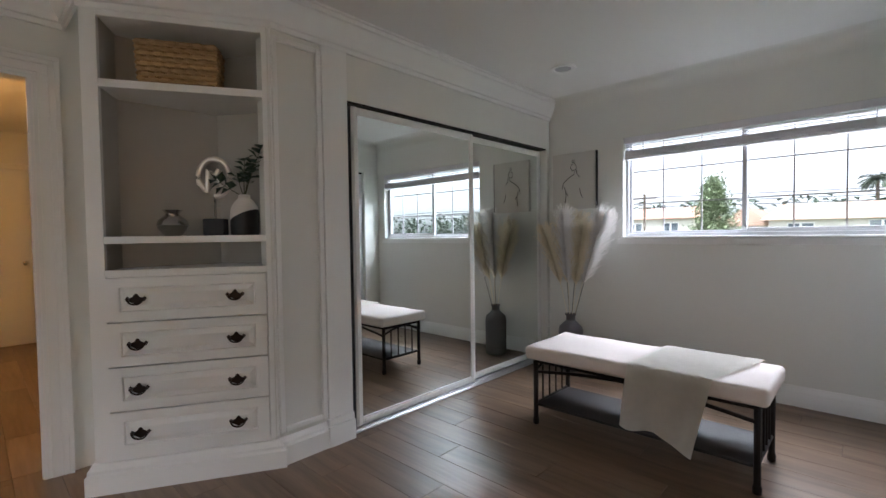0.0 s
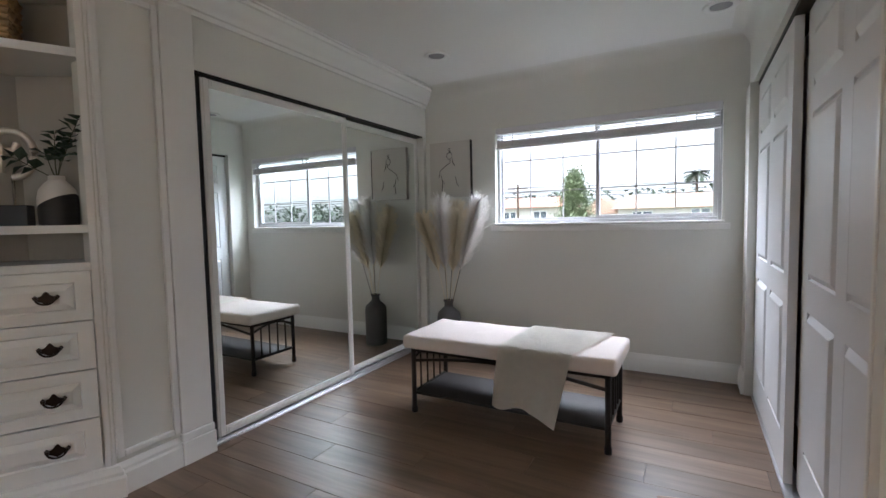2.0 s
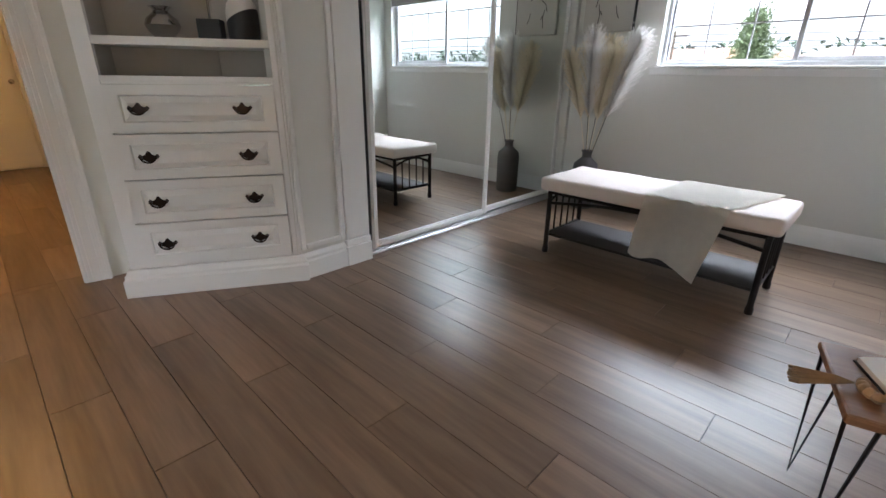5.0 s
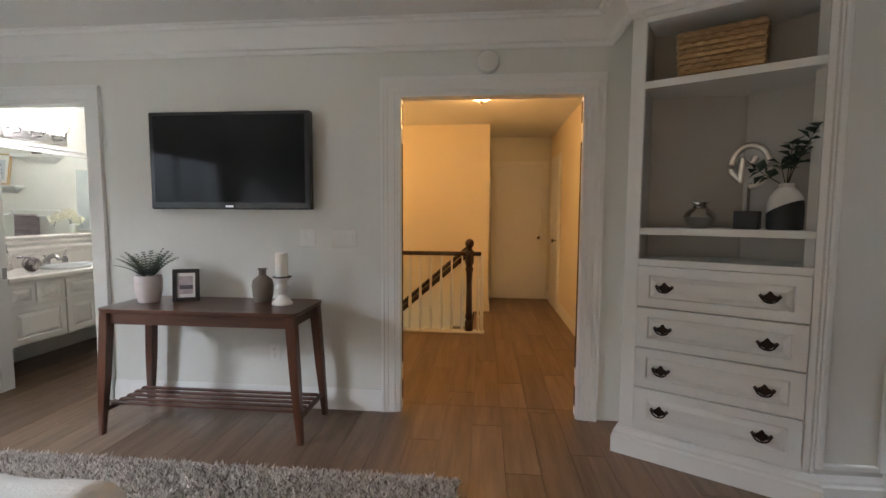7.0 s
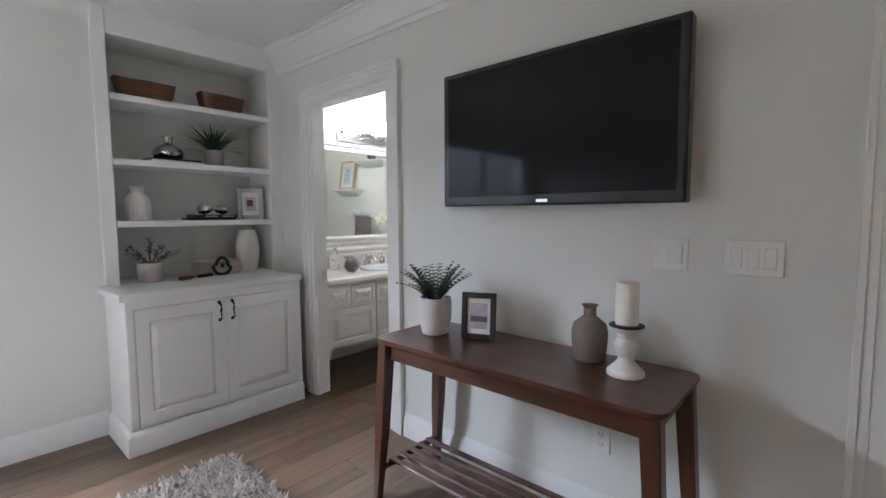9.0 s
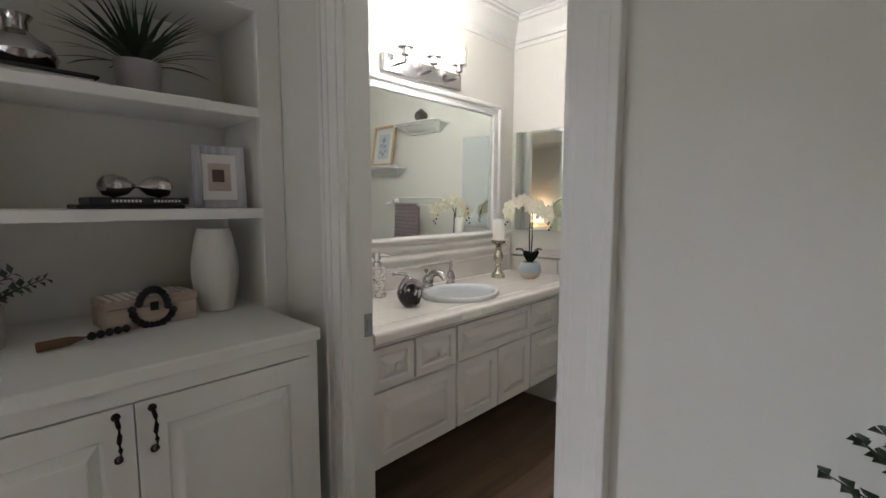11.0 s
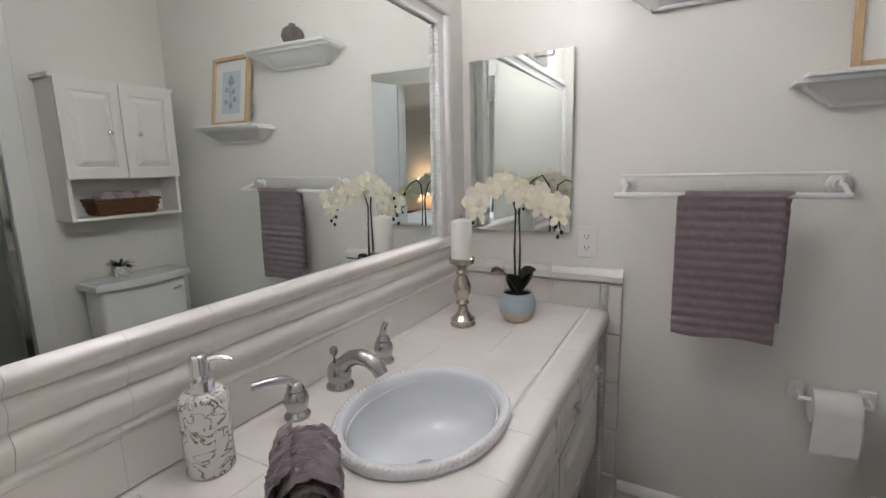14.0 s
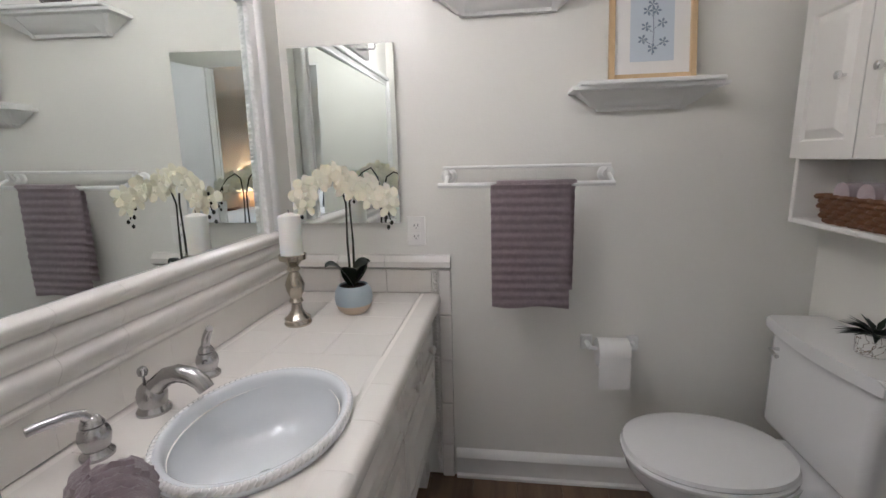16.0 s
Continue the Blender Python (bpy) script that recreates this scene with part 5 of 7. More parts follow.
def terry(x, y, z):
    return 0.007 * noise.noise(Vector((x * 95, y * 95, z * 95))) + 0.006 * noise.noise(Vector((x * 210, y * 210, z * 210)))


lay = []
for k in range(34):
    y = -0.080 + 0.16 * k / 33
    lay.append([bm.verts.new((x * (1 + terry(x, y, z) / 0.05), y * (1 - 0.10 * (i / 109) ** 2) + 0.005 * noise.noise(Vector((i * 0.12, 0, y * 3))), z * (1 + terry(x, y, z + 4) / 0.05))) for i, (x, z) in enumerate(path)])
for a, b in zip(lay, lay[1:]):
    for i in range(len(path) - 1):
        bm.faces.new((a[i], a[i + 1], b[i + 1], b[i]))
bmesh.ops.solidify(bm, geom=bm.faces[:], thickness=0.008)
part("roll", bm, TOWEL, rt, smooth=True)

# candle on a silver stand
o = thing("candle_holder", "silver turned candle stand on the counter", "candle holder", pose(-4.35, -3.255, 0.81))
part("stand", lathe([(0.042, 0), (0.044, 0.006), (0.040, 0.016), (0.042, 0.022), (0.030, 0.032), (0.018, 0.05), (0.016, 0.07), (0.024, 0.078), (0.018, 0.09), (0.028, 0.115), (0.031, 0.135), (0.024, 0.155), (0.015, 0.175), (0.022, 0.184), (0.016, 0.195), (0.028, 0.21), (0.042, 0.216), (0.044, 0.232), (0.040, 0.234), (0.038, 0.226)], 28), mat("antique_silver", (0.48, 0.44, 0.37), 0.25, 1.0, vary=0.2, scale=25, bump=0.2), o, smooth=True)
o = thing("pillar_candle", "white pillar candle on the silver stand", "candle", pose(-4.35, -3.255, 1.037))
part("wax", lathe([(0.034, 0), (0.035, 0.004), (0.035, 0.125), (0.032, 0.13), (0.01, 0.138)], 24), WAX, o, smooth=True)
part("wick", tube([(0, 0, 0.136), (0.001, 0, 0.148)], 0.0012, 5), INK, o)

# orchid in a blue and sand pot
o = thing("orchid_pot", "round pale blue pot with a sand-coloured foot", "plant pot", pose(-4.475, -3.105, 0.81))
part("foot", lathe([(0.036, 0), (0.040, 0.002), (0.056, 0.018), (0.0615, 0.034)], 32), mat("sand_ceramic", (0.62, 0.48, 0.36), 0.55), o, smooth=True)
part("bowl", lathe([(0.0618, 0.0345), (0.065, 0.055), (0.062, 0.08), (0.050, 0.10), (0.047, 0.10), (0.055, 0.08)], 32), mat("pale_blue_ceramic", (0.42, 0.50, 0.54), 0.5, vary=0.05), o, smooth=True)
part("soil", lathe([(0.048, 0.085), (0.050, 0.092), (0.02, 0.097)], 20), SOIL, o)
PETAL = mat("orchid_petal", (0.86, 0.82, 0.66), 0.55, vary=0.06, scale=30, sss=0.25)
o = thing("orchid", "white orchid with dark stems and a broad leaf", "plant", pose(-4.475, -3.105, 0.81))
DSTEM = mat("dark_stem", (0.020, 0.026, 0.014), 0.5)
bm1, bm2, bm3 = bmesh.new(), bmesh.new(), bmesh.new()
for s, top, arch in ((-1, 0.49, 0.20), (1, 0.47, 0.21)):
    pts = [(0.006 * s, 0.008 * s, 0.09), (0.0, 0.010 * s, 0.25), (0.0, 0.006 * s, 0.38), (0.01, 0.02 * s, 0.45), (0.02, 0.05 * s, top), (0.03, 0.095 * s, top - 0.02), (0.035, 0.135 * s, top - 0.07), (0.04, 0.155 * s, top - 0.14)]
    tube(pts, 0.0042, 6, bm1, 0.0018)
    for k in range(9):
        t = 3 + 3.2 * k / 8
        i0 = min(6, int(t))
        p = Vector(pts[i0]).lerp(Vector(pts[i0 + 1]), t - i0)
        c = p + Vector((random.uniform(0.0, 0.04), random.uniform(-0.03, 0.03), random.uniform(-0.05, 0.005)))
        face = Vector((1, random.uniform(-0.4, 0.4), random.uniform(-0.3, 0.2))).normalized()
        ux = face.cross(Vector((0, 0, 1))).normalized()
        uz = ux.cross(face)
        for a in range(5):
            th_ = radians(90 + a * 72 + random.uniform(-8, 8))
            d = ux * math.cos(th_) + uz * math.sin(th_)
            sd = ux * -math.sin(th_) + uz * math.cos(th_)
            L, Wd = random.uniform(0.036, 0.046), random.uniform(0.036, 0.046) if a in (1, 4) else 0.026
            ring_ = [c + face * 0.003] + [c + d * L * u + sd * Wd / 2 * w + face * (0.008 * u - 0.006 * abs(w)) for u, w in ((0.35, 0.8), (0.7, 1.0), (0.95, 0.5), (1.0, 0), (0.95, -0.5), (0.7, -1.0), (0.35, -0.8))]
            vs = [bm2.verts.new(q) for q in ring_]
            bm2.faces.new(vs)
        lathe([(0.002, -0.004), (0.005, 0), (0.002, 0.006)], 6, Matrix.Translation(c + face * 0.008), bm2)
    for k in range(7):
        p = Vector(pts[6]).lerp(Vector(pts[7]), k / 6)
        lathe([(0.001, -0.008), (0.006, -0.003), (0.005, 0.004), (0.001, 0.008)], 7, Matrix.Translation(p + Vector((0.006 * (k % 2), 0.008 * (1 if k % 2 else -1), -0.004 * k))), bm3)
part("stem", bm1, DSTEM, o)
part("flower", bm2, PETAL, o, "creamy white petals")
part("bud", bm3, DSTEM, o)
bm = bmesh.new()
for dx, dy, L in ((0.05, -0.09, 0.10), (-0.05, 0.06, 0.08), (0.06, 0.05, 0.06)):
    d = Vector((dx, dy, 0.05)).normalized()
    sd = d.cross(Vector((0, 0, 1))).normalized()
    rows_ = []
    for u in [k / 8 for k in range(9)]:
        w = 0.048 * math.sin(math.pi * (0.08 + 0.9 * u)) ** 0.7
        c = Vector((0, 0, 0.092)) + d * L * u + Vector((0, 0, 0.05 * math.sin(u * 2.4)))
        rows_.append([bm.verts.new(c - sd * w + Vector((0, 0, 0.010))), bm.verts.new(c), bm.verts.new(c + sd * w + Vector((0, 0, 0.010)))])
    for a, b in zip(rows_, rows_[1:]):
        for i in range(2):
            bm.faces.new((a[i], a[i + 1], b[i + 1], b[i]))
bmesh.ops.solidify(bm, geom=bm.faces[:], thickness=0.003)
part("leaf", bm, mat("orchid_leaf", (0.014, 0.028, 0.014), 0.3), o, smooth=True)

# outlet by the mirror
def outlet(m, group=""):
    o = thing("wall_outlet", "white double power outlet plate", "outlet", m, group)
    part("plate", B(-0.036, 0.036, -0.006, 0, -0.058, 0.058, 0.003), PLATE, o)
    for z in (-0.021, 0.021):
        s_ = part("socket", B(-0.017, 0.017, -0.008, -0.0061, z - 0.015, z + 0.015, 0.001), PLATE, o)
        bm = bmesh.new()
        for x in (-0.007, 0.007):
            box(bm, x - 0.0012, x + 0.0012, -0.0086, -0.0081, z - 0.002, z + 0.007)
        box(bm, -0.002, 0.002, -0.0086, -0.0081, z - 0.010, z - 0.006)
        part("slot", bm, INK, s_)
    return o


outlet(pose(BX, -2.922, 1.058, 0, 0, 90))
outlet(pose(TVX, -0.79, 0.37, 0, 0, 90))

# crown-moulding shelves on the towel wall
SHP = [(0, 0), (0.02, 0.0), (0.024, 0.010), (0.038, 0.016), (0.06, 0.035), (0.082, 0.049), (0.09, 0.058), (0.115, 0.061), (0.115, 0.072), (0, 0.072)]
for y0, y1, z in ((-2.815, -2.335, 1.810), (-2.345, -1.905, 1.478)):
    o = thing("crown_shelf", "white crown-moulding wall shelf", "shelf", pose(0, 0, 0), "crown-moulding shelves")
    bm = bmesh.new()
    mid0, mid1 = y0 + 0.095, y1 - 0.095
    sweep(SHP, [(BX + 0.001, mid0, z), (BX + 0.002, mid0, z), (BX + 0.002, mid1, z), (BX + 0.001, mid1, z)], bm)
    part("moulding", bm, TRIM, o, smooth=True)
    part("board", B(BX, BX + 0.135, y0, y1, z + 0.0725, z + 0.0865, 0.003), TRIM, o)
    for ye, s in ((mid0, -1), (mid1, 1)):
        bm = bmesh.new()
        a = [bm.verts.new((BX, ye, z)), bm.verts.new((BX + 0.02, ye, z)), bm.verts.new((BX + 0.115, ye, z + 0.072)), bm.verts.new((BX, ye, z + 0.072))]
        b = [bm.verts.new((BX, ye + s * 0.02 * 0 + s * 0.001, z)), bm.verts.new((BX + 0.02, ye + s * 0.01, z)), bm.verts.new((BX + 0.115, ye + s * 0.085, z + 0.072)), bm.verts.new((BX, ye + s * 0.085, z + 0.072))]
        bm.faces.new(a)
        bm.faces.new(b)
        for i in range(4):
            bm.faces.new((a[i], a[(i + 1) % 4], b[(i + 1) % 4], b[i]))
        bmesh.ops.recalc_face_normals(bm, faces=bm.faces)
        part("return", bm, TRIM, o)
o = thing("ribbed_vase", "small grey ribbed ceramic vase on the wall shelf", "vase", pose(-4.655, -2.58, 1.8968))
bm = lathe([(0.026, 0), (0.036, 0.006), (0.048, 0.03), (0.050, 0.045), (0.042, 0.068), (0.024, 0.082), (0.014, 0.086), (0.014, 0.094), (0.011, 0.095), (0.010, 0.08)], 48)
for v in bm.verts:
    a = math.atan2(v.co.y, v.co.x)
    k = 1 + 0.05 * math.sin(a * 16)
    v.co.x *= k
    v.co.y *= k
part("body", bm, mat("brown_grey_ceramic", (0.13, 0.115, 0.10), 0.4, vary=0.3, scale=40), o, smooth=True)
PINE = wood("pale_wood", (0.50, 0.34, 0.17), (0.68, 0.50, 0.29), 0.5, 'Z')
o = thing("botanical_print", "pale wood framed botanical print leaning on the shelf", "picture", pose(BX + 0.060, -2.11, 1.565, -8, 0, 90))
bm = bmesh.new()
for a in ((-0.135, -0.117, 0, 0.345), (0.117, 0.135, 0, 0.345), (-0.117, 0.117, 0, 0.018), (-0.117, 0.117, 0.327, 0.345)):
    box(bm, a[0], a[1], -0.022, 0.0, a[2], a[3], 0.002)
part("frame", bm, PINE, o, "pale wood frame")
part("mount", B(-0.117, 0.117, -0.008, -0.002, 0.018, 0.327), PAPER, o)
part("print", B(-0.068, 0.068, -0.0095, -0.0085, 0.06, 0.275), mat("pale_blue_paper", (0.58, 0.64, 0.69), 0.8, vary=0.03), o)
bm = bmesh.new()
tube([(0.0, -0.011, 0.08), (0.005, -0.011, 0.15), (0.0, -0.011, 0.24)], 0.0012, 4, bm)
for sx, z in ((-0.03, 0.13), (0.035, 0.12), (-0.02, 0.17), (0.03, 0.18), (0.0, 0.10), (0.012, 0.22), (-0.015, 0.22), (0.0, 0.24)):
    tube([(0.002, -0.011, z - 0.02), (sx, -0.011, z)], 0.0008, 4, bm)
    for k in range(5):
        a = k * 1.257
        p = Vector((sx, -0.0112, z))
        vs = [bm.verts.new(p), bm.verts.new(p + Vector((0.012 * math.cos(a - 0.35), 0, 0.012 * math.sin(a - 0.35)))), bm.verts.new(p + Vector((0.017 * math.cos(a), 0, 0.017 * math.sin(a)))), bm.verts.new(p + Vector((0.012 * math.cos(a + 0.35), 0, 0.012 * math.sin(a + 0.35))))]
        bm.faces.new(vs)
part("sprig", bm, mat("slate_ink", (0.22, 0.27, 0.34), 0.8, vary=0.2), o)

# double towel rail and towel
tr_ = thing("towel_rail", "white double towel rail on the wall", "towel rail", pose(0, 0, 0))
part("rear_bar", tube([(BX + 0.055, -2.805, 1.297), (BX + 0.055, -2.22, 1.297)], 0.006, 8), TRIM, tr_)
part("front_bar", tube([(BX + 0.125, -2.815, 1.238), (BX + 0.125, -2.22, 1.238)], 0.009, 10), TRIM, tr_)
for y in (-2.79, -2.225):
    part("bracket", tube([(BX, y, 1.265), (BX + 0.03, y, 1.265), (BX + 0.055, y, 1.295), (BX + 0.055, y, 1.265), (BX + 0.125, y, 1.238)], 0.007, 8), TRIM, tr_)
    part("rose", lathe([(0.03, 0), (0.028, 0.010), (0.018, 0.018), (0.016, 0.03)], 20, pose(BX, y, 1.265, 0, 90)), TRIM, tr_, smooth=True)
tw = thing("hanging_towel", "mauve ribbed bath towel folded over the rail", "towel", pose(0, 0, 0))
bm = bmesh.new()
prof = [(BX + 0.105, 0.86)] + [(BX + 0.105, 0.86 + 0.37 * k / 46) for k in range(1, 46)] + [(BX + 0.125 + 0.016 * math.cos(radians(a)), 1.237 + 0.016 * math.sin(radians(a))) for a in range(180, -1, -20)] + [(BX + 0.141, 1.237 - 0.432 * k / 72) for k in range(1, 73)]
NY = 26
lay = []
for j in range(NY + 1):
    y = -2.632 + 0.268 * j / NY
    row = []
    for i, (x, z) in enumerate(prof):
        front = i > 54
        rib = 0.0075 * (0.5 + 0.5 * math.sin(z * 2 * math.pi / 0.030)) ** 0.3 if front or i < 46 else 0
        wob = 0.008 * noise.noise(Vector((y * 7, z * 3, 0 if front else 5)))
        row.append(bm.verts.new((x + (rib if front else -rib) + wob * (1 if front else 0.5) + 0.0018 * noise.noise(Vector((y * 120, z * 120, 1))), y + (0.010 * (1.24 - z) if front else 0.02) + 0.002 * noise.noise(Vector((z * 40, y * 3, 2))), z + (0.004 * math.sin(y * 30) if i == len(prof) - 1 else 0))))
    lay.append(row)
for a, b in zip(lay, lay[1:]):
    for i in range(len(prof) - 1):
        bm.faces.new((a[i], b[i], b[i + 1], a[i + 1]))
bmesh.ops.solidify(bm, geom=bm.faces[:], thickness=0.006)
part("cloth", bm, TOWEL, tw, smooth=True)

# paper roll
o = thing("toilet_roll_holder", "white wall toilet-paper holder", "paper holder", pose(BX, -2.185, 0.625))
for y in (-0.085, 0.085):
    part("post", tube([(0, y, 0), (0.05, y * 0.95, 0.0), (0.06, y * 0.95, -0.004)], 0.010, 8), TRIM, o)
    part("rose", B(0, 0.012, y - 0.022, y + 0.022, -0.03, 0.03, 0.004), TRIM, o)
part("roller", tube([(0.06, -0.085, -0.004), (0.06, 0.085, -0.004)], 0.008, 8), TRIM, o)
o = thing("toilet_roll", "white toilet-paper roll with a hanging sheet", "toilet paper", pose(BX + 0.06, -2.185, 0.615))
part("roll", lathe([(0.02, -0.055), (0.054, -0.055), (0.054, 0.055), (0.02, 0.055)], 28, pose(0, 0, -0.008, 90)), PAPER, o, smooth=True)
bm = B(0.050, 0.054, -0.055, 0.055, -0.13, -0.005)
part("sheet", bm, PAPER, o)

# toilet
to = thing("toilet", "white porcelain toilet with the lid closed", "toilet", pose(-4.37, BN, 0))
part("tank", B(-0.225, 0.225, 0.0 - 0.19, -0.015, 0.40, 0.745, 0.03, 4), PORC, to, smooth=True)
bm = bmesh.new()
pts = []
for i in range(25):
    u = -1 + 2 * i / 24
    pts.append((u * 0.245, -0.195 - 0.03 * (1 - u * u)))
pts += [(0.245, -0.008), (-0.245, -0.008)]
lo, hi = [bm.verts.new((x, y, 0.746)) for x, y in pts], [bm.verts.new((x, y, 0.785)) for x, y in pts]
bm.faces.new(lo[::-1])
bm.faces.new(hi)
for i in range(len(pts)):
    bm.faces.new((lo[i], lo[(i + 1) % len(pts)], hi[(i + 1) % len(pts)], hi[i]))
bmesh.ops.bevel(bm, geom=[e for e in bm.edges if e.verts[0].co.z > 0.78 and e.verts[1].co.z > 0.78], offset=0.012, segments=3, affect='EDGES')
part("tank_lid", bm, PORC, to, smooth=True)


def oval(k, z, sx=0.185, back=-0.20, front=-0.70, n=40):
    out = []
    for i in range(n):
        a = 2 * math.pi * i / n
        y = (back + front) / 2 + (front - back) / 2 * math.cos(a) * -1 * k
        w = sx * k * (abs(math.sin(a)) ** 0.85) * (1 if math.sin(a) > 0 else -1)
        out.append((w, y, z))
    return out


def loft(rings_):
    bm = bmesh.new()
    rs = [[bm.verts.new(p) for p in r] for r in rings_]
    for a, b in zip(rs, rs[1:]):
        for i in range(len(a)):
            bm.faces.new((a[i], a[(i + 1) % len(a)], b[(i + 1) % len(b)], b[i]))
    bm.faces.new(rs[0][::-1])
    bm.faces.new(rs[-1])
    bmesh.ops.recalc_face_normals(bm, faces=bm.faces)
    return bm


part("bowl", loft([oval(0.62, 0.0, 0.19, -0.10, -0.66), oval(0.60, 0.08, 0.18, -0.10, -0.66), oval(0.58, 0.16, 0.18, -0.10, -0.68), oval(0.80, 0.28, 0.185, -0.12, -0.69), oval(0.98, 0.36), oval(1.0, 0.392)]), PORC, to, smooth=True)
part("shelf", B(-0.13, 0.13, -0.28, -0.02, 0.30, 0.40, 0.03, 3), PORC, to, smooth=True)
part("seat", loft([oval(1.0, 0.3935, 0.19, -0.22, -0.705), oval(1.02, 0.400, 0.19, -0.22, -0.705), oval(1.02, 0.410, 0.19, -0.22, -0.705), oval(0.99, 0.4155, 0.19, -0.22, -0.705)]), PORC, to, smooth=True)
part("lid", loft([oval(0.99, 0.417, 0.19, -0.22, -0.705), oval(1.01, 0.422, 0.19, -0.22, -0.705), oval(0.99, 0.434, 0.19, -0.22, -0.705), oval(0.90, 0.440, 0.19, -0.22, -0.705), oval(0.4, 0.443, 0.19, -0.22, -0.705)]), PORC, to, smooth=True)
part("flush_lever", tube([(-0.17, -0.19, 0.69), (-0.17, -0.215, 0.69), (-0.12, -0.222, 0.685)], 0.007, 8), CHROME, to)
o = thing("succulent_pot", "marbled white pot holding a spiky succulent", "plant", pose(-4.30, BN - 0.10, 0.785))
part("pot", lathe([(0.034, 0), (0.037, 0.003), (0.041, 0.06), (0.037, 0.06), (0.035, 0.048)], 24), MARB, o, smooth=True)
bm = bmesh.new()
for k in range(34):
    a, up = random.uniform(0, 6.283), random.uniform(0.1, 1.0)
    leaves(bm, (0, 0, 0.055), (math.cos(a), math.sin(a), up), 0.085 * (1.1 - 0.3 * up), 0.016)
part("leaf", bm, mat("succulent_leaf", (0.018, 0.032, 0.02), 0.4, vary=0.4, scale=20), o)

# cabinet over the toilet
oc = thing("wall_cabinet", "white two-door wall cabinet with an open shelf below", "cabinet", pose(-4.36, BN, 1.10))
bm = bmesh.new()
box(bm, -0.27, -0.252, -0.16, -0.001, 0, 0.66, 0.002)
box(bm, 0.252, 0.27, -0.16, -0.001, 0, 0.66, 0.002)
box(bm, -0.285, 0.285, -0.172, -0.001, 0.66, 0.68, 0.003)
box(bm, -0.252, 0.252, -0.16, -0.001, 0.0, 0.016, 0.002)
box(bm, -0.252, 0.252, -0.16, -0.001, 0.20, 0.216, 0.002)
box(bm, -0.252, 0.252, -0.010, -0.001, 0.016, 0.66)
part("carcass", bm, CABP, oc)
for x, kx in ((-0.268, 0.20), (0.002, 0.066)):
    d = part("door", panel_leaf(0.266, 0.46, 0.018, [(0.04, 0.226, 0.05, 0.41)]), CABP, oc, m=pose(x, -0.179, 0.205))
    part("knob", lathe([(0.005, 0), (0.005, 0.01), (0.012, 0.016), (0.011, 0.024), (0.004, 0.028)], 14, pose(kx, 0, 0.22, 90)), CHROME, d, "small chrome knob", smooth=True)
woven_basket("wicker_tray", "brown woven basket with rolled cloths on the cabinet shelf", 0.32, 0.14, 0.085, pose(-4.36, BN - 0.083, 1.1165), 6, 12, 0.85, mat("brown_wicker", (0.17, 0.075, 0.032), 0.6, vary=0.3, scale=30))
for x in (-0.09, 0.0, 0.09):
    o = thing("rolled_cloth", "rolled mauve face cloth in the basket", "towel", pose(-4.36 + x, BN - 0.083, 1.205), "rolled cloths")
    part("roll", lathe([(0.012, -0.055), (0.03, -0.05), (0.032, 0.05), (0.012, 0.055)], 14, pose(0, 0, 0, 90)), TOWEL, o, smooth=True)

# bath door, standing open, and the shower front
o = thing("bath_door", "white six-panel bath door standing open", "door", pose(-3.10, -2.06, 0.012, 0, 0, 158))
part("leaf", panel_leaf(0.58, 1.99, 0.034, six(0.58, 1.99)), DOORP, o)
part("knob", lathe([(0.012, 0), (0.012, 0.03), (0.028, 0.045), (0.026, 0.06), (0.01, 0.066)], 14, pose(0.53, 0, 0.92, 90)), NICKEL, o, smooth=True)
sd = thing("shower_door", "framed glass shower door with chrome edges", "shower door", pose(-3.565, BN + 0.02, 0))
bm = bmesh.new()
for x0, x1, z0, z1 in ((-0.36, -0.33, 0.02, 1.88), (0.33, 0.36, 0.02, 1.88), (-0.33, 0.33, 0.02, 0.06), (-0.33, 0.33, 1.84, 1.88), (-0.02, 0.01, 0.06, 1.84)):
    box(bm, x0, x1, -0.018, 0.018, z0, z1, 0.003)
part("frame", bm, CHROME, sd)
g = part("pane", B(-0.33, 0.33, -0.003, 0.003, 0.06, 1.84), glassy("shower_glass", (0.93, 0.96, 0.95)), sd)
g.visible_shadow = False
part("handle", tube([(0.03, -0.02, 0.9), (0.03, -0.05, 0.91), (0.03, -0.05, 1.09), (0.03, -0.02, 1.1)], 0.008, 8), CHROME, sd)
bm = bmesh.new()
box(bm, -4.02, -3.93, BN - 0.018, BN, 0, 2.08, 0.003)
box(bm, -3.93, -3.2, BN - 0.018, BN, 2.0, 2.08, 0.003)
setting("trim_shower", bm, TRIM)

# ---------------------------------------------------------------- bed, rug, side table
bd = thing("bed", "bed made up with a white quilt", "bed", pose(-0.13, -1.25, 0))
part("base", B(-0.95, 1.0, -0.82, 0.82, 0.10, 0.32, 0.01), WALNUT, bd)
for sx in (-0.88, 0.92):
    for sy in (-0.75, 0.75):
        part("leg", lathe([(0.025, 0), (0.03, 0.10)], 12, pose(sx, sy, 0)), WALNUTZ, bd)
part("mattress", B(-0.99, 1.0, -0.84, 0.84, 0.32, 0.56, 0.06, 4), BEDM, bd, smooth=True)
bm = B(-1.10, 0.6, -0.94, 0.94, 0.22, 0.605, 0.11, 5)
bmesh.ops.subdivide_edges(bm, edges=[e for e in bm.edges if e.calc_length() > 0.25], cuts=22, use_grid_fill=True)
for v in bm.verts:
    v.co.z += 0.008 * noise.noise(v.co * 5) + 0.003 * math.sin(v.co.y * 60) * (1 if v.co.z > 0.5 else 0)
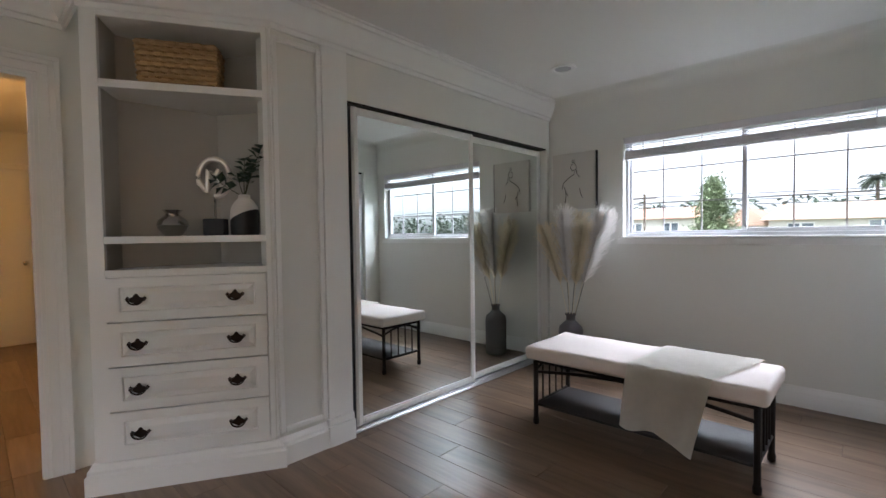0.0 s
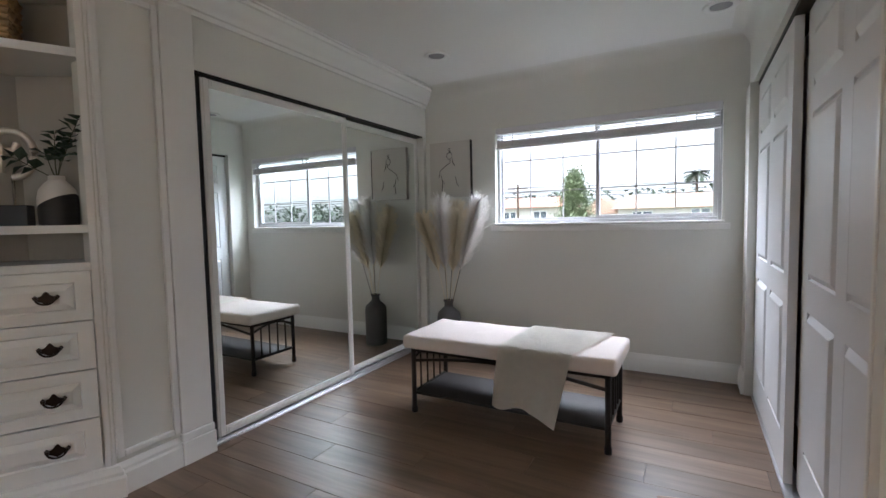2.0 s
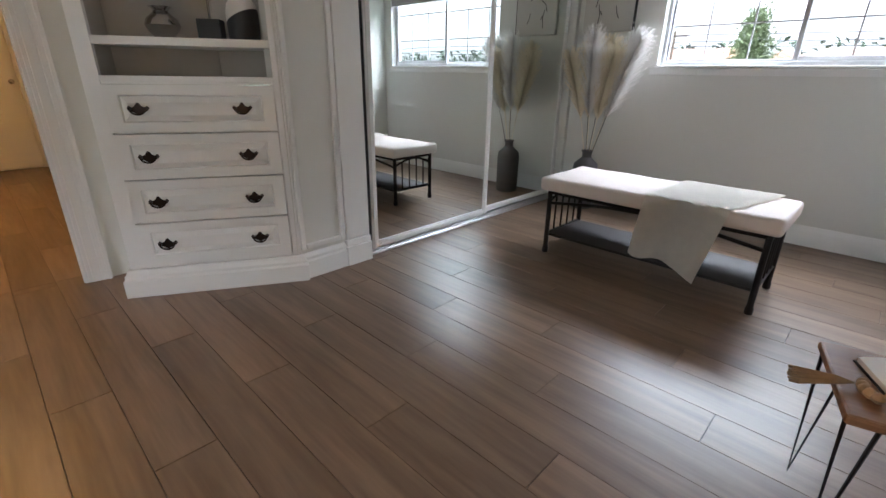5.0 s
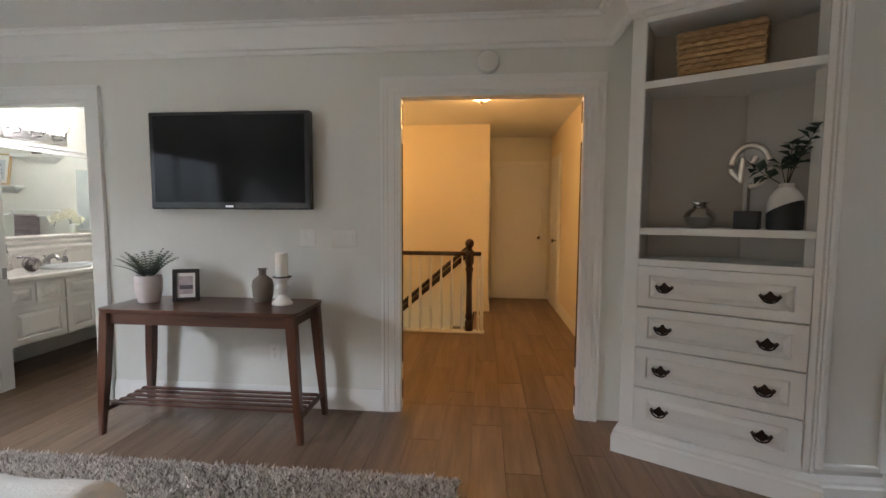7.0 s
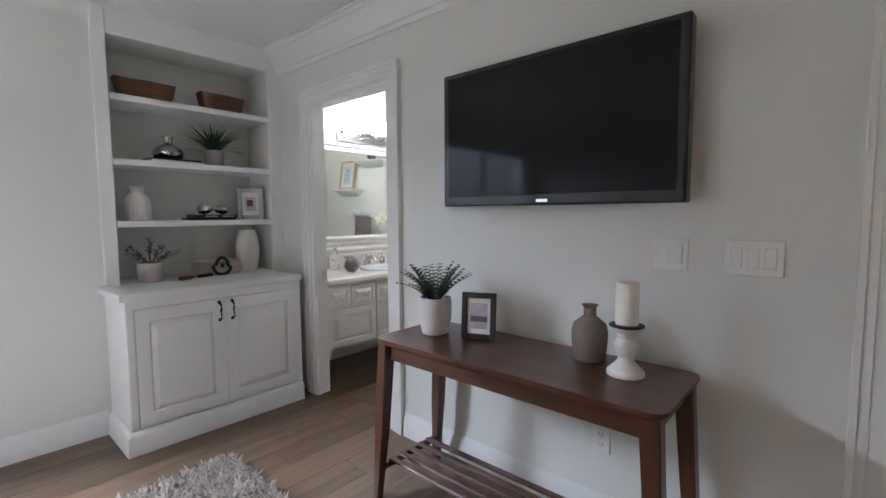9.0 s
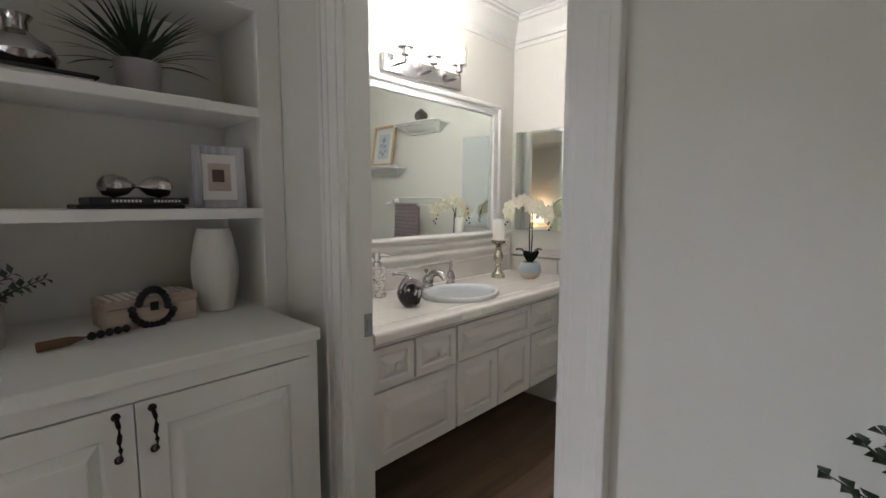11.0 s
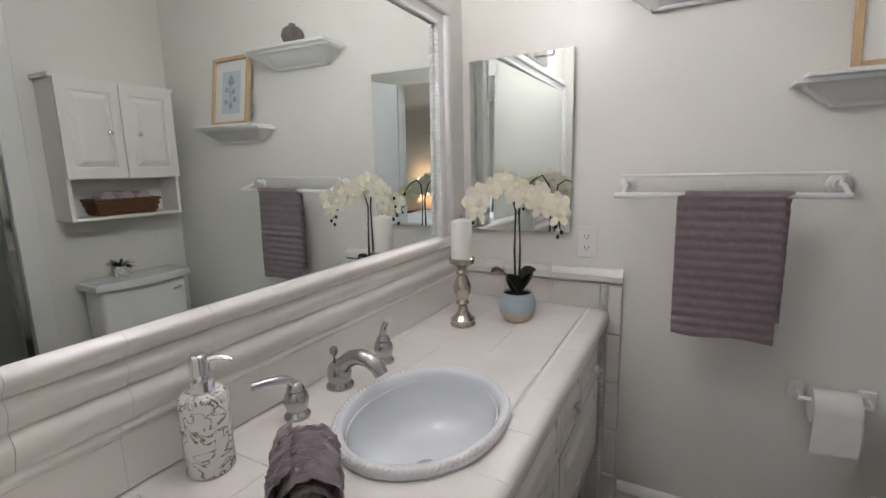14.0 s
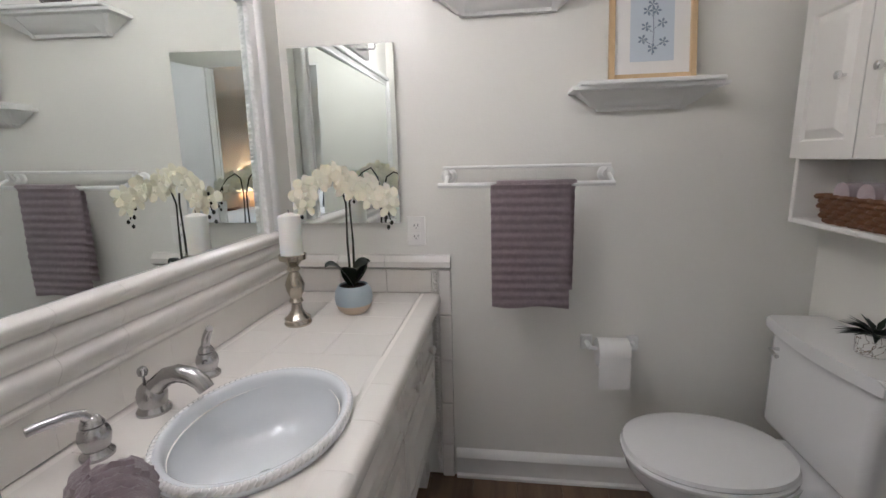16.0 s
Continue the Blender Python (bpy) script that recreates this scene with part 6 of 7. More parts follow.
part("quilt", bm, BEDM, bd, "white ribbed quilt", smooth=True)
part("headboard", B(1.02, 1.12, -0.86, 0.86, 0.0, 1.15, 0.03, 3), mat("grey_linen", (0.25, 0.24, 0.24), 0.95, vary=0.1, bump=0.5, bscale=300), bd)
STRIPE = bpy.data.materials.new("striped_cotton")
STRIPE.use_nodes = True
n, l_ = STRIPE.node_tree.nodes, STRIPE.node_tree.links
tc, wv, rp = n.new("ShaderNodeTexCoord"), n.new("ShaderNodeTexWave"), n.new("ShaderNodeValToRGB")
wv.inputs["Scale"].default_value = 3.2
l_.new(tc.outputs["Object"], wv.inputs["Vector"])
rp.color_ramp.interpolation = 'CONSTANT'
rp.color_ramp.elements[0].color, rp.color_ramp.elements[1].color = (0.03, 0.028, 0.03, 1), (0.72, 0.70, 0.66, 1)
rp.color_ramp.elements[1].position = 0.3
l_.new(wv.outputs["Fac"], rp.inputs[0])
l_.new(rp.outputs[0], n["Principled BSDF"].inputs["Base Color"])
n["Principled BSDF"].inputs["Roughness"].default_value = 0.95


def cushion(name, label, w, h, t, m, material):
    o = thing(name, label, "pillow", m)
    bm = bmesh.new()
    K = 14
    for s in (1, -1):
        g = [[bm.verts.new((w * (i / K - 0.5) * (1 - 0.06 * math.cos(math.pi * (j / K - 0.5))), s * t / 2 * (math.sin(math.pi * i / K) * math.sin(math.pi * j / K)) ** 0.4, h * (j / K - 0.5) * (1 - 0.06 * math.cos(math.pi * (i / K - 0.5))))) for i in range(K + 1)] for j in range(K + 1)]
        for j in range(K):
            for i in range(K):
                bm.faces.new((g[j][i], g[j][i + 1], g[j + 1][i + 1], g[j + 1][i]))
    bmesh.ops.remove_doubles(bm, verts=bm.verts, dist=0.0005)
    bmesh.ops.recalc_face_normals(bm, faces=bm.faces)
    part("cover", bm, material, o, smooth=True)


cushion("pillow", "white bed pillow against the headboard", 0.66, 0.42, 0.18, pose(0.78, -0.82, 0.75, 0, 0, 90) @ pose(0, 0, 0, 20), BEDM)
cushion("pillow", "white bed pillow against the headboard", 0.66, 0.42, 0.18, pose(0.78, -1.66, 0.75, 0, 0, 90) @ pose(0, 0, 0, 20), BEDM)
cushion("striped_pillow", "black and white striped pillow on the bed", 0.45, 0.42, 0.16, pose(0.60, -1.05, 0.76, 0, 0, 90) @ pose(0, 0, 0, 20), STRIPE)
o = thing("striped_throw", "white throw with black stripes at the foot of the bed", "blanket", pose(-1.03, -1.80, 0.032))
bm = bmesh.new()
rows_ = []
for j in range(25):
    r_ = []
    for i in range(17):
        u, v = i / 16, j / 24
        s_ = v * 0.75
        y = 0.16 - 0.42 * u
        x, z = (0.38 - s_, 0.597) if s_ < 0.40 else (-0.02 - 0.10 * math.sin(min(1, (s_ - 0.40) / 0.12) * 1.57), 0.597 - 0.04 * min(1, (s_ - 0.4) / 0.12) - max(0, s_ - 0.45))
        r_.append(bm.verts.new((x, y, z + 0.012 * abs(noise.noise(Vector((u * 4, v * 5, 1)))) + 0.004)))
    rows_.append(r_)
for a, b in zip(rows_, rows_[1:]):
    for i in range(16):
        bm.faces.new((a[i], a[i + 1], b[i + 1], b[i]))
bmesh.ops.solidify(bm, geom=bm.faces[:], thickness=0.008)
part("cloth", bm, STRIPE, o, smooth=True)
# bedside table and lamp
o = thing("bedside_table", "small walnut bedside table beside the bed", "table", pose(0.78, -0.05, 0))
part("top", B(-0.2, 0.2, -0.22, 0.22, 0.52, 0.545, 0.004), WALNUT, o)
part("drawer_box", B(-0.19, 0.19, -0.2, 0.2, 0.36, 0.519), WALNUT, o)
for sx in (-0.17, 0.17):
    for sy in (-0.18, 0.18):
        part("leg", lathe([(0.012, 0), (0.018, 0.36)], 10, pose(sx, sy, 0)), WALNUTZ, o)
o = thing("table_lamp", "white table lamp with a lit drum shade", "lamp", pose(0.80, -0.05, 0.545))
part("base", lathe([(0.06, 0), (0.07, 0.01), (0.09, 0.10), (0.07, 0.20), (0.02, 0.25), (0.012, 0.30)], 24), WHITEC, o, smooth=True)
part("shade", lathe([(0.15, 0.28), (0.12, 0.50), (0.117, 0.50), (0.147, 0.28)], 32), glow("lamp_shade", (1.0, 0.72, 0.42), 1.6), o, smooth=True)
lamp("bedside_bulb", 'POINT', pose(0.80, -0.05, 1.10), 3, (1.0, 0.68, 0.38), 0.06)

# shag rug
RX0, RX1, RY0, RY1 = -2.15, -0.4, -2.42, 0.475
rg = thing("shag_rug", "grey-beige shag rug half under the bed", "rug", pose(0, 0, 0))
part("backing", B(RX0, RX1, RY0, RY1, 0.0, 0.012), RUGM, rg)
TUFTS = [mat("tuft_" + c, col, 1.0, vary=0.25, scale=50) for c, col in (("pale", (0.80, 0.75, 0.69)), ("grey", (0.55, 0.50, 0.45)), ("brown", (0.30, 0.25, 0.21)))]
rngr = np.random.default_rng(7)
for ti, (tm, cnt) in enumerate(zip(TUFTS, (34000, 24000, 13000))):
    P = np.empty((cnt, 2))
    P[:, 0] = RX0 + (RX1 - RX0) * rngr.random(cnt) ** 1.7
    P[:, 1] = RY0 + (RY1 - RY0) * rngr.random(cnt)
    A = rngr.random(cnt) * 6.283
    Lh = 0.024 + 0.036 * rngr.random(cnt)
    T = rngr.normal(0, 0.017, (cnt, 2))
    base = np.column_stack([P, np.full(cnt, 0.010)])
    sd_ = np.column_stack([np.cos(A), np.sin(A), np.zeros(cnt)]) * 0.0075
    tip_ = base + np.column_stack([T, Lh])
    mid_ = base + np.column_stack([T * 0.3, Lh * 0.6])
    V = np.stack([base - sd_ * 0.7, base + sd_ * 0.7, mid_ + sd_, tip_, mid_ - sd_], 1).reshape(-1, 3)
    me = bpy.data.meshes.new("pile")
    ix = np.arange(cnt) * 5
    F = np.stack([ix, ix + 1, ix + 2, ix + 3, ix + 4], 1)
    me.from_pydata(V.tolist(), [], F.tolist())
    me.materials.append(tm)
    ob = new("pile", me)
    ob.parent = rg
    ob["kind"] = "stuff"

# small hairpin table with an open book and beads
HT = pose(0.17, 2.28, 0, 0, 0, 14)
o = thing("hairpin_table", "small wooden tray table on black hairpin legs", "table", HT)
part("tabletop", B(-0.15, 0.24, -0.17, 0.17, 0.41, 0.435, 0.008, 2), wood("mid_wood", (0.16, 0.07, 0.03), (0.30, 0.15, 0.07), 0.45, 'X'), o)
for sx in (-0.11, 0.20):
    for sy in (-0.14, 0.14):
        part("leg", tube([(sx - 0.03, sy, 0.41), (sx + (0.01 if sx > 0 else -0.01), sy * 1.05, 0.006), (sx + 0.03, sy, 0.41)], 0.005, 6), BLACKM, o)
bk_ = thing("open_book", "open book with pale pages on the small table", "book", HT @ pose(0.06, 0.02, 0.435, 0, 0, 12))
for s in (-1, 1):
    bm = bmesh.new()
    top, low = [], []
    for i in range(9):
        u = i / 8
        z = 0.008 + 0.018 * math.sin(u * 2.3 + 0.4)
        top.append([bm.verts.new((s * u * 0.13, y, z)) for y in (-0.095, 0.095)])
        low.append([bm.verts.new((s * u * 0.13, y, 0.003)) for y in (-0.095, 0.095)])
    for i in range(8):
        bm.faces.new((top[i][0], top[i + 1][0], top[i + 1][1], top[i][1]))
        bm.faces.new((top[i][0], low[i][0], low[i + 1][0], top[i + 1][0]))
        bm.faces.new((top[i][1], low[i][1], low[i + 1][1], top[i + 1][1]))
    bm.faces.new((top[8][0], low[8][0], low[8][1], top[8][1]))
    part("page", bm, PAPER, bk_)
part("cover", B(-0.135, 0.135, -0.10, 0.10, 0.0, 0.003), INK, bk_)
o = thing("bead_garland", "wooden bead garland with a jute tassel", "beads", HT @ pose(0, 0, -0.05))
BEADW = wood("bead_wood", (0.34, 0.20, 0.10), (0.52, 0.35, 0.19), 0.5, 'Z', grain=3, per_piece=0.2)
for k in range(26):
    a = k / 25 * 4.6 + 2.9
    part("bead", lathe([(0.003, -0.013), (0.010, -0.008), (0.0135, 0), (0.010, 0.008), (0.003, 0.013)], 10, pose(0.05 + 0.155 * math.cos(a), -0.055 + 0.075 * math.sin(a), 0.515 if abs(math.cos(a)) < 0.8 else 0.499)), BEADW, o, smooth=True)
bm = bmesh.new()
for k in range(60):
    a = random.uniform(0, 6.283)
    tube([(-0.12, -0.05, 0.50), (-0.16 + 0.004 * math.cos(a), -0.06 + 0.012 * math.sin(a), 0.50 + 0.010 * math.cos(a)), (-0.235 + random.uniform(-0.01, 0.01), -0.075 + 0.03 * math.sin(a), 0.496 + 0.012 * math.cos(a))], 0.0022, 4, bm)
part("tassel", bm, mat("jute", (0.30, 0.19, 0.10), 0.9, vary=0.25, scale=60), o)

# ---------------------------------------------------------------- on the console table
o = thing("fern_pot", "speckled white pot with a green fern", "plant", pose(-2.69, -1.455, 0.745))
part("pot", lathe([(0.052, 0), (0.06, 0.005), (0.073, 0.07), (0.075, 0.14), (0.070, 0.165), (0.064, 0.165), (0.062, 0.15)], 28), PINKC, o, smooth=True)
part("soil", lathe([(0.060, 0.13), (0.062, 0.148), (0.02, 0.152)], 18), SOIL, o)
sb, lb = bmesh.new(), bmesh.new()
for k in range(30):
    a = k * 2.4
    out = random.uniform(0.25, 1.0)
    p, d = Vector((0.02 * math.cos(a), 0.02 * math.sin(a), 0.15)), Vector((out * math.cos(a), out * math.sin(a), random.uniform(0.9, 1.9))).normalized()
    pts = [p.copy()]
    for i in range(9):
        d = (d + Vector((0.02 * math.cos(a), 0.02 * math.sin(a), -0.065))).normalized()
        p = p + d * 0.020
        pts.append(p.copy())
        sdv = d.cross(Vector((0, 0, 1))).normalized()
        for s in (1, -1):
            leaves(lb, p, sdv * s + d * 0.7, 0.044 * (1 - i / 13), 0.014)
    tube(pts, 0.0016, 4, sb, 0.0008)
part("stem", sb, STEMM, o)
part("leaf", lb, LEAF, o)


def photo_frame(name, label, w, h, m, frame_mat, mount, fw=0.024):
    o = thing(name, label, "photo frame", m)
    bm = bmesh.new()
    for a in ((-w / 2, -w / 2 + fw, 0, h), (w / 2 - fw, w / 2, 0, h), (-w / 2 + fw, w / 2 - fw, 0, fw), (-w / 2 + fw, w / 2 - fw, h - fw, h)):
        box(bm, a[0], a[1], -0.016, 0.0, a[2], a[3], 0.003)
    part("frame", bm, frame_mat, o)
    part("mount", B(-w / 2 + fw, w / 2 - fw, -0.006, -0.002, fw, h - fw), PAPER, o)
    part("photo", B(-mount[0] / 2, mount[0] / 2, -0.0075, -0.0065, h / 2 - mount[1] / 2, h / 2 + mount[1] / 2), mount[2], o)
    part("stay", B(-0.03, 0.03, 0.0, 0.003, 0.01, h * 0.7), INK, o).matrix_basis = pose(0, 0.001, 0.0, -10)
    return o


o = photo_frame("photo_frame", "black photo frame standing on the console", 0.15, 0.20, pose(-2.735, -1.245, 0.745, -6, 0, 112), mat("black_lacquer", (0.012, 0.012, 0.014), 0.3), (0.075, 0.11, mat("dusk_photo", (0.50, 0.42, 0.44), 0.5, vary=0.5, scale=25)))
part("photo_band", B(-0.0375, 0.0375, -0.0085, -0.0078, 0.075, 0.10), mat("photo_shadow", (0.12, 0.10, 0.12), 0.5, vary=0.4, scale=60), o)
o = thing("taupe_vase", "taupe stoneware bottle vase on the console", "vase", pose(-2.785, -0.775, 0.745))
part("body", lathe([(0.045, 0), (0.052, 0.004), (0.060, 0.04), (0.065, 0.10), (0.058, 0.135), (0.035, 0.155), (0.022, 0.165), (0.022, 0.195), (0.030, 0.205), (0.026, 0.206), (0.018, 0.19)], 32), TAUPEC, o, smooth=True)
o = thing("white_candlestick", "white turned candlestick on the console", "candle holder", pose(-2.72, -0.62, 0.745))
part("stand", lathe([(0.060, 0), (0.060, 0.012), (0.046, 0.026), (0.028, 0.045), (0.024, 0.06), (0.038, 0.085), (0.040, 0.105), (0.028, 0.125), (0.030, 0.14), (0.045, 0.15), (0.050, 0.16), (0.020, 0.161)], 28), mat("chalky_white", (0.74, 0.72, 0.68), 0.8, vary=0.12, scale=30, bump=0.4), o, smooth=True)
part("iron_band", lathe([(0.050, 0.1615), (0.056, 0.164), (0.056, 0.168), (0.05, 0.170)], 28), BLACKM, o)
o = thing("pillar_candle", "white pillar candle on the white candlestick", "candle", pose(-2.72, -0.62, 0.9155))
part("wax", lathe([(0.036, 0), (0.037, 0.004), (0.037, 0.135), (0.034, 0.14), (0.01, 0.136)], 24), WAX, o, smooth=True)
# switch plates
for y, w, n_ in ((-0.555, 0.115, 2), (-0.31, 0.165, 3)):
    o = thing("switch_plate", "white rocker switch plate on the wall", "light switch", pose(TVX, y, 1.135, 0, 0, 90), "switch plates")
    part("plate", B(-w / 2, w / 2, -0.006, 0, -0.058, 0.058, 0.003), PLATE, o)
    for k in range(n_):
        x = (k - (n_ - 1) / 2) * 0.046
        part("rocker", B(x - 0.0165, x + 0.0165, -0.0095, -0.0062, -0.033, 0.033, 0.002), PLATE, o)

# ---------------------------------------------------------------- on the bookcase
def dough_bowl(w, m):
    o = thing("wooden_trough", "brown carved wooden trough on the top shelf", "bowl", m, "wooden troughs")
    rings_ = []
    for k, z in ((0.80, 0.0), (0.92, 0.04), (1.0, 0.085), (1.03, 0.098), (0.97, 0.098), (0.90, 0.05), (0.78, 0.012)):
        r_ = []
        for i in range(40):
            a = 2 * math.pi * i / 40
            c, s = math.cos(a), math.sin(a)
            q = (abs(c) ** 4 + abs(s) ** 4) ** -0.25
            r_.append((w / 2 * k * c * q, 0.075 * k * s * q, z * 1.2 + 0.010 * (c * c) * (k > 0.95) + 0.003 * math.sin(a * 5)))
        rings_.append(r_)
    part("body", loft(rings_), wood("trough_wood", (0.075, 0.028, 0.014), (0.20, 0.090, 0.045), 0.6, 'X', grain=2), o, smooth=True)


dough_bowl(0.33, pose(-2.14, -3.40, 1.982))
dough_bowl(0.30, pose(-2.60, -3.40, 1.982, 0, 0, 6))
o = thing("book_stack", "two dark closed books lying on the shelf", "books", pose(-2.25, -3.36, 1.612, 0, 0, 4))
part("book", B(-0.14, 0.14, -0.09, 0.09, 0.0, 0.014, 0.002), PAPER, o, "pale closed book")
part("book", B(-0.15, 0.13, -0.09, 0.10, 0.0145, 0.024, 0.002), INK, o, "thin black book")
o = thing("silver_bud_vase", "squat silver glass vase on the books", "vase", pose(-2.24, -3.36, 1.636))
part("body", lathe([(q * 1.25, z * 1.25) for q, z in ((0.05, 0), (0.066, 0.012), (0.072, 0.032), (0.062, 0.055), (0.032, 0.075), (0.022, 0.085), (0.022, 0.105), (0.032, 0.118), (0.028, 0.118), (0.018, 0.10))], 32), SILVC, o, smooth=True)


def grass_pot(name, label, m, pot_mat, w, h, n_, L, leaf_mat):
    o = thing(name, label, "plant", m)
    part("pot", lathe([(w * 0.85, 0), (w * 0.88, 0.003), (w, h), (w * 0.92, h), (w * 0.9, h * 0.85)], 28), pot_mat, o, smooth=True)
    part("soil", lathe([(w * 0.88, h * 0.8), (w * 0.9, h * 0.88), (0.01, h * 0.9)], 16), SOIL, o)
    bm = bmesh.new()
    for k in range(n_):
        a, up = random.uniform(0, 6.283), random.uniform(0.25, 1.6)
        d = Vector((math.cos(a), math.sin(a), up)).normalized()
        p = Vector((0.01 * math.cos(a), 0.01 * math.sin(a), h * 0.85))
        sdv = d.cross(Vector((0, 0, 1))).normalized()
        prev = None
        for i in range(6):
            wd = 0.010 * (1 - i / 5.2)
            v = (bm.verts.new(p - sdv * wd), bm.verts.new(p + sdv * wd))
            if prev:
                bm.faces.new((prev[0], prev[1], v[1], v[0]))
            prev = v
            p = p + d * L / 5
            d = (d + Vector((0, 0, -0.14))).normalized()
    part("leaf", bm, leaf_mat, o)


grass_pot("grass_plant", "spiky green plant in a grey cement pot", pose(-2.53, -3.38, 1.612), mat("cement", (0.33, 0.31, 0.31), 0.8, vary=0.1, scale=20, bump=0.3), 0.068, 0.11, 95, 0.25, LEAF)
o = thing("ribbed_jug", "white ribbed ceramic jug on the shelf", "vase", pose(-2.06, -3.38, 1.248))
bm = lathe([(0.064, 0), (0.068, 0.004), (0.068, 0.10), (0.060, 0.14), (0.042, 0.165), (0.036, 0.175), (0.036, 0.20), (0.042, 0.21), (0.038, 0.21), (0.030, 0.18)], 56)
for v in bm.verts:
    if 0.003 < v.co.z < 0.15:
        k = 1 + 0.022 * math.sin(math.atan2(v.co.y, v.co.x) * 20)
        v.co.x, v.co.y = v.co.x * k, v.co.y * k
part("body", bm, WHITEC, o, smooth=True)
o = thing("book_stack", "pale and black books under the glass hourglass", "books", pose(-2.50, -3.37, 1.248))
part("book", B(-0.115, 0.17, -0.09, 0.10, 0.0, 0.014, 0.002), INK, o, "black paperback")
bkk = part("book", B(-0.125, 0.14, -0.085, 0.105, 0.0145, 0.036, 0.002), BLACKC, o, "black paperback with pale lettering")
bm = bmesh.new()
for x0, x1 in ((-0.10, -0.02), (0.01, 0.09)):
    for k in range(int((x1 - x0) / 0.010)):
        box(bm, x0 + k * 0.010, x0 + k * 0.010 + 0.007, 0.1052, 0.1058, 0.021, 0.029)
part("lettering", bm, PAPER, bkk)
o = thing("glass_hourglass", "clear glass hourglass lying on the books", "hourglass", pose(-2.50, -3.36, 1.284 + 0.037, 0, 90, 6))
hg = part("bulb", lathe([(0.012, -0.105), (0.030, -0.092), (0.037, -0.065), (0.028, -0.03), (0.006, -0.004), (0.006, 0.004), (0.028, 0.03), (0.037, 0.065), (0.030, 0.092), (0.012, 0.105)], 28), SILVC, o, smooth=True)
WASHW = wood("whitewashed_wood", (0.28, 0.30, 0.36), (0.66, 0.66, 0.68), 0.6, 'Z', grain=1.6)
PINKP = mat("sand_photo", (0.58, 0.50, 0.44), 0.6, vary=0.08, scale=20)
o = photo_frame("photo_frame", "blue-grey washed wood photo frame on the shelf", 0.175, 0.225, pose(-2.755, -3.34, 1.248, -5, 0, 168), WASHW, (0.075, 0.10, PINKP), 0.03)
bm = B(-0.024, 0.016, -0.009, -0.0078, 0.095, 0.14)
part("photo_window", bm, mat("brown_photo", (0.13, 0.08, 0.07), 0.6, vary=0.3, scale=60), o)
o = thing("eucalyptus_pot", "grey-green eucalyptus in a beige ceramic pot", "plant", pose(-2.09, -3.30, 0.873))
part("pot", lathe([(0.062, 0), (0.068, 0.004), (0.073, 0.115), (0.068, 0.118), (0.064, 0.10)], 28), mat("beige_ceramic", (0.50, 0.46, 0.43), 0.6, vary=0.1, scale=30), o, smooth=True)
part("soil", lathe([(0.06, 0.09), (0.063, 0.104), (0.01, 0.106)], 16), SOIL, o)
s, l = sprig((0, 0, 0.10), [((math.cos(a) * q, math.sin(a) * q * 0.6, 0.9), L_) for a, q, L_ in ((0.2, 1.2, 0.17), (1.1, 0.6, 0.18), (2.0, 0.7, 0.15), (2.9, 1.3, 0.18), (3.8, 0.9, 0.15), (4.7, 0.6, 0.16), (5.5, 1.0, 0.17), (0.7, 1.5, 0.13), (3.3, 1.7, 0.14), (1.6, 0.3, 0.17))], 0.030, 0.019, 0.018)
part("stem", s, STEMM, o)
part("leaf", l, mat("blue_eucalyptus", (0.085, 0.125, 0.12), 0.6, vary=0.4, scale=20), o)
o = thing("carved_box", "pale carved wooden box on the counter", "box", pose(-2.50, -3.34, 0.873, 0, 0, 4))
WHW = wood("bleached_wood", (0.34, 0.25, 0.18), (0.58, 0.48, 0.40), 0.6, 'X', grain=1.5)
part("body", B(-0.13, 0.13, -0.075, 0.075, 0, 0.066, 0.003), WHW, o)
part("lid", B(-0.132, 0.132, -0.077, 0.077, 0.068, 0.094, 0.004), WHW, o)
bm = bmesh.new()
for i in range(11):
    for j in range(6):
        lathe([(0.009, 0.0), (0.006, 0.003), (0.001, 0.004)], 6, pose(-0.115 + i * 0.023, -0.06 + j * 0.024, 0.094), bm)
part("carving", bm, WHITEC, o)
part("clasp", B(-0.012, 0.012, 0.077, 0.083, 0.05, 0.078, 0.002), BLACKM, o)
o = thing("black_bead_loop", "black wooden bead loop with a brown tassel hung on the box", "beads", pose(-2.45, -3.25, 0.873))
loop = [(-0.05 + 0.058 * math.cos(a) * (0.7 if math.sin(a) > 0 else 1), 0.0, 0.062 + 0.058 * math.sin(a)) for a in [i * 2 * math.pi / 22 for i in range(22)]] + [(0.03 + k * 0.022, 0.02 + 0.006 * k, 0.013) for k in range(5)]
for p in loop:
    part("bead", lathe([(0.003, -0.012), (0.009, -0.008), (0.0125, 0), (0.009, 0.008), (0.003, 0.012)], 9, Matrix.Translation(p)), BLACKC, o, smooth=True)
bm = bmesh.new()
for k in range(50):
    a = random.uniform(0, 6.283)
    tube([(0.13, 0.05, 0.014), (0.17, 0.06 + 0.012 * math.sin(a), 0.014 + 0.010 * math.cos(a)), (0.24, 0.075 + 0.02 * math.sin(a), 0.014 + 0.011 * math.cos(a))], 0.002, 4, bm)
part("tassel", bm, mat("brown_tassel", (0.17, 0.095, 0.05), 0.9, vary=0.25, scale=60), o)
o = thing("dimpled_vase", "tall white dimpled ceramic vase on the counter", "vase", pose(-2.735, -3.37, 0.873))
bm = lathe([(0.048 + 0.032 * math.sin(math.pi * (0.1 + 0.82 * k / 30)), 0.30 * k / 30) for k in range(31)] + [(0.03, 0.30), (0.03, 0.25)], 44)
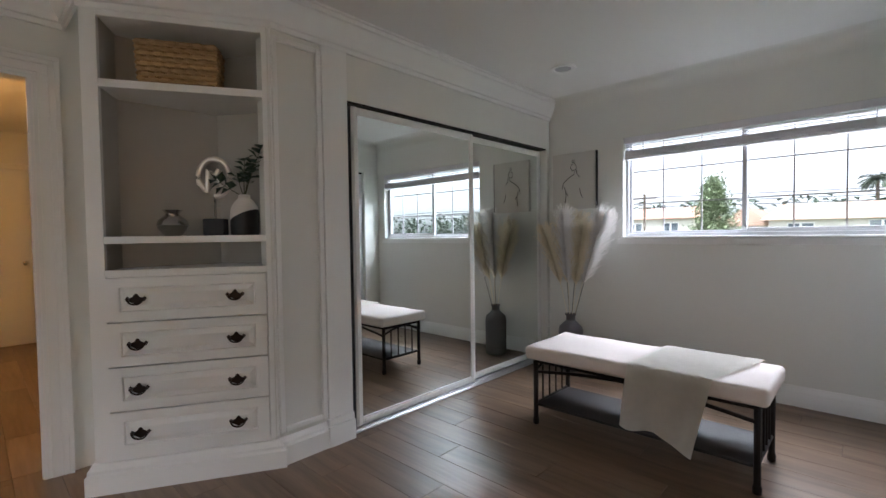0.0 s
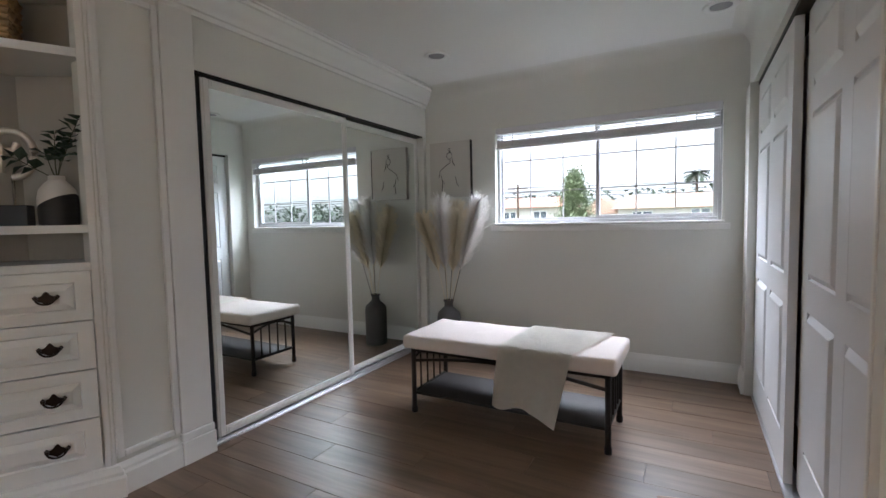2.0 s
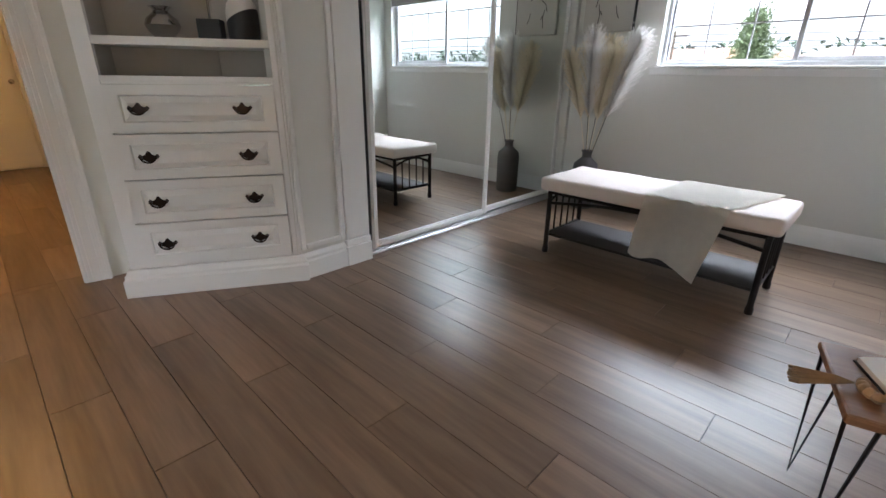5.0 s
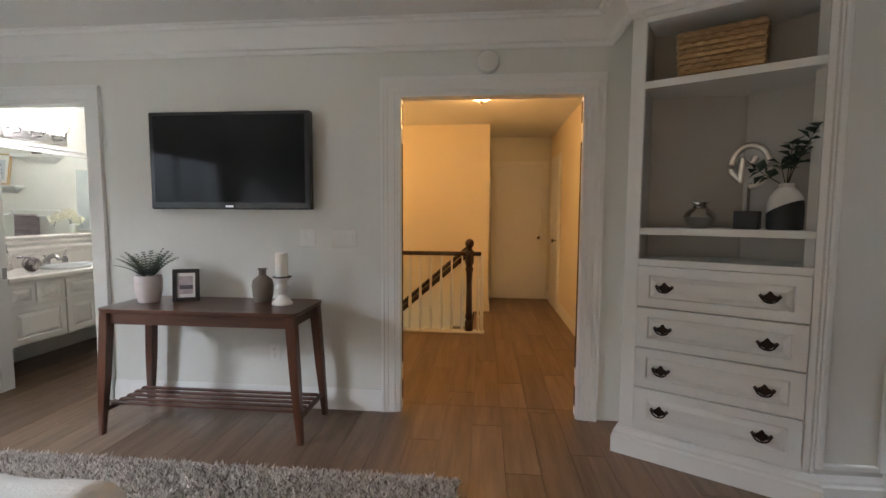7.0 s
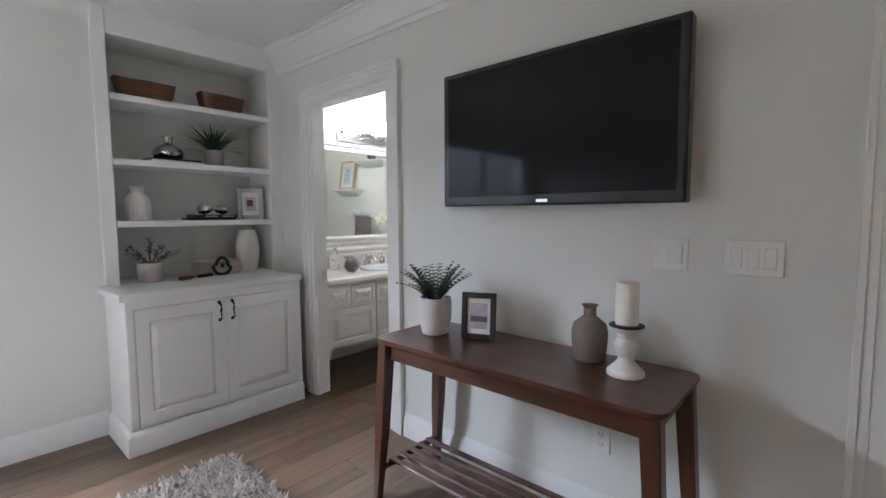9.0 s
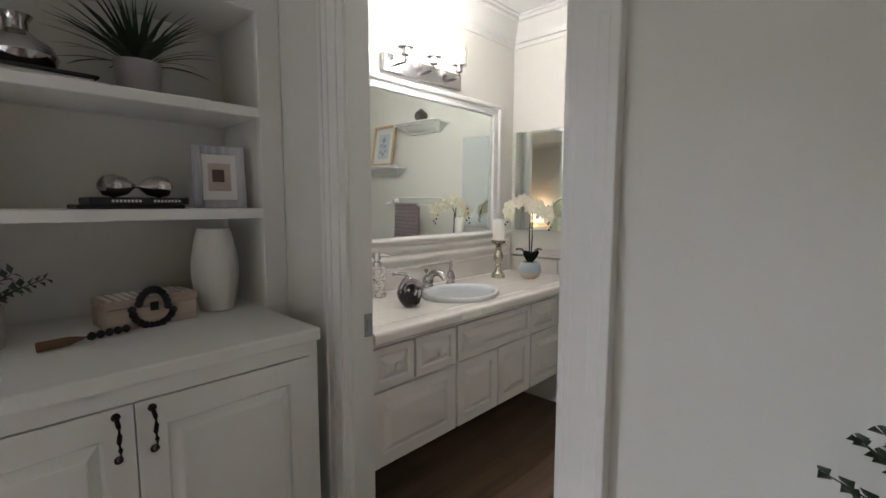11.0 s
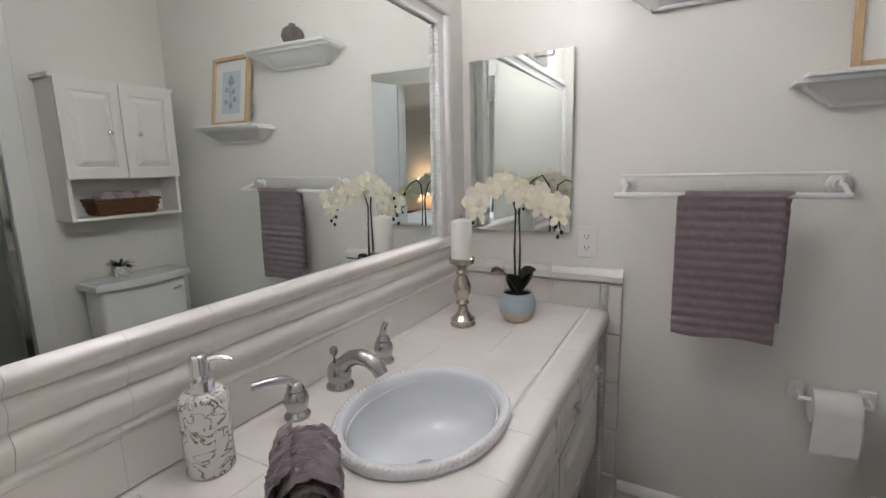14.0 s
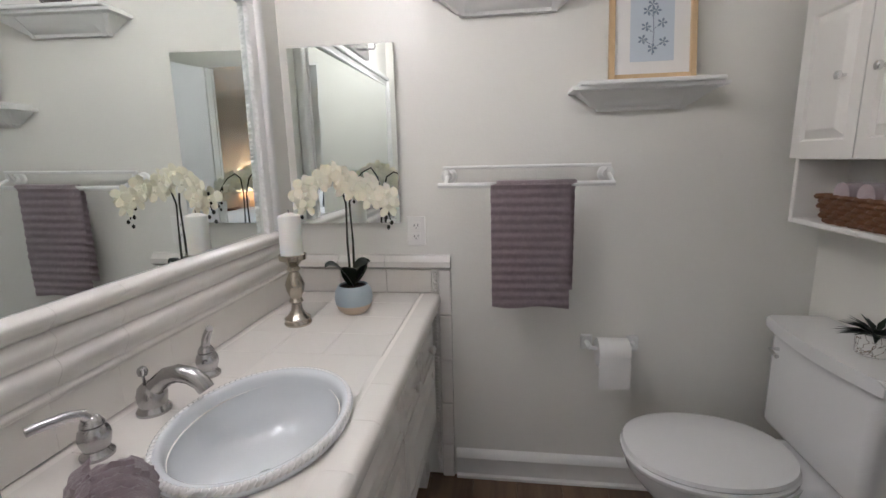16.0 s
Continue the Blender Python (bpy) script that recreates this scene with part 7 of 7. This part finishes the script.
for v in bm.verts:
    r_ = math.hypot(v.co.x, v.co.y)
    if r_ > 0.03 and v.co.z < 0.2:
        a = math.atan2(v.co.y, v.co.x)
        k = 1 + 0.035 * math.cos(a * 14 + (round(v.co.z / 0.02) % 2) * math.pi) * math.cos(v.co.z / 0.02 * math.pi)
        v.co.x, v.co.y = v.co.x * k, v.co.y * k
part("body", bm, WHITEC, o, smooth=True)

# ---------------------------------------------------------------- outside
GRASSM = mat("far_ground", (0.10, 0.12, 0.07), 1.0, vary=0.3, scale=0.05)
bm = bmesh.new()
bmesh.ops.create_grid(bm, x_segments=8, y_segments=8, size=1500, matrix=Matrix.Translation((0, 0, -3.2)))
setting("ground", bm, GRASSM, "grass and street ground far below", "ground")
ROOFR = mat("red_roof_tile", (0.46, 0.22, 0.17), 0.85, vary=0.2, scale=1.2, bump=0.6, bscale=6)
ROOFB = mat("brown_roof_tile", (0.38, 0.25, 0.19), 0.85, vary=0.2, scale=1.2, bump=0.6, bscale=6)
STUCCO = mat("pale_stucco", (0.68, 0.64, 0.58), 0.9, vary=0.06, scale=0.6)
DGLASS = mat("dark_pane", (0.10, 0.12, 0.14), 0.15)


def house(x0, x1, y0, y1, eave, ridge, roof_mat, wins, along='X'):
    o = thing("house", "pale stucco two-storey house with a tiled roof", "house", pose((x0 + x1) / 2, (y0 + y1) / 2, -3.2), "houses over the street")
    w, d = (x1 - x0) / 2, (y1 - y0) / 2
    e, r_ = eave + 3.2, ridge + 3.2
    part("wall", B(-w, w, -d, d, 0, e), STUCCO, o)
    bm = bmesh.new()
    ov = 0.5
    if along == 'X':
        a = [bm.verts.new(p) for p in ((-w - ov, -d - ov, e - 0.05), (w + ov, -d - ov, e - 0.05), (w + ov - 0.8, 0, r_), (-w - ov + 0.8, 0, r_), (-w - ov, d + ov, e - 0.05), (w + ov, d + ov, e - 0.05))]
    else:
        a = [bm.verts.new(p) for p in ((-w - ov, d + ov, e - 0.05), (-w - ov, -d - ov, e - 0.05), (0, -d - ov, r_), (0, d + ov, r_), (w + ov, d + ov, e - 0.05), (w + ov, -d - ov, e - 0.05))]
    bm.faces.new((a[0], a[1], a[2], a[3]))
    bm.faces.new((a[3], a[2], a[5], a[4]))
    bm.faces.new((a[1], a[5], a[2]))
    bm.faces.new((a[0], a[3], a[4]))
    bm.faces.new((a[0], a[4], a[5], a[1]))
    bmesh.ops.recalc_face_normals(bm, faces=bm.faces)
    part("roof", bm, roof_mat, o)
    for wx, wz, ww, wh in wins:
        q = part("window", B(wx - ww / 2, wx + ww / 2, -d - 0.06, -d + 0.02, wz + 3.2 - wh / 2, wz + 3.2 + wh / 2, 0.02), TRIM, o)
        for s in (-1, 1):
            part("pane", B(wx + s * ww / 4 - ww * 0.2, wx + s * ww / 4 + ww * 0.2, -d - 0.08, -d - 0.055, wz + 3.2 - wh * 0.4, wz + 3.2 + wh * 0.4), DGLASS, q)
    return o


house(-16.5, -10.0, 40, 48, 2.3, 3.3, ROOFR, ((-1.2, 1.5, 1.2, 0.9), (1.6, 1.5, 1.2, 0.9)))
house(-24, -15.5, 46, 55, 2.2, 3.2, ROOFB, ((1.0, 1.4, 1.4, 0.9),))
house(-5.2, 3.6, 40, 48, 1.95, 3.15, ROOFB, ((-2.6, 1.35, 1.5, 0.7), (1.4, 1.45, 1.3, 0.75), (3.2, 1.45, 1.3, 0.75)))
house(-8.2, -5.6, 42, 50, 1.6, 3.0, ROOFB, ((0.3, 1.1, 0.9, 0.7),), 'Y')
house(4.6, 14, 41, 50, 2.0, 3.2, ROOFR, ((-2.0, 1.4, 1.4, 0.8), (2.0, 1.4, 1.4, 0.8)))
house(-36, -26, 44, 53, 2.1, 3.3, ROOFR, ((0.0, 1.4, 1.4, 0.8), (3.0, 1.4, 1.4, 0.8)))
house(16, 28, 44, 53, 2.1, 3.2, ROOFB, ((0.0, 1.4, 1.4, 0.8),))
TREEL = mat("garden_tree_leaf", (0.24, 0.29, 0.17), 0.7, vary=0.4, scale=2)
BARK = mat("bark", (0.10, 0.075, 0.055), 0.9, vary=0.3, scale=4, bump=0.8, bscale=20)


def tree(x, y, top, base_r, low, cnt, leaf, label):
    o = thing("tree", label, "tree", pose(x, y, -3.2))
    Ht = top + 3.2
    part("trunk", tube([(0, 0, 0), (0.06, 0.02, Ht * 0.5), (0, 0, Ht * 0.95)], base_r * 0.10, 8, None, 0.02), BARK, o)
    lo = low + 3.2
    bm = bmesh.new()
    bl_ = bmesh.new()
    for k in range(46):
        t = (k / 45) ** 0.9
        z = lo + (Ht - lo) * t
        a = k * 2.4
        R = base_r * (1 - t) ** 0.75 * random.uniform(0.65, 1.12) + 0.06
        tip = Vector((R * math.cos(a), R * math.sin(a), z + 0.12))
        tube([(0, 0, z - 0.1), tip * 0.6 + Vector((0, 0, z * 0.4)), tip], 0.02, 4, bl_, 0.005)
        for i in range(cnt // 46):
            u = random.uniform(0.25, 1.05)
            p = Vector((tip.x * u, tip.y * u, z + 0.12 * u)) + Vector((random.gauss(0, 0.11), random.gauss(0, 0.11), random.gauss(0, 0.10)))
            leaves(bm, p, (random.gauss(0, 1), random.gauss(0, 1), random.gauss(0.3, 0.6)), leaf * random.uniform(0.7, 1.3), leaf * 0.55)
    part("limb", bl_, BARK, o)
    part("crown", bm, TREEL, o)


tree(-3.30, 16.0, 2.55, 1.05, -0.5, 9200, 0.11, "light green garden tree before the houses")
bm = bmesh.new()
for k in range(210):
    x = -60 + k * 0.62
    yy = 66 + random.uniform(-4, 4)
    hh = random.uniform(2.6, 5.2)
    for i in range(26):
        p = Vector((x + random.gauss(0, 0.9), yy + random.gauss(0, 0.6), -1 + (hh + 1) * random.random() ** 0.6))
        leaves(bm, p, (random.gauss(0, 1), random.gauss(0, 1), random.gauss(0.4, 0.6)), 0.9, 0.6)
tagged(part("far_trees", bm, mat("far_tree_leaf", (0.075, 0.105, 0.07), 0.9, vary=0.4, scale=0.6)), "line of far green trees behind the houses", "trees", kind="stuff")
for x, y, top, s in ((0.4, 52, 5.3, 1.0), (3.0, 60, 4.6, 0.9), (-26, 62, 5.0, 1.0)):
    o = thing("palm_tree", "tall palm standing behind the roofs", "palm", pose(x, y, -3.2), "far palms")
    part("trunk", tube([(0, 0, 0), (0.1, 0, 4), (0.0, 0, top + 3.2)], 0.18, 8, None, 0.12), BARK, o)
    bm = bmesh.new()
    for k in range(44):
        a, up = k * 2.4, random.uniform(-0.5, 1.0)
        d = Vector((math.cos(a), math.sin(a), up)).normalized()
        p = Vector((0, 0, top + 3.2))
        for i in range(6):
            sdv = d.cross(Vector((0, 0, 1))).normalized()
            for q in (1, -1):
                leaves(bm, p, sdv * q + d * 0.8, 0.55, 0.14)
            p = p + d * 0.2 * s
            d = (d + Vector((0, 0, -0.2))).normalized()
    part("frond", bm, mat("palm_frond", (0.06, 0.08, 0.055), 0.7, vary=0.3), o)
o = thing("utility_pole", "wooden utility pole carrying three power lines", "pole", pose(-13.0, 38, -3.2))
part("post", tube([(0, 0, 0), (0, 0, 7.4)], 0.10, 8), BARK, o)
part("crossarm", B(-0.9, 0.9, -0.06, 0.06, 7.0, 7.12), BARK, o)
for z, y in ((7.15, -0.3), (6.75, 0.0), (6.45, 0.3)):
    part("wire", tube([(-30 + 90 * k / 20, y, z - 0.3 * abs(math.sin(math.pi * (k / 20 * 2 - 0.68))) - 0.2 * (k / 20)) for k in range(21)], 0.022, 5), INK, o)
o = thing("tree", "broad green tree in the south garden", "tree", pose(0.2, -9.0, -3.2))
part("trunk", tube([(0, 0, 0), (0.1, 0, 3.4), (0, 0, 5.2)], 0.16, 8, None, 0.06), BARK, o)
bm = bmesh.new()
for k in range(5200):
    d = Vector((random.gauss(0, 1), random.gauss(0, 1), random.gauss(0, 0.8))).normalized() * random.uniform(0.6, 1.9)
    leaves(bm, Vector((d.x, d.y, 4.6 + d.z * 0.8)), (random.gauss(0, 1), random.gauss(0, 1), random.gauss(0, 0.6)), 0.16, 0.09)
part("crown", bm, TREEL, o)

# ---------------------------------------------------------------- floor
fl = setting("floor", B(-3.09, 1.15, -3.62, 5.0, -0.12, -0.0062), SUB, "wood plank floor", "floor")
fh = setting("floor_hall", B(-7.2, -3.09, 0.45, 1.72, -0.12, -0.0062), SUB, "wood plank hall floor", "floor")
fh2 = setting("floor_landing", B(-5.05, -3.09, -1.53, 0.45, -0.12, -0.0064), SUB, "wood plank landing floor", "floor")
fb = setting("floor_bath", B(-4.8, -3.0902, -3.5, -0.6, -0.118, -0.0063), SUB, "dark plank bath floor", "floor")
PW, PL = 0.18, 1.22
plank_meshes = {}


def plank(parent, x0, x1, y0, y1):
    key = (round(x1 - x0, 3), round(y1 - y0, 3))
    if key not in plank_meshes:
        w, d = key
        bm = bmesh.new()
        g = 0.0007
        a = [bm.verts.new((x, y, -0.006)) for x, y in ((g, g), (w - g, g), (w - g, d - g), (g, d - g))]
        b = [bm.verts.new((x, y, 0.0)) for x, y in ((g + 0.0007, g + 0.0007), (w - g - 0.0007, g + 0.0007), (w - g - 0.0007, d - g - 0.0007), (g + 0.0007, d - g - 0.0007))]
        bm.faces.new(b)
        for i in range(4):
            bm.faces.new((a[i], a[(i + 1) % 4], b[(i + 1) % 4], b[i]))
        plank_meshes[key] = mesh_of(bm, "plank", FLOORW)
    ob = new("plank", plank_meshes[key])
    ob.parent = parent
    ob.location = (x0, y0, 0)


def lay_planks(parent, x0, x1, y0, y1, origin=1.79):
    k = math.floor((y0 - origin) / PW)
    y = origin + k * PW
    while y < y1 - 1e-4:
        a, b = max(y, y0), min(y + PW, y1)
        if b - a > 0.01:
            off = (k * 0.414 * PL) % PL
            x = -20 + off - 0.02
            while x < x1:
                p, q = max(x, x0), min(x + PL, x1)
                if q - p > 0.01:
                    plank(parent, p, q, a, b)
                x += PL
        y += PW
        k += 1


lay_planks(fl, -3.09, 1.02, -3.3, 4.85)
lay_planks(fh, -7.12, -3.09, 0.47, 1.58)
lay_planks(fh2, -5.05, -3.09, -1.53, 0.47)
lay_planks(fb, -4.72, -3.09, -3.42, -1.50)
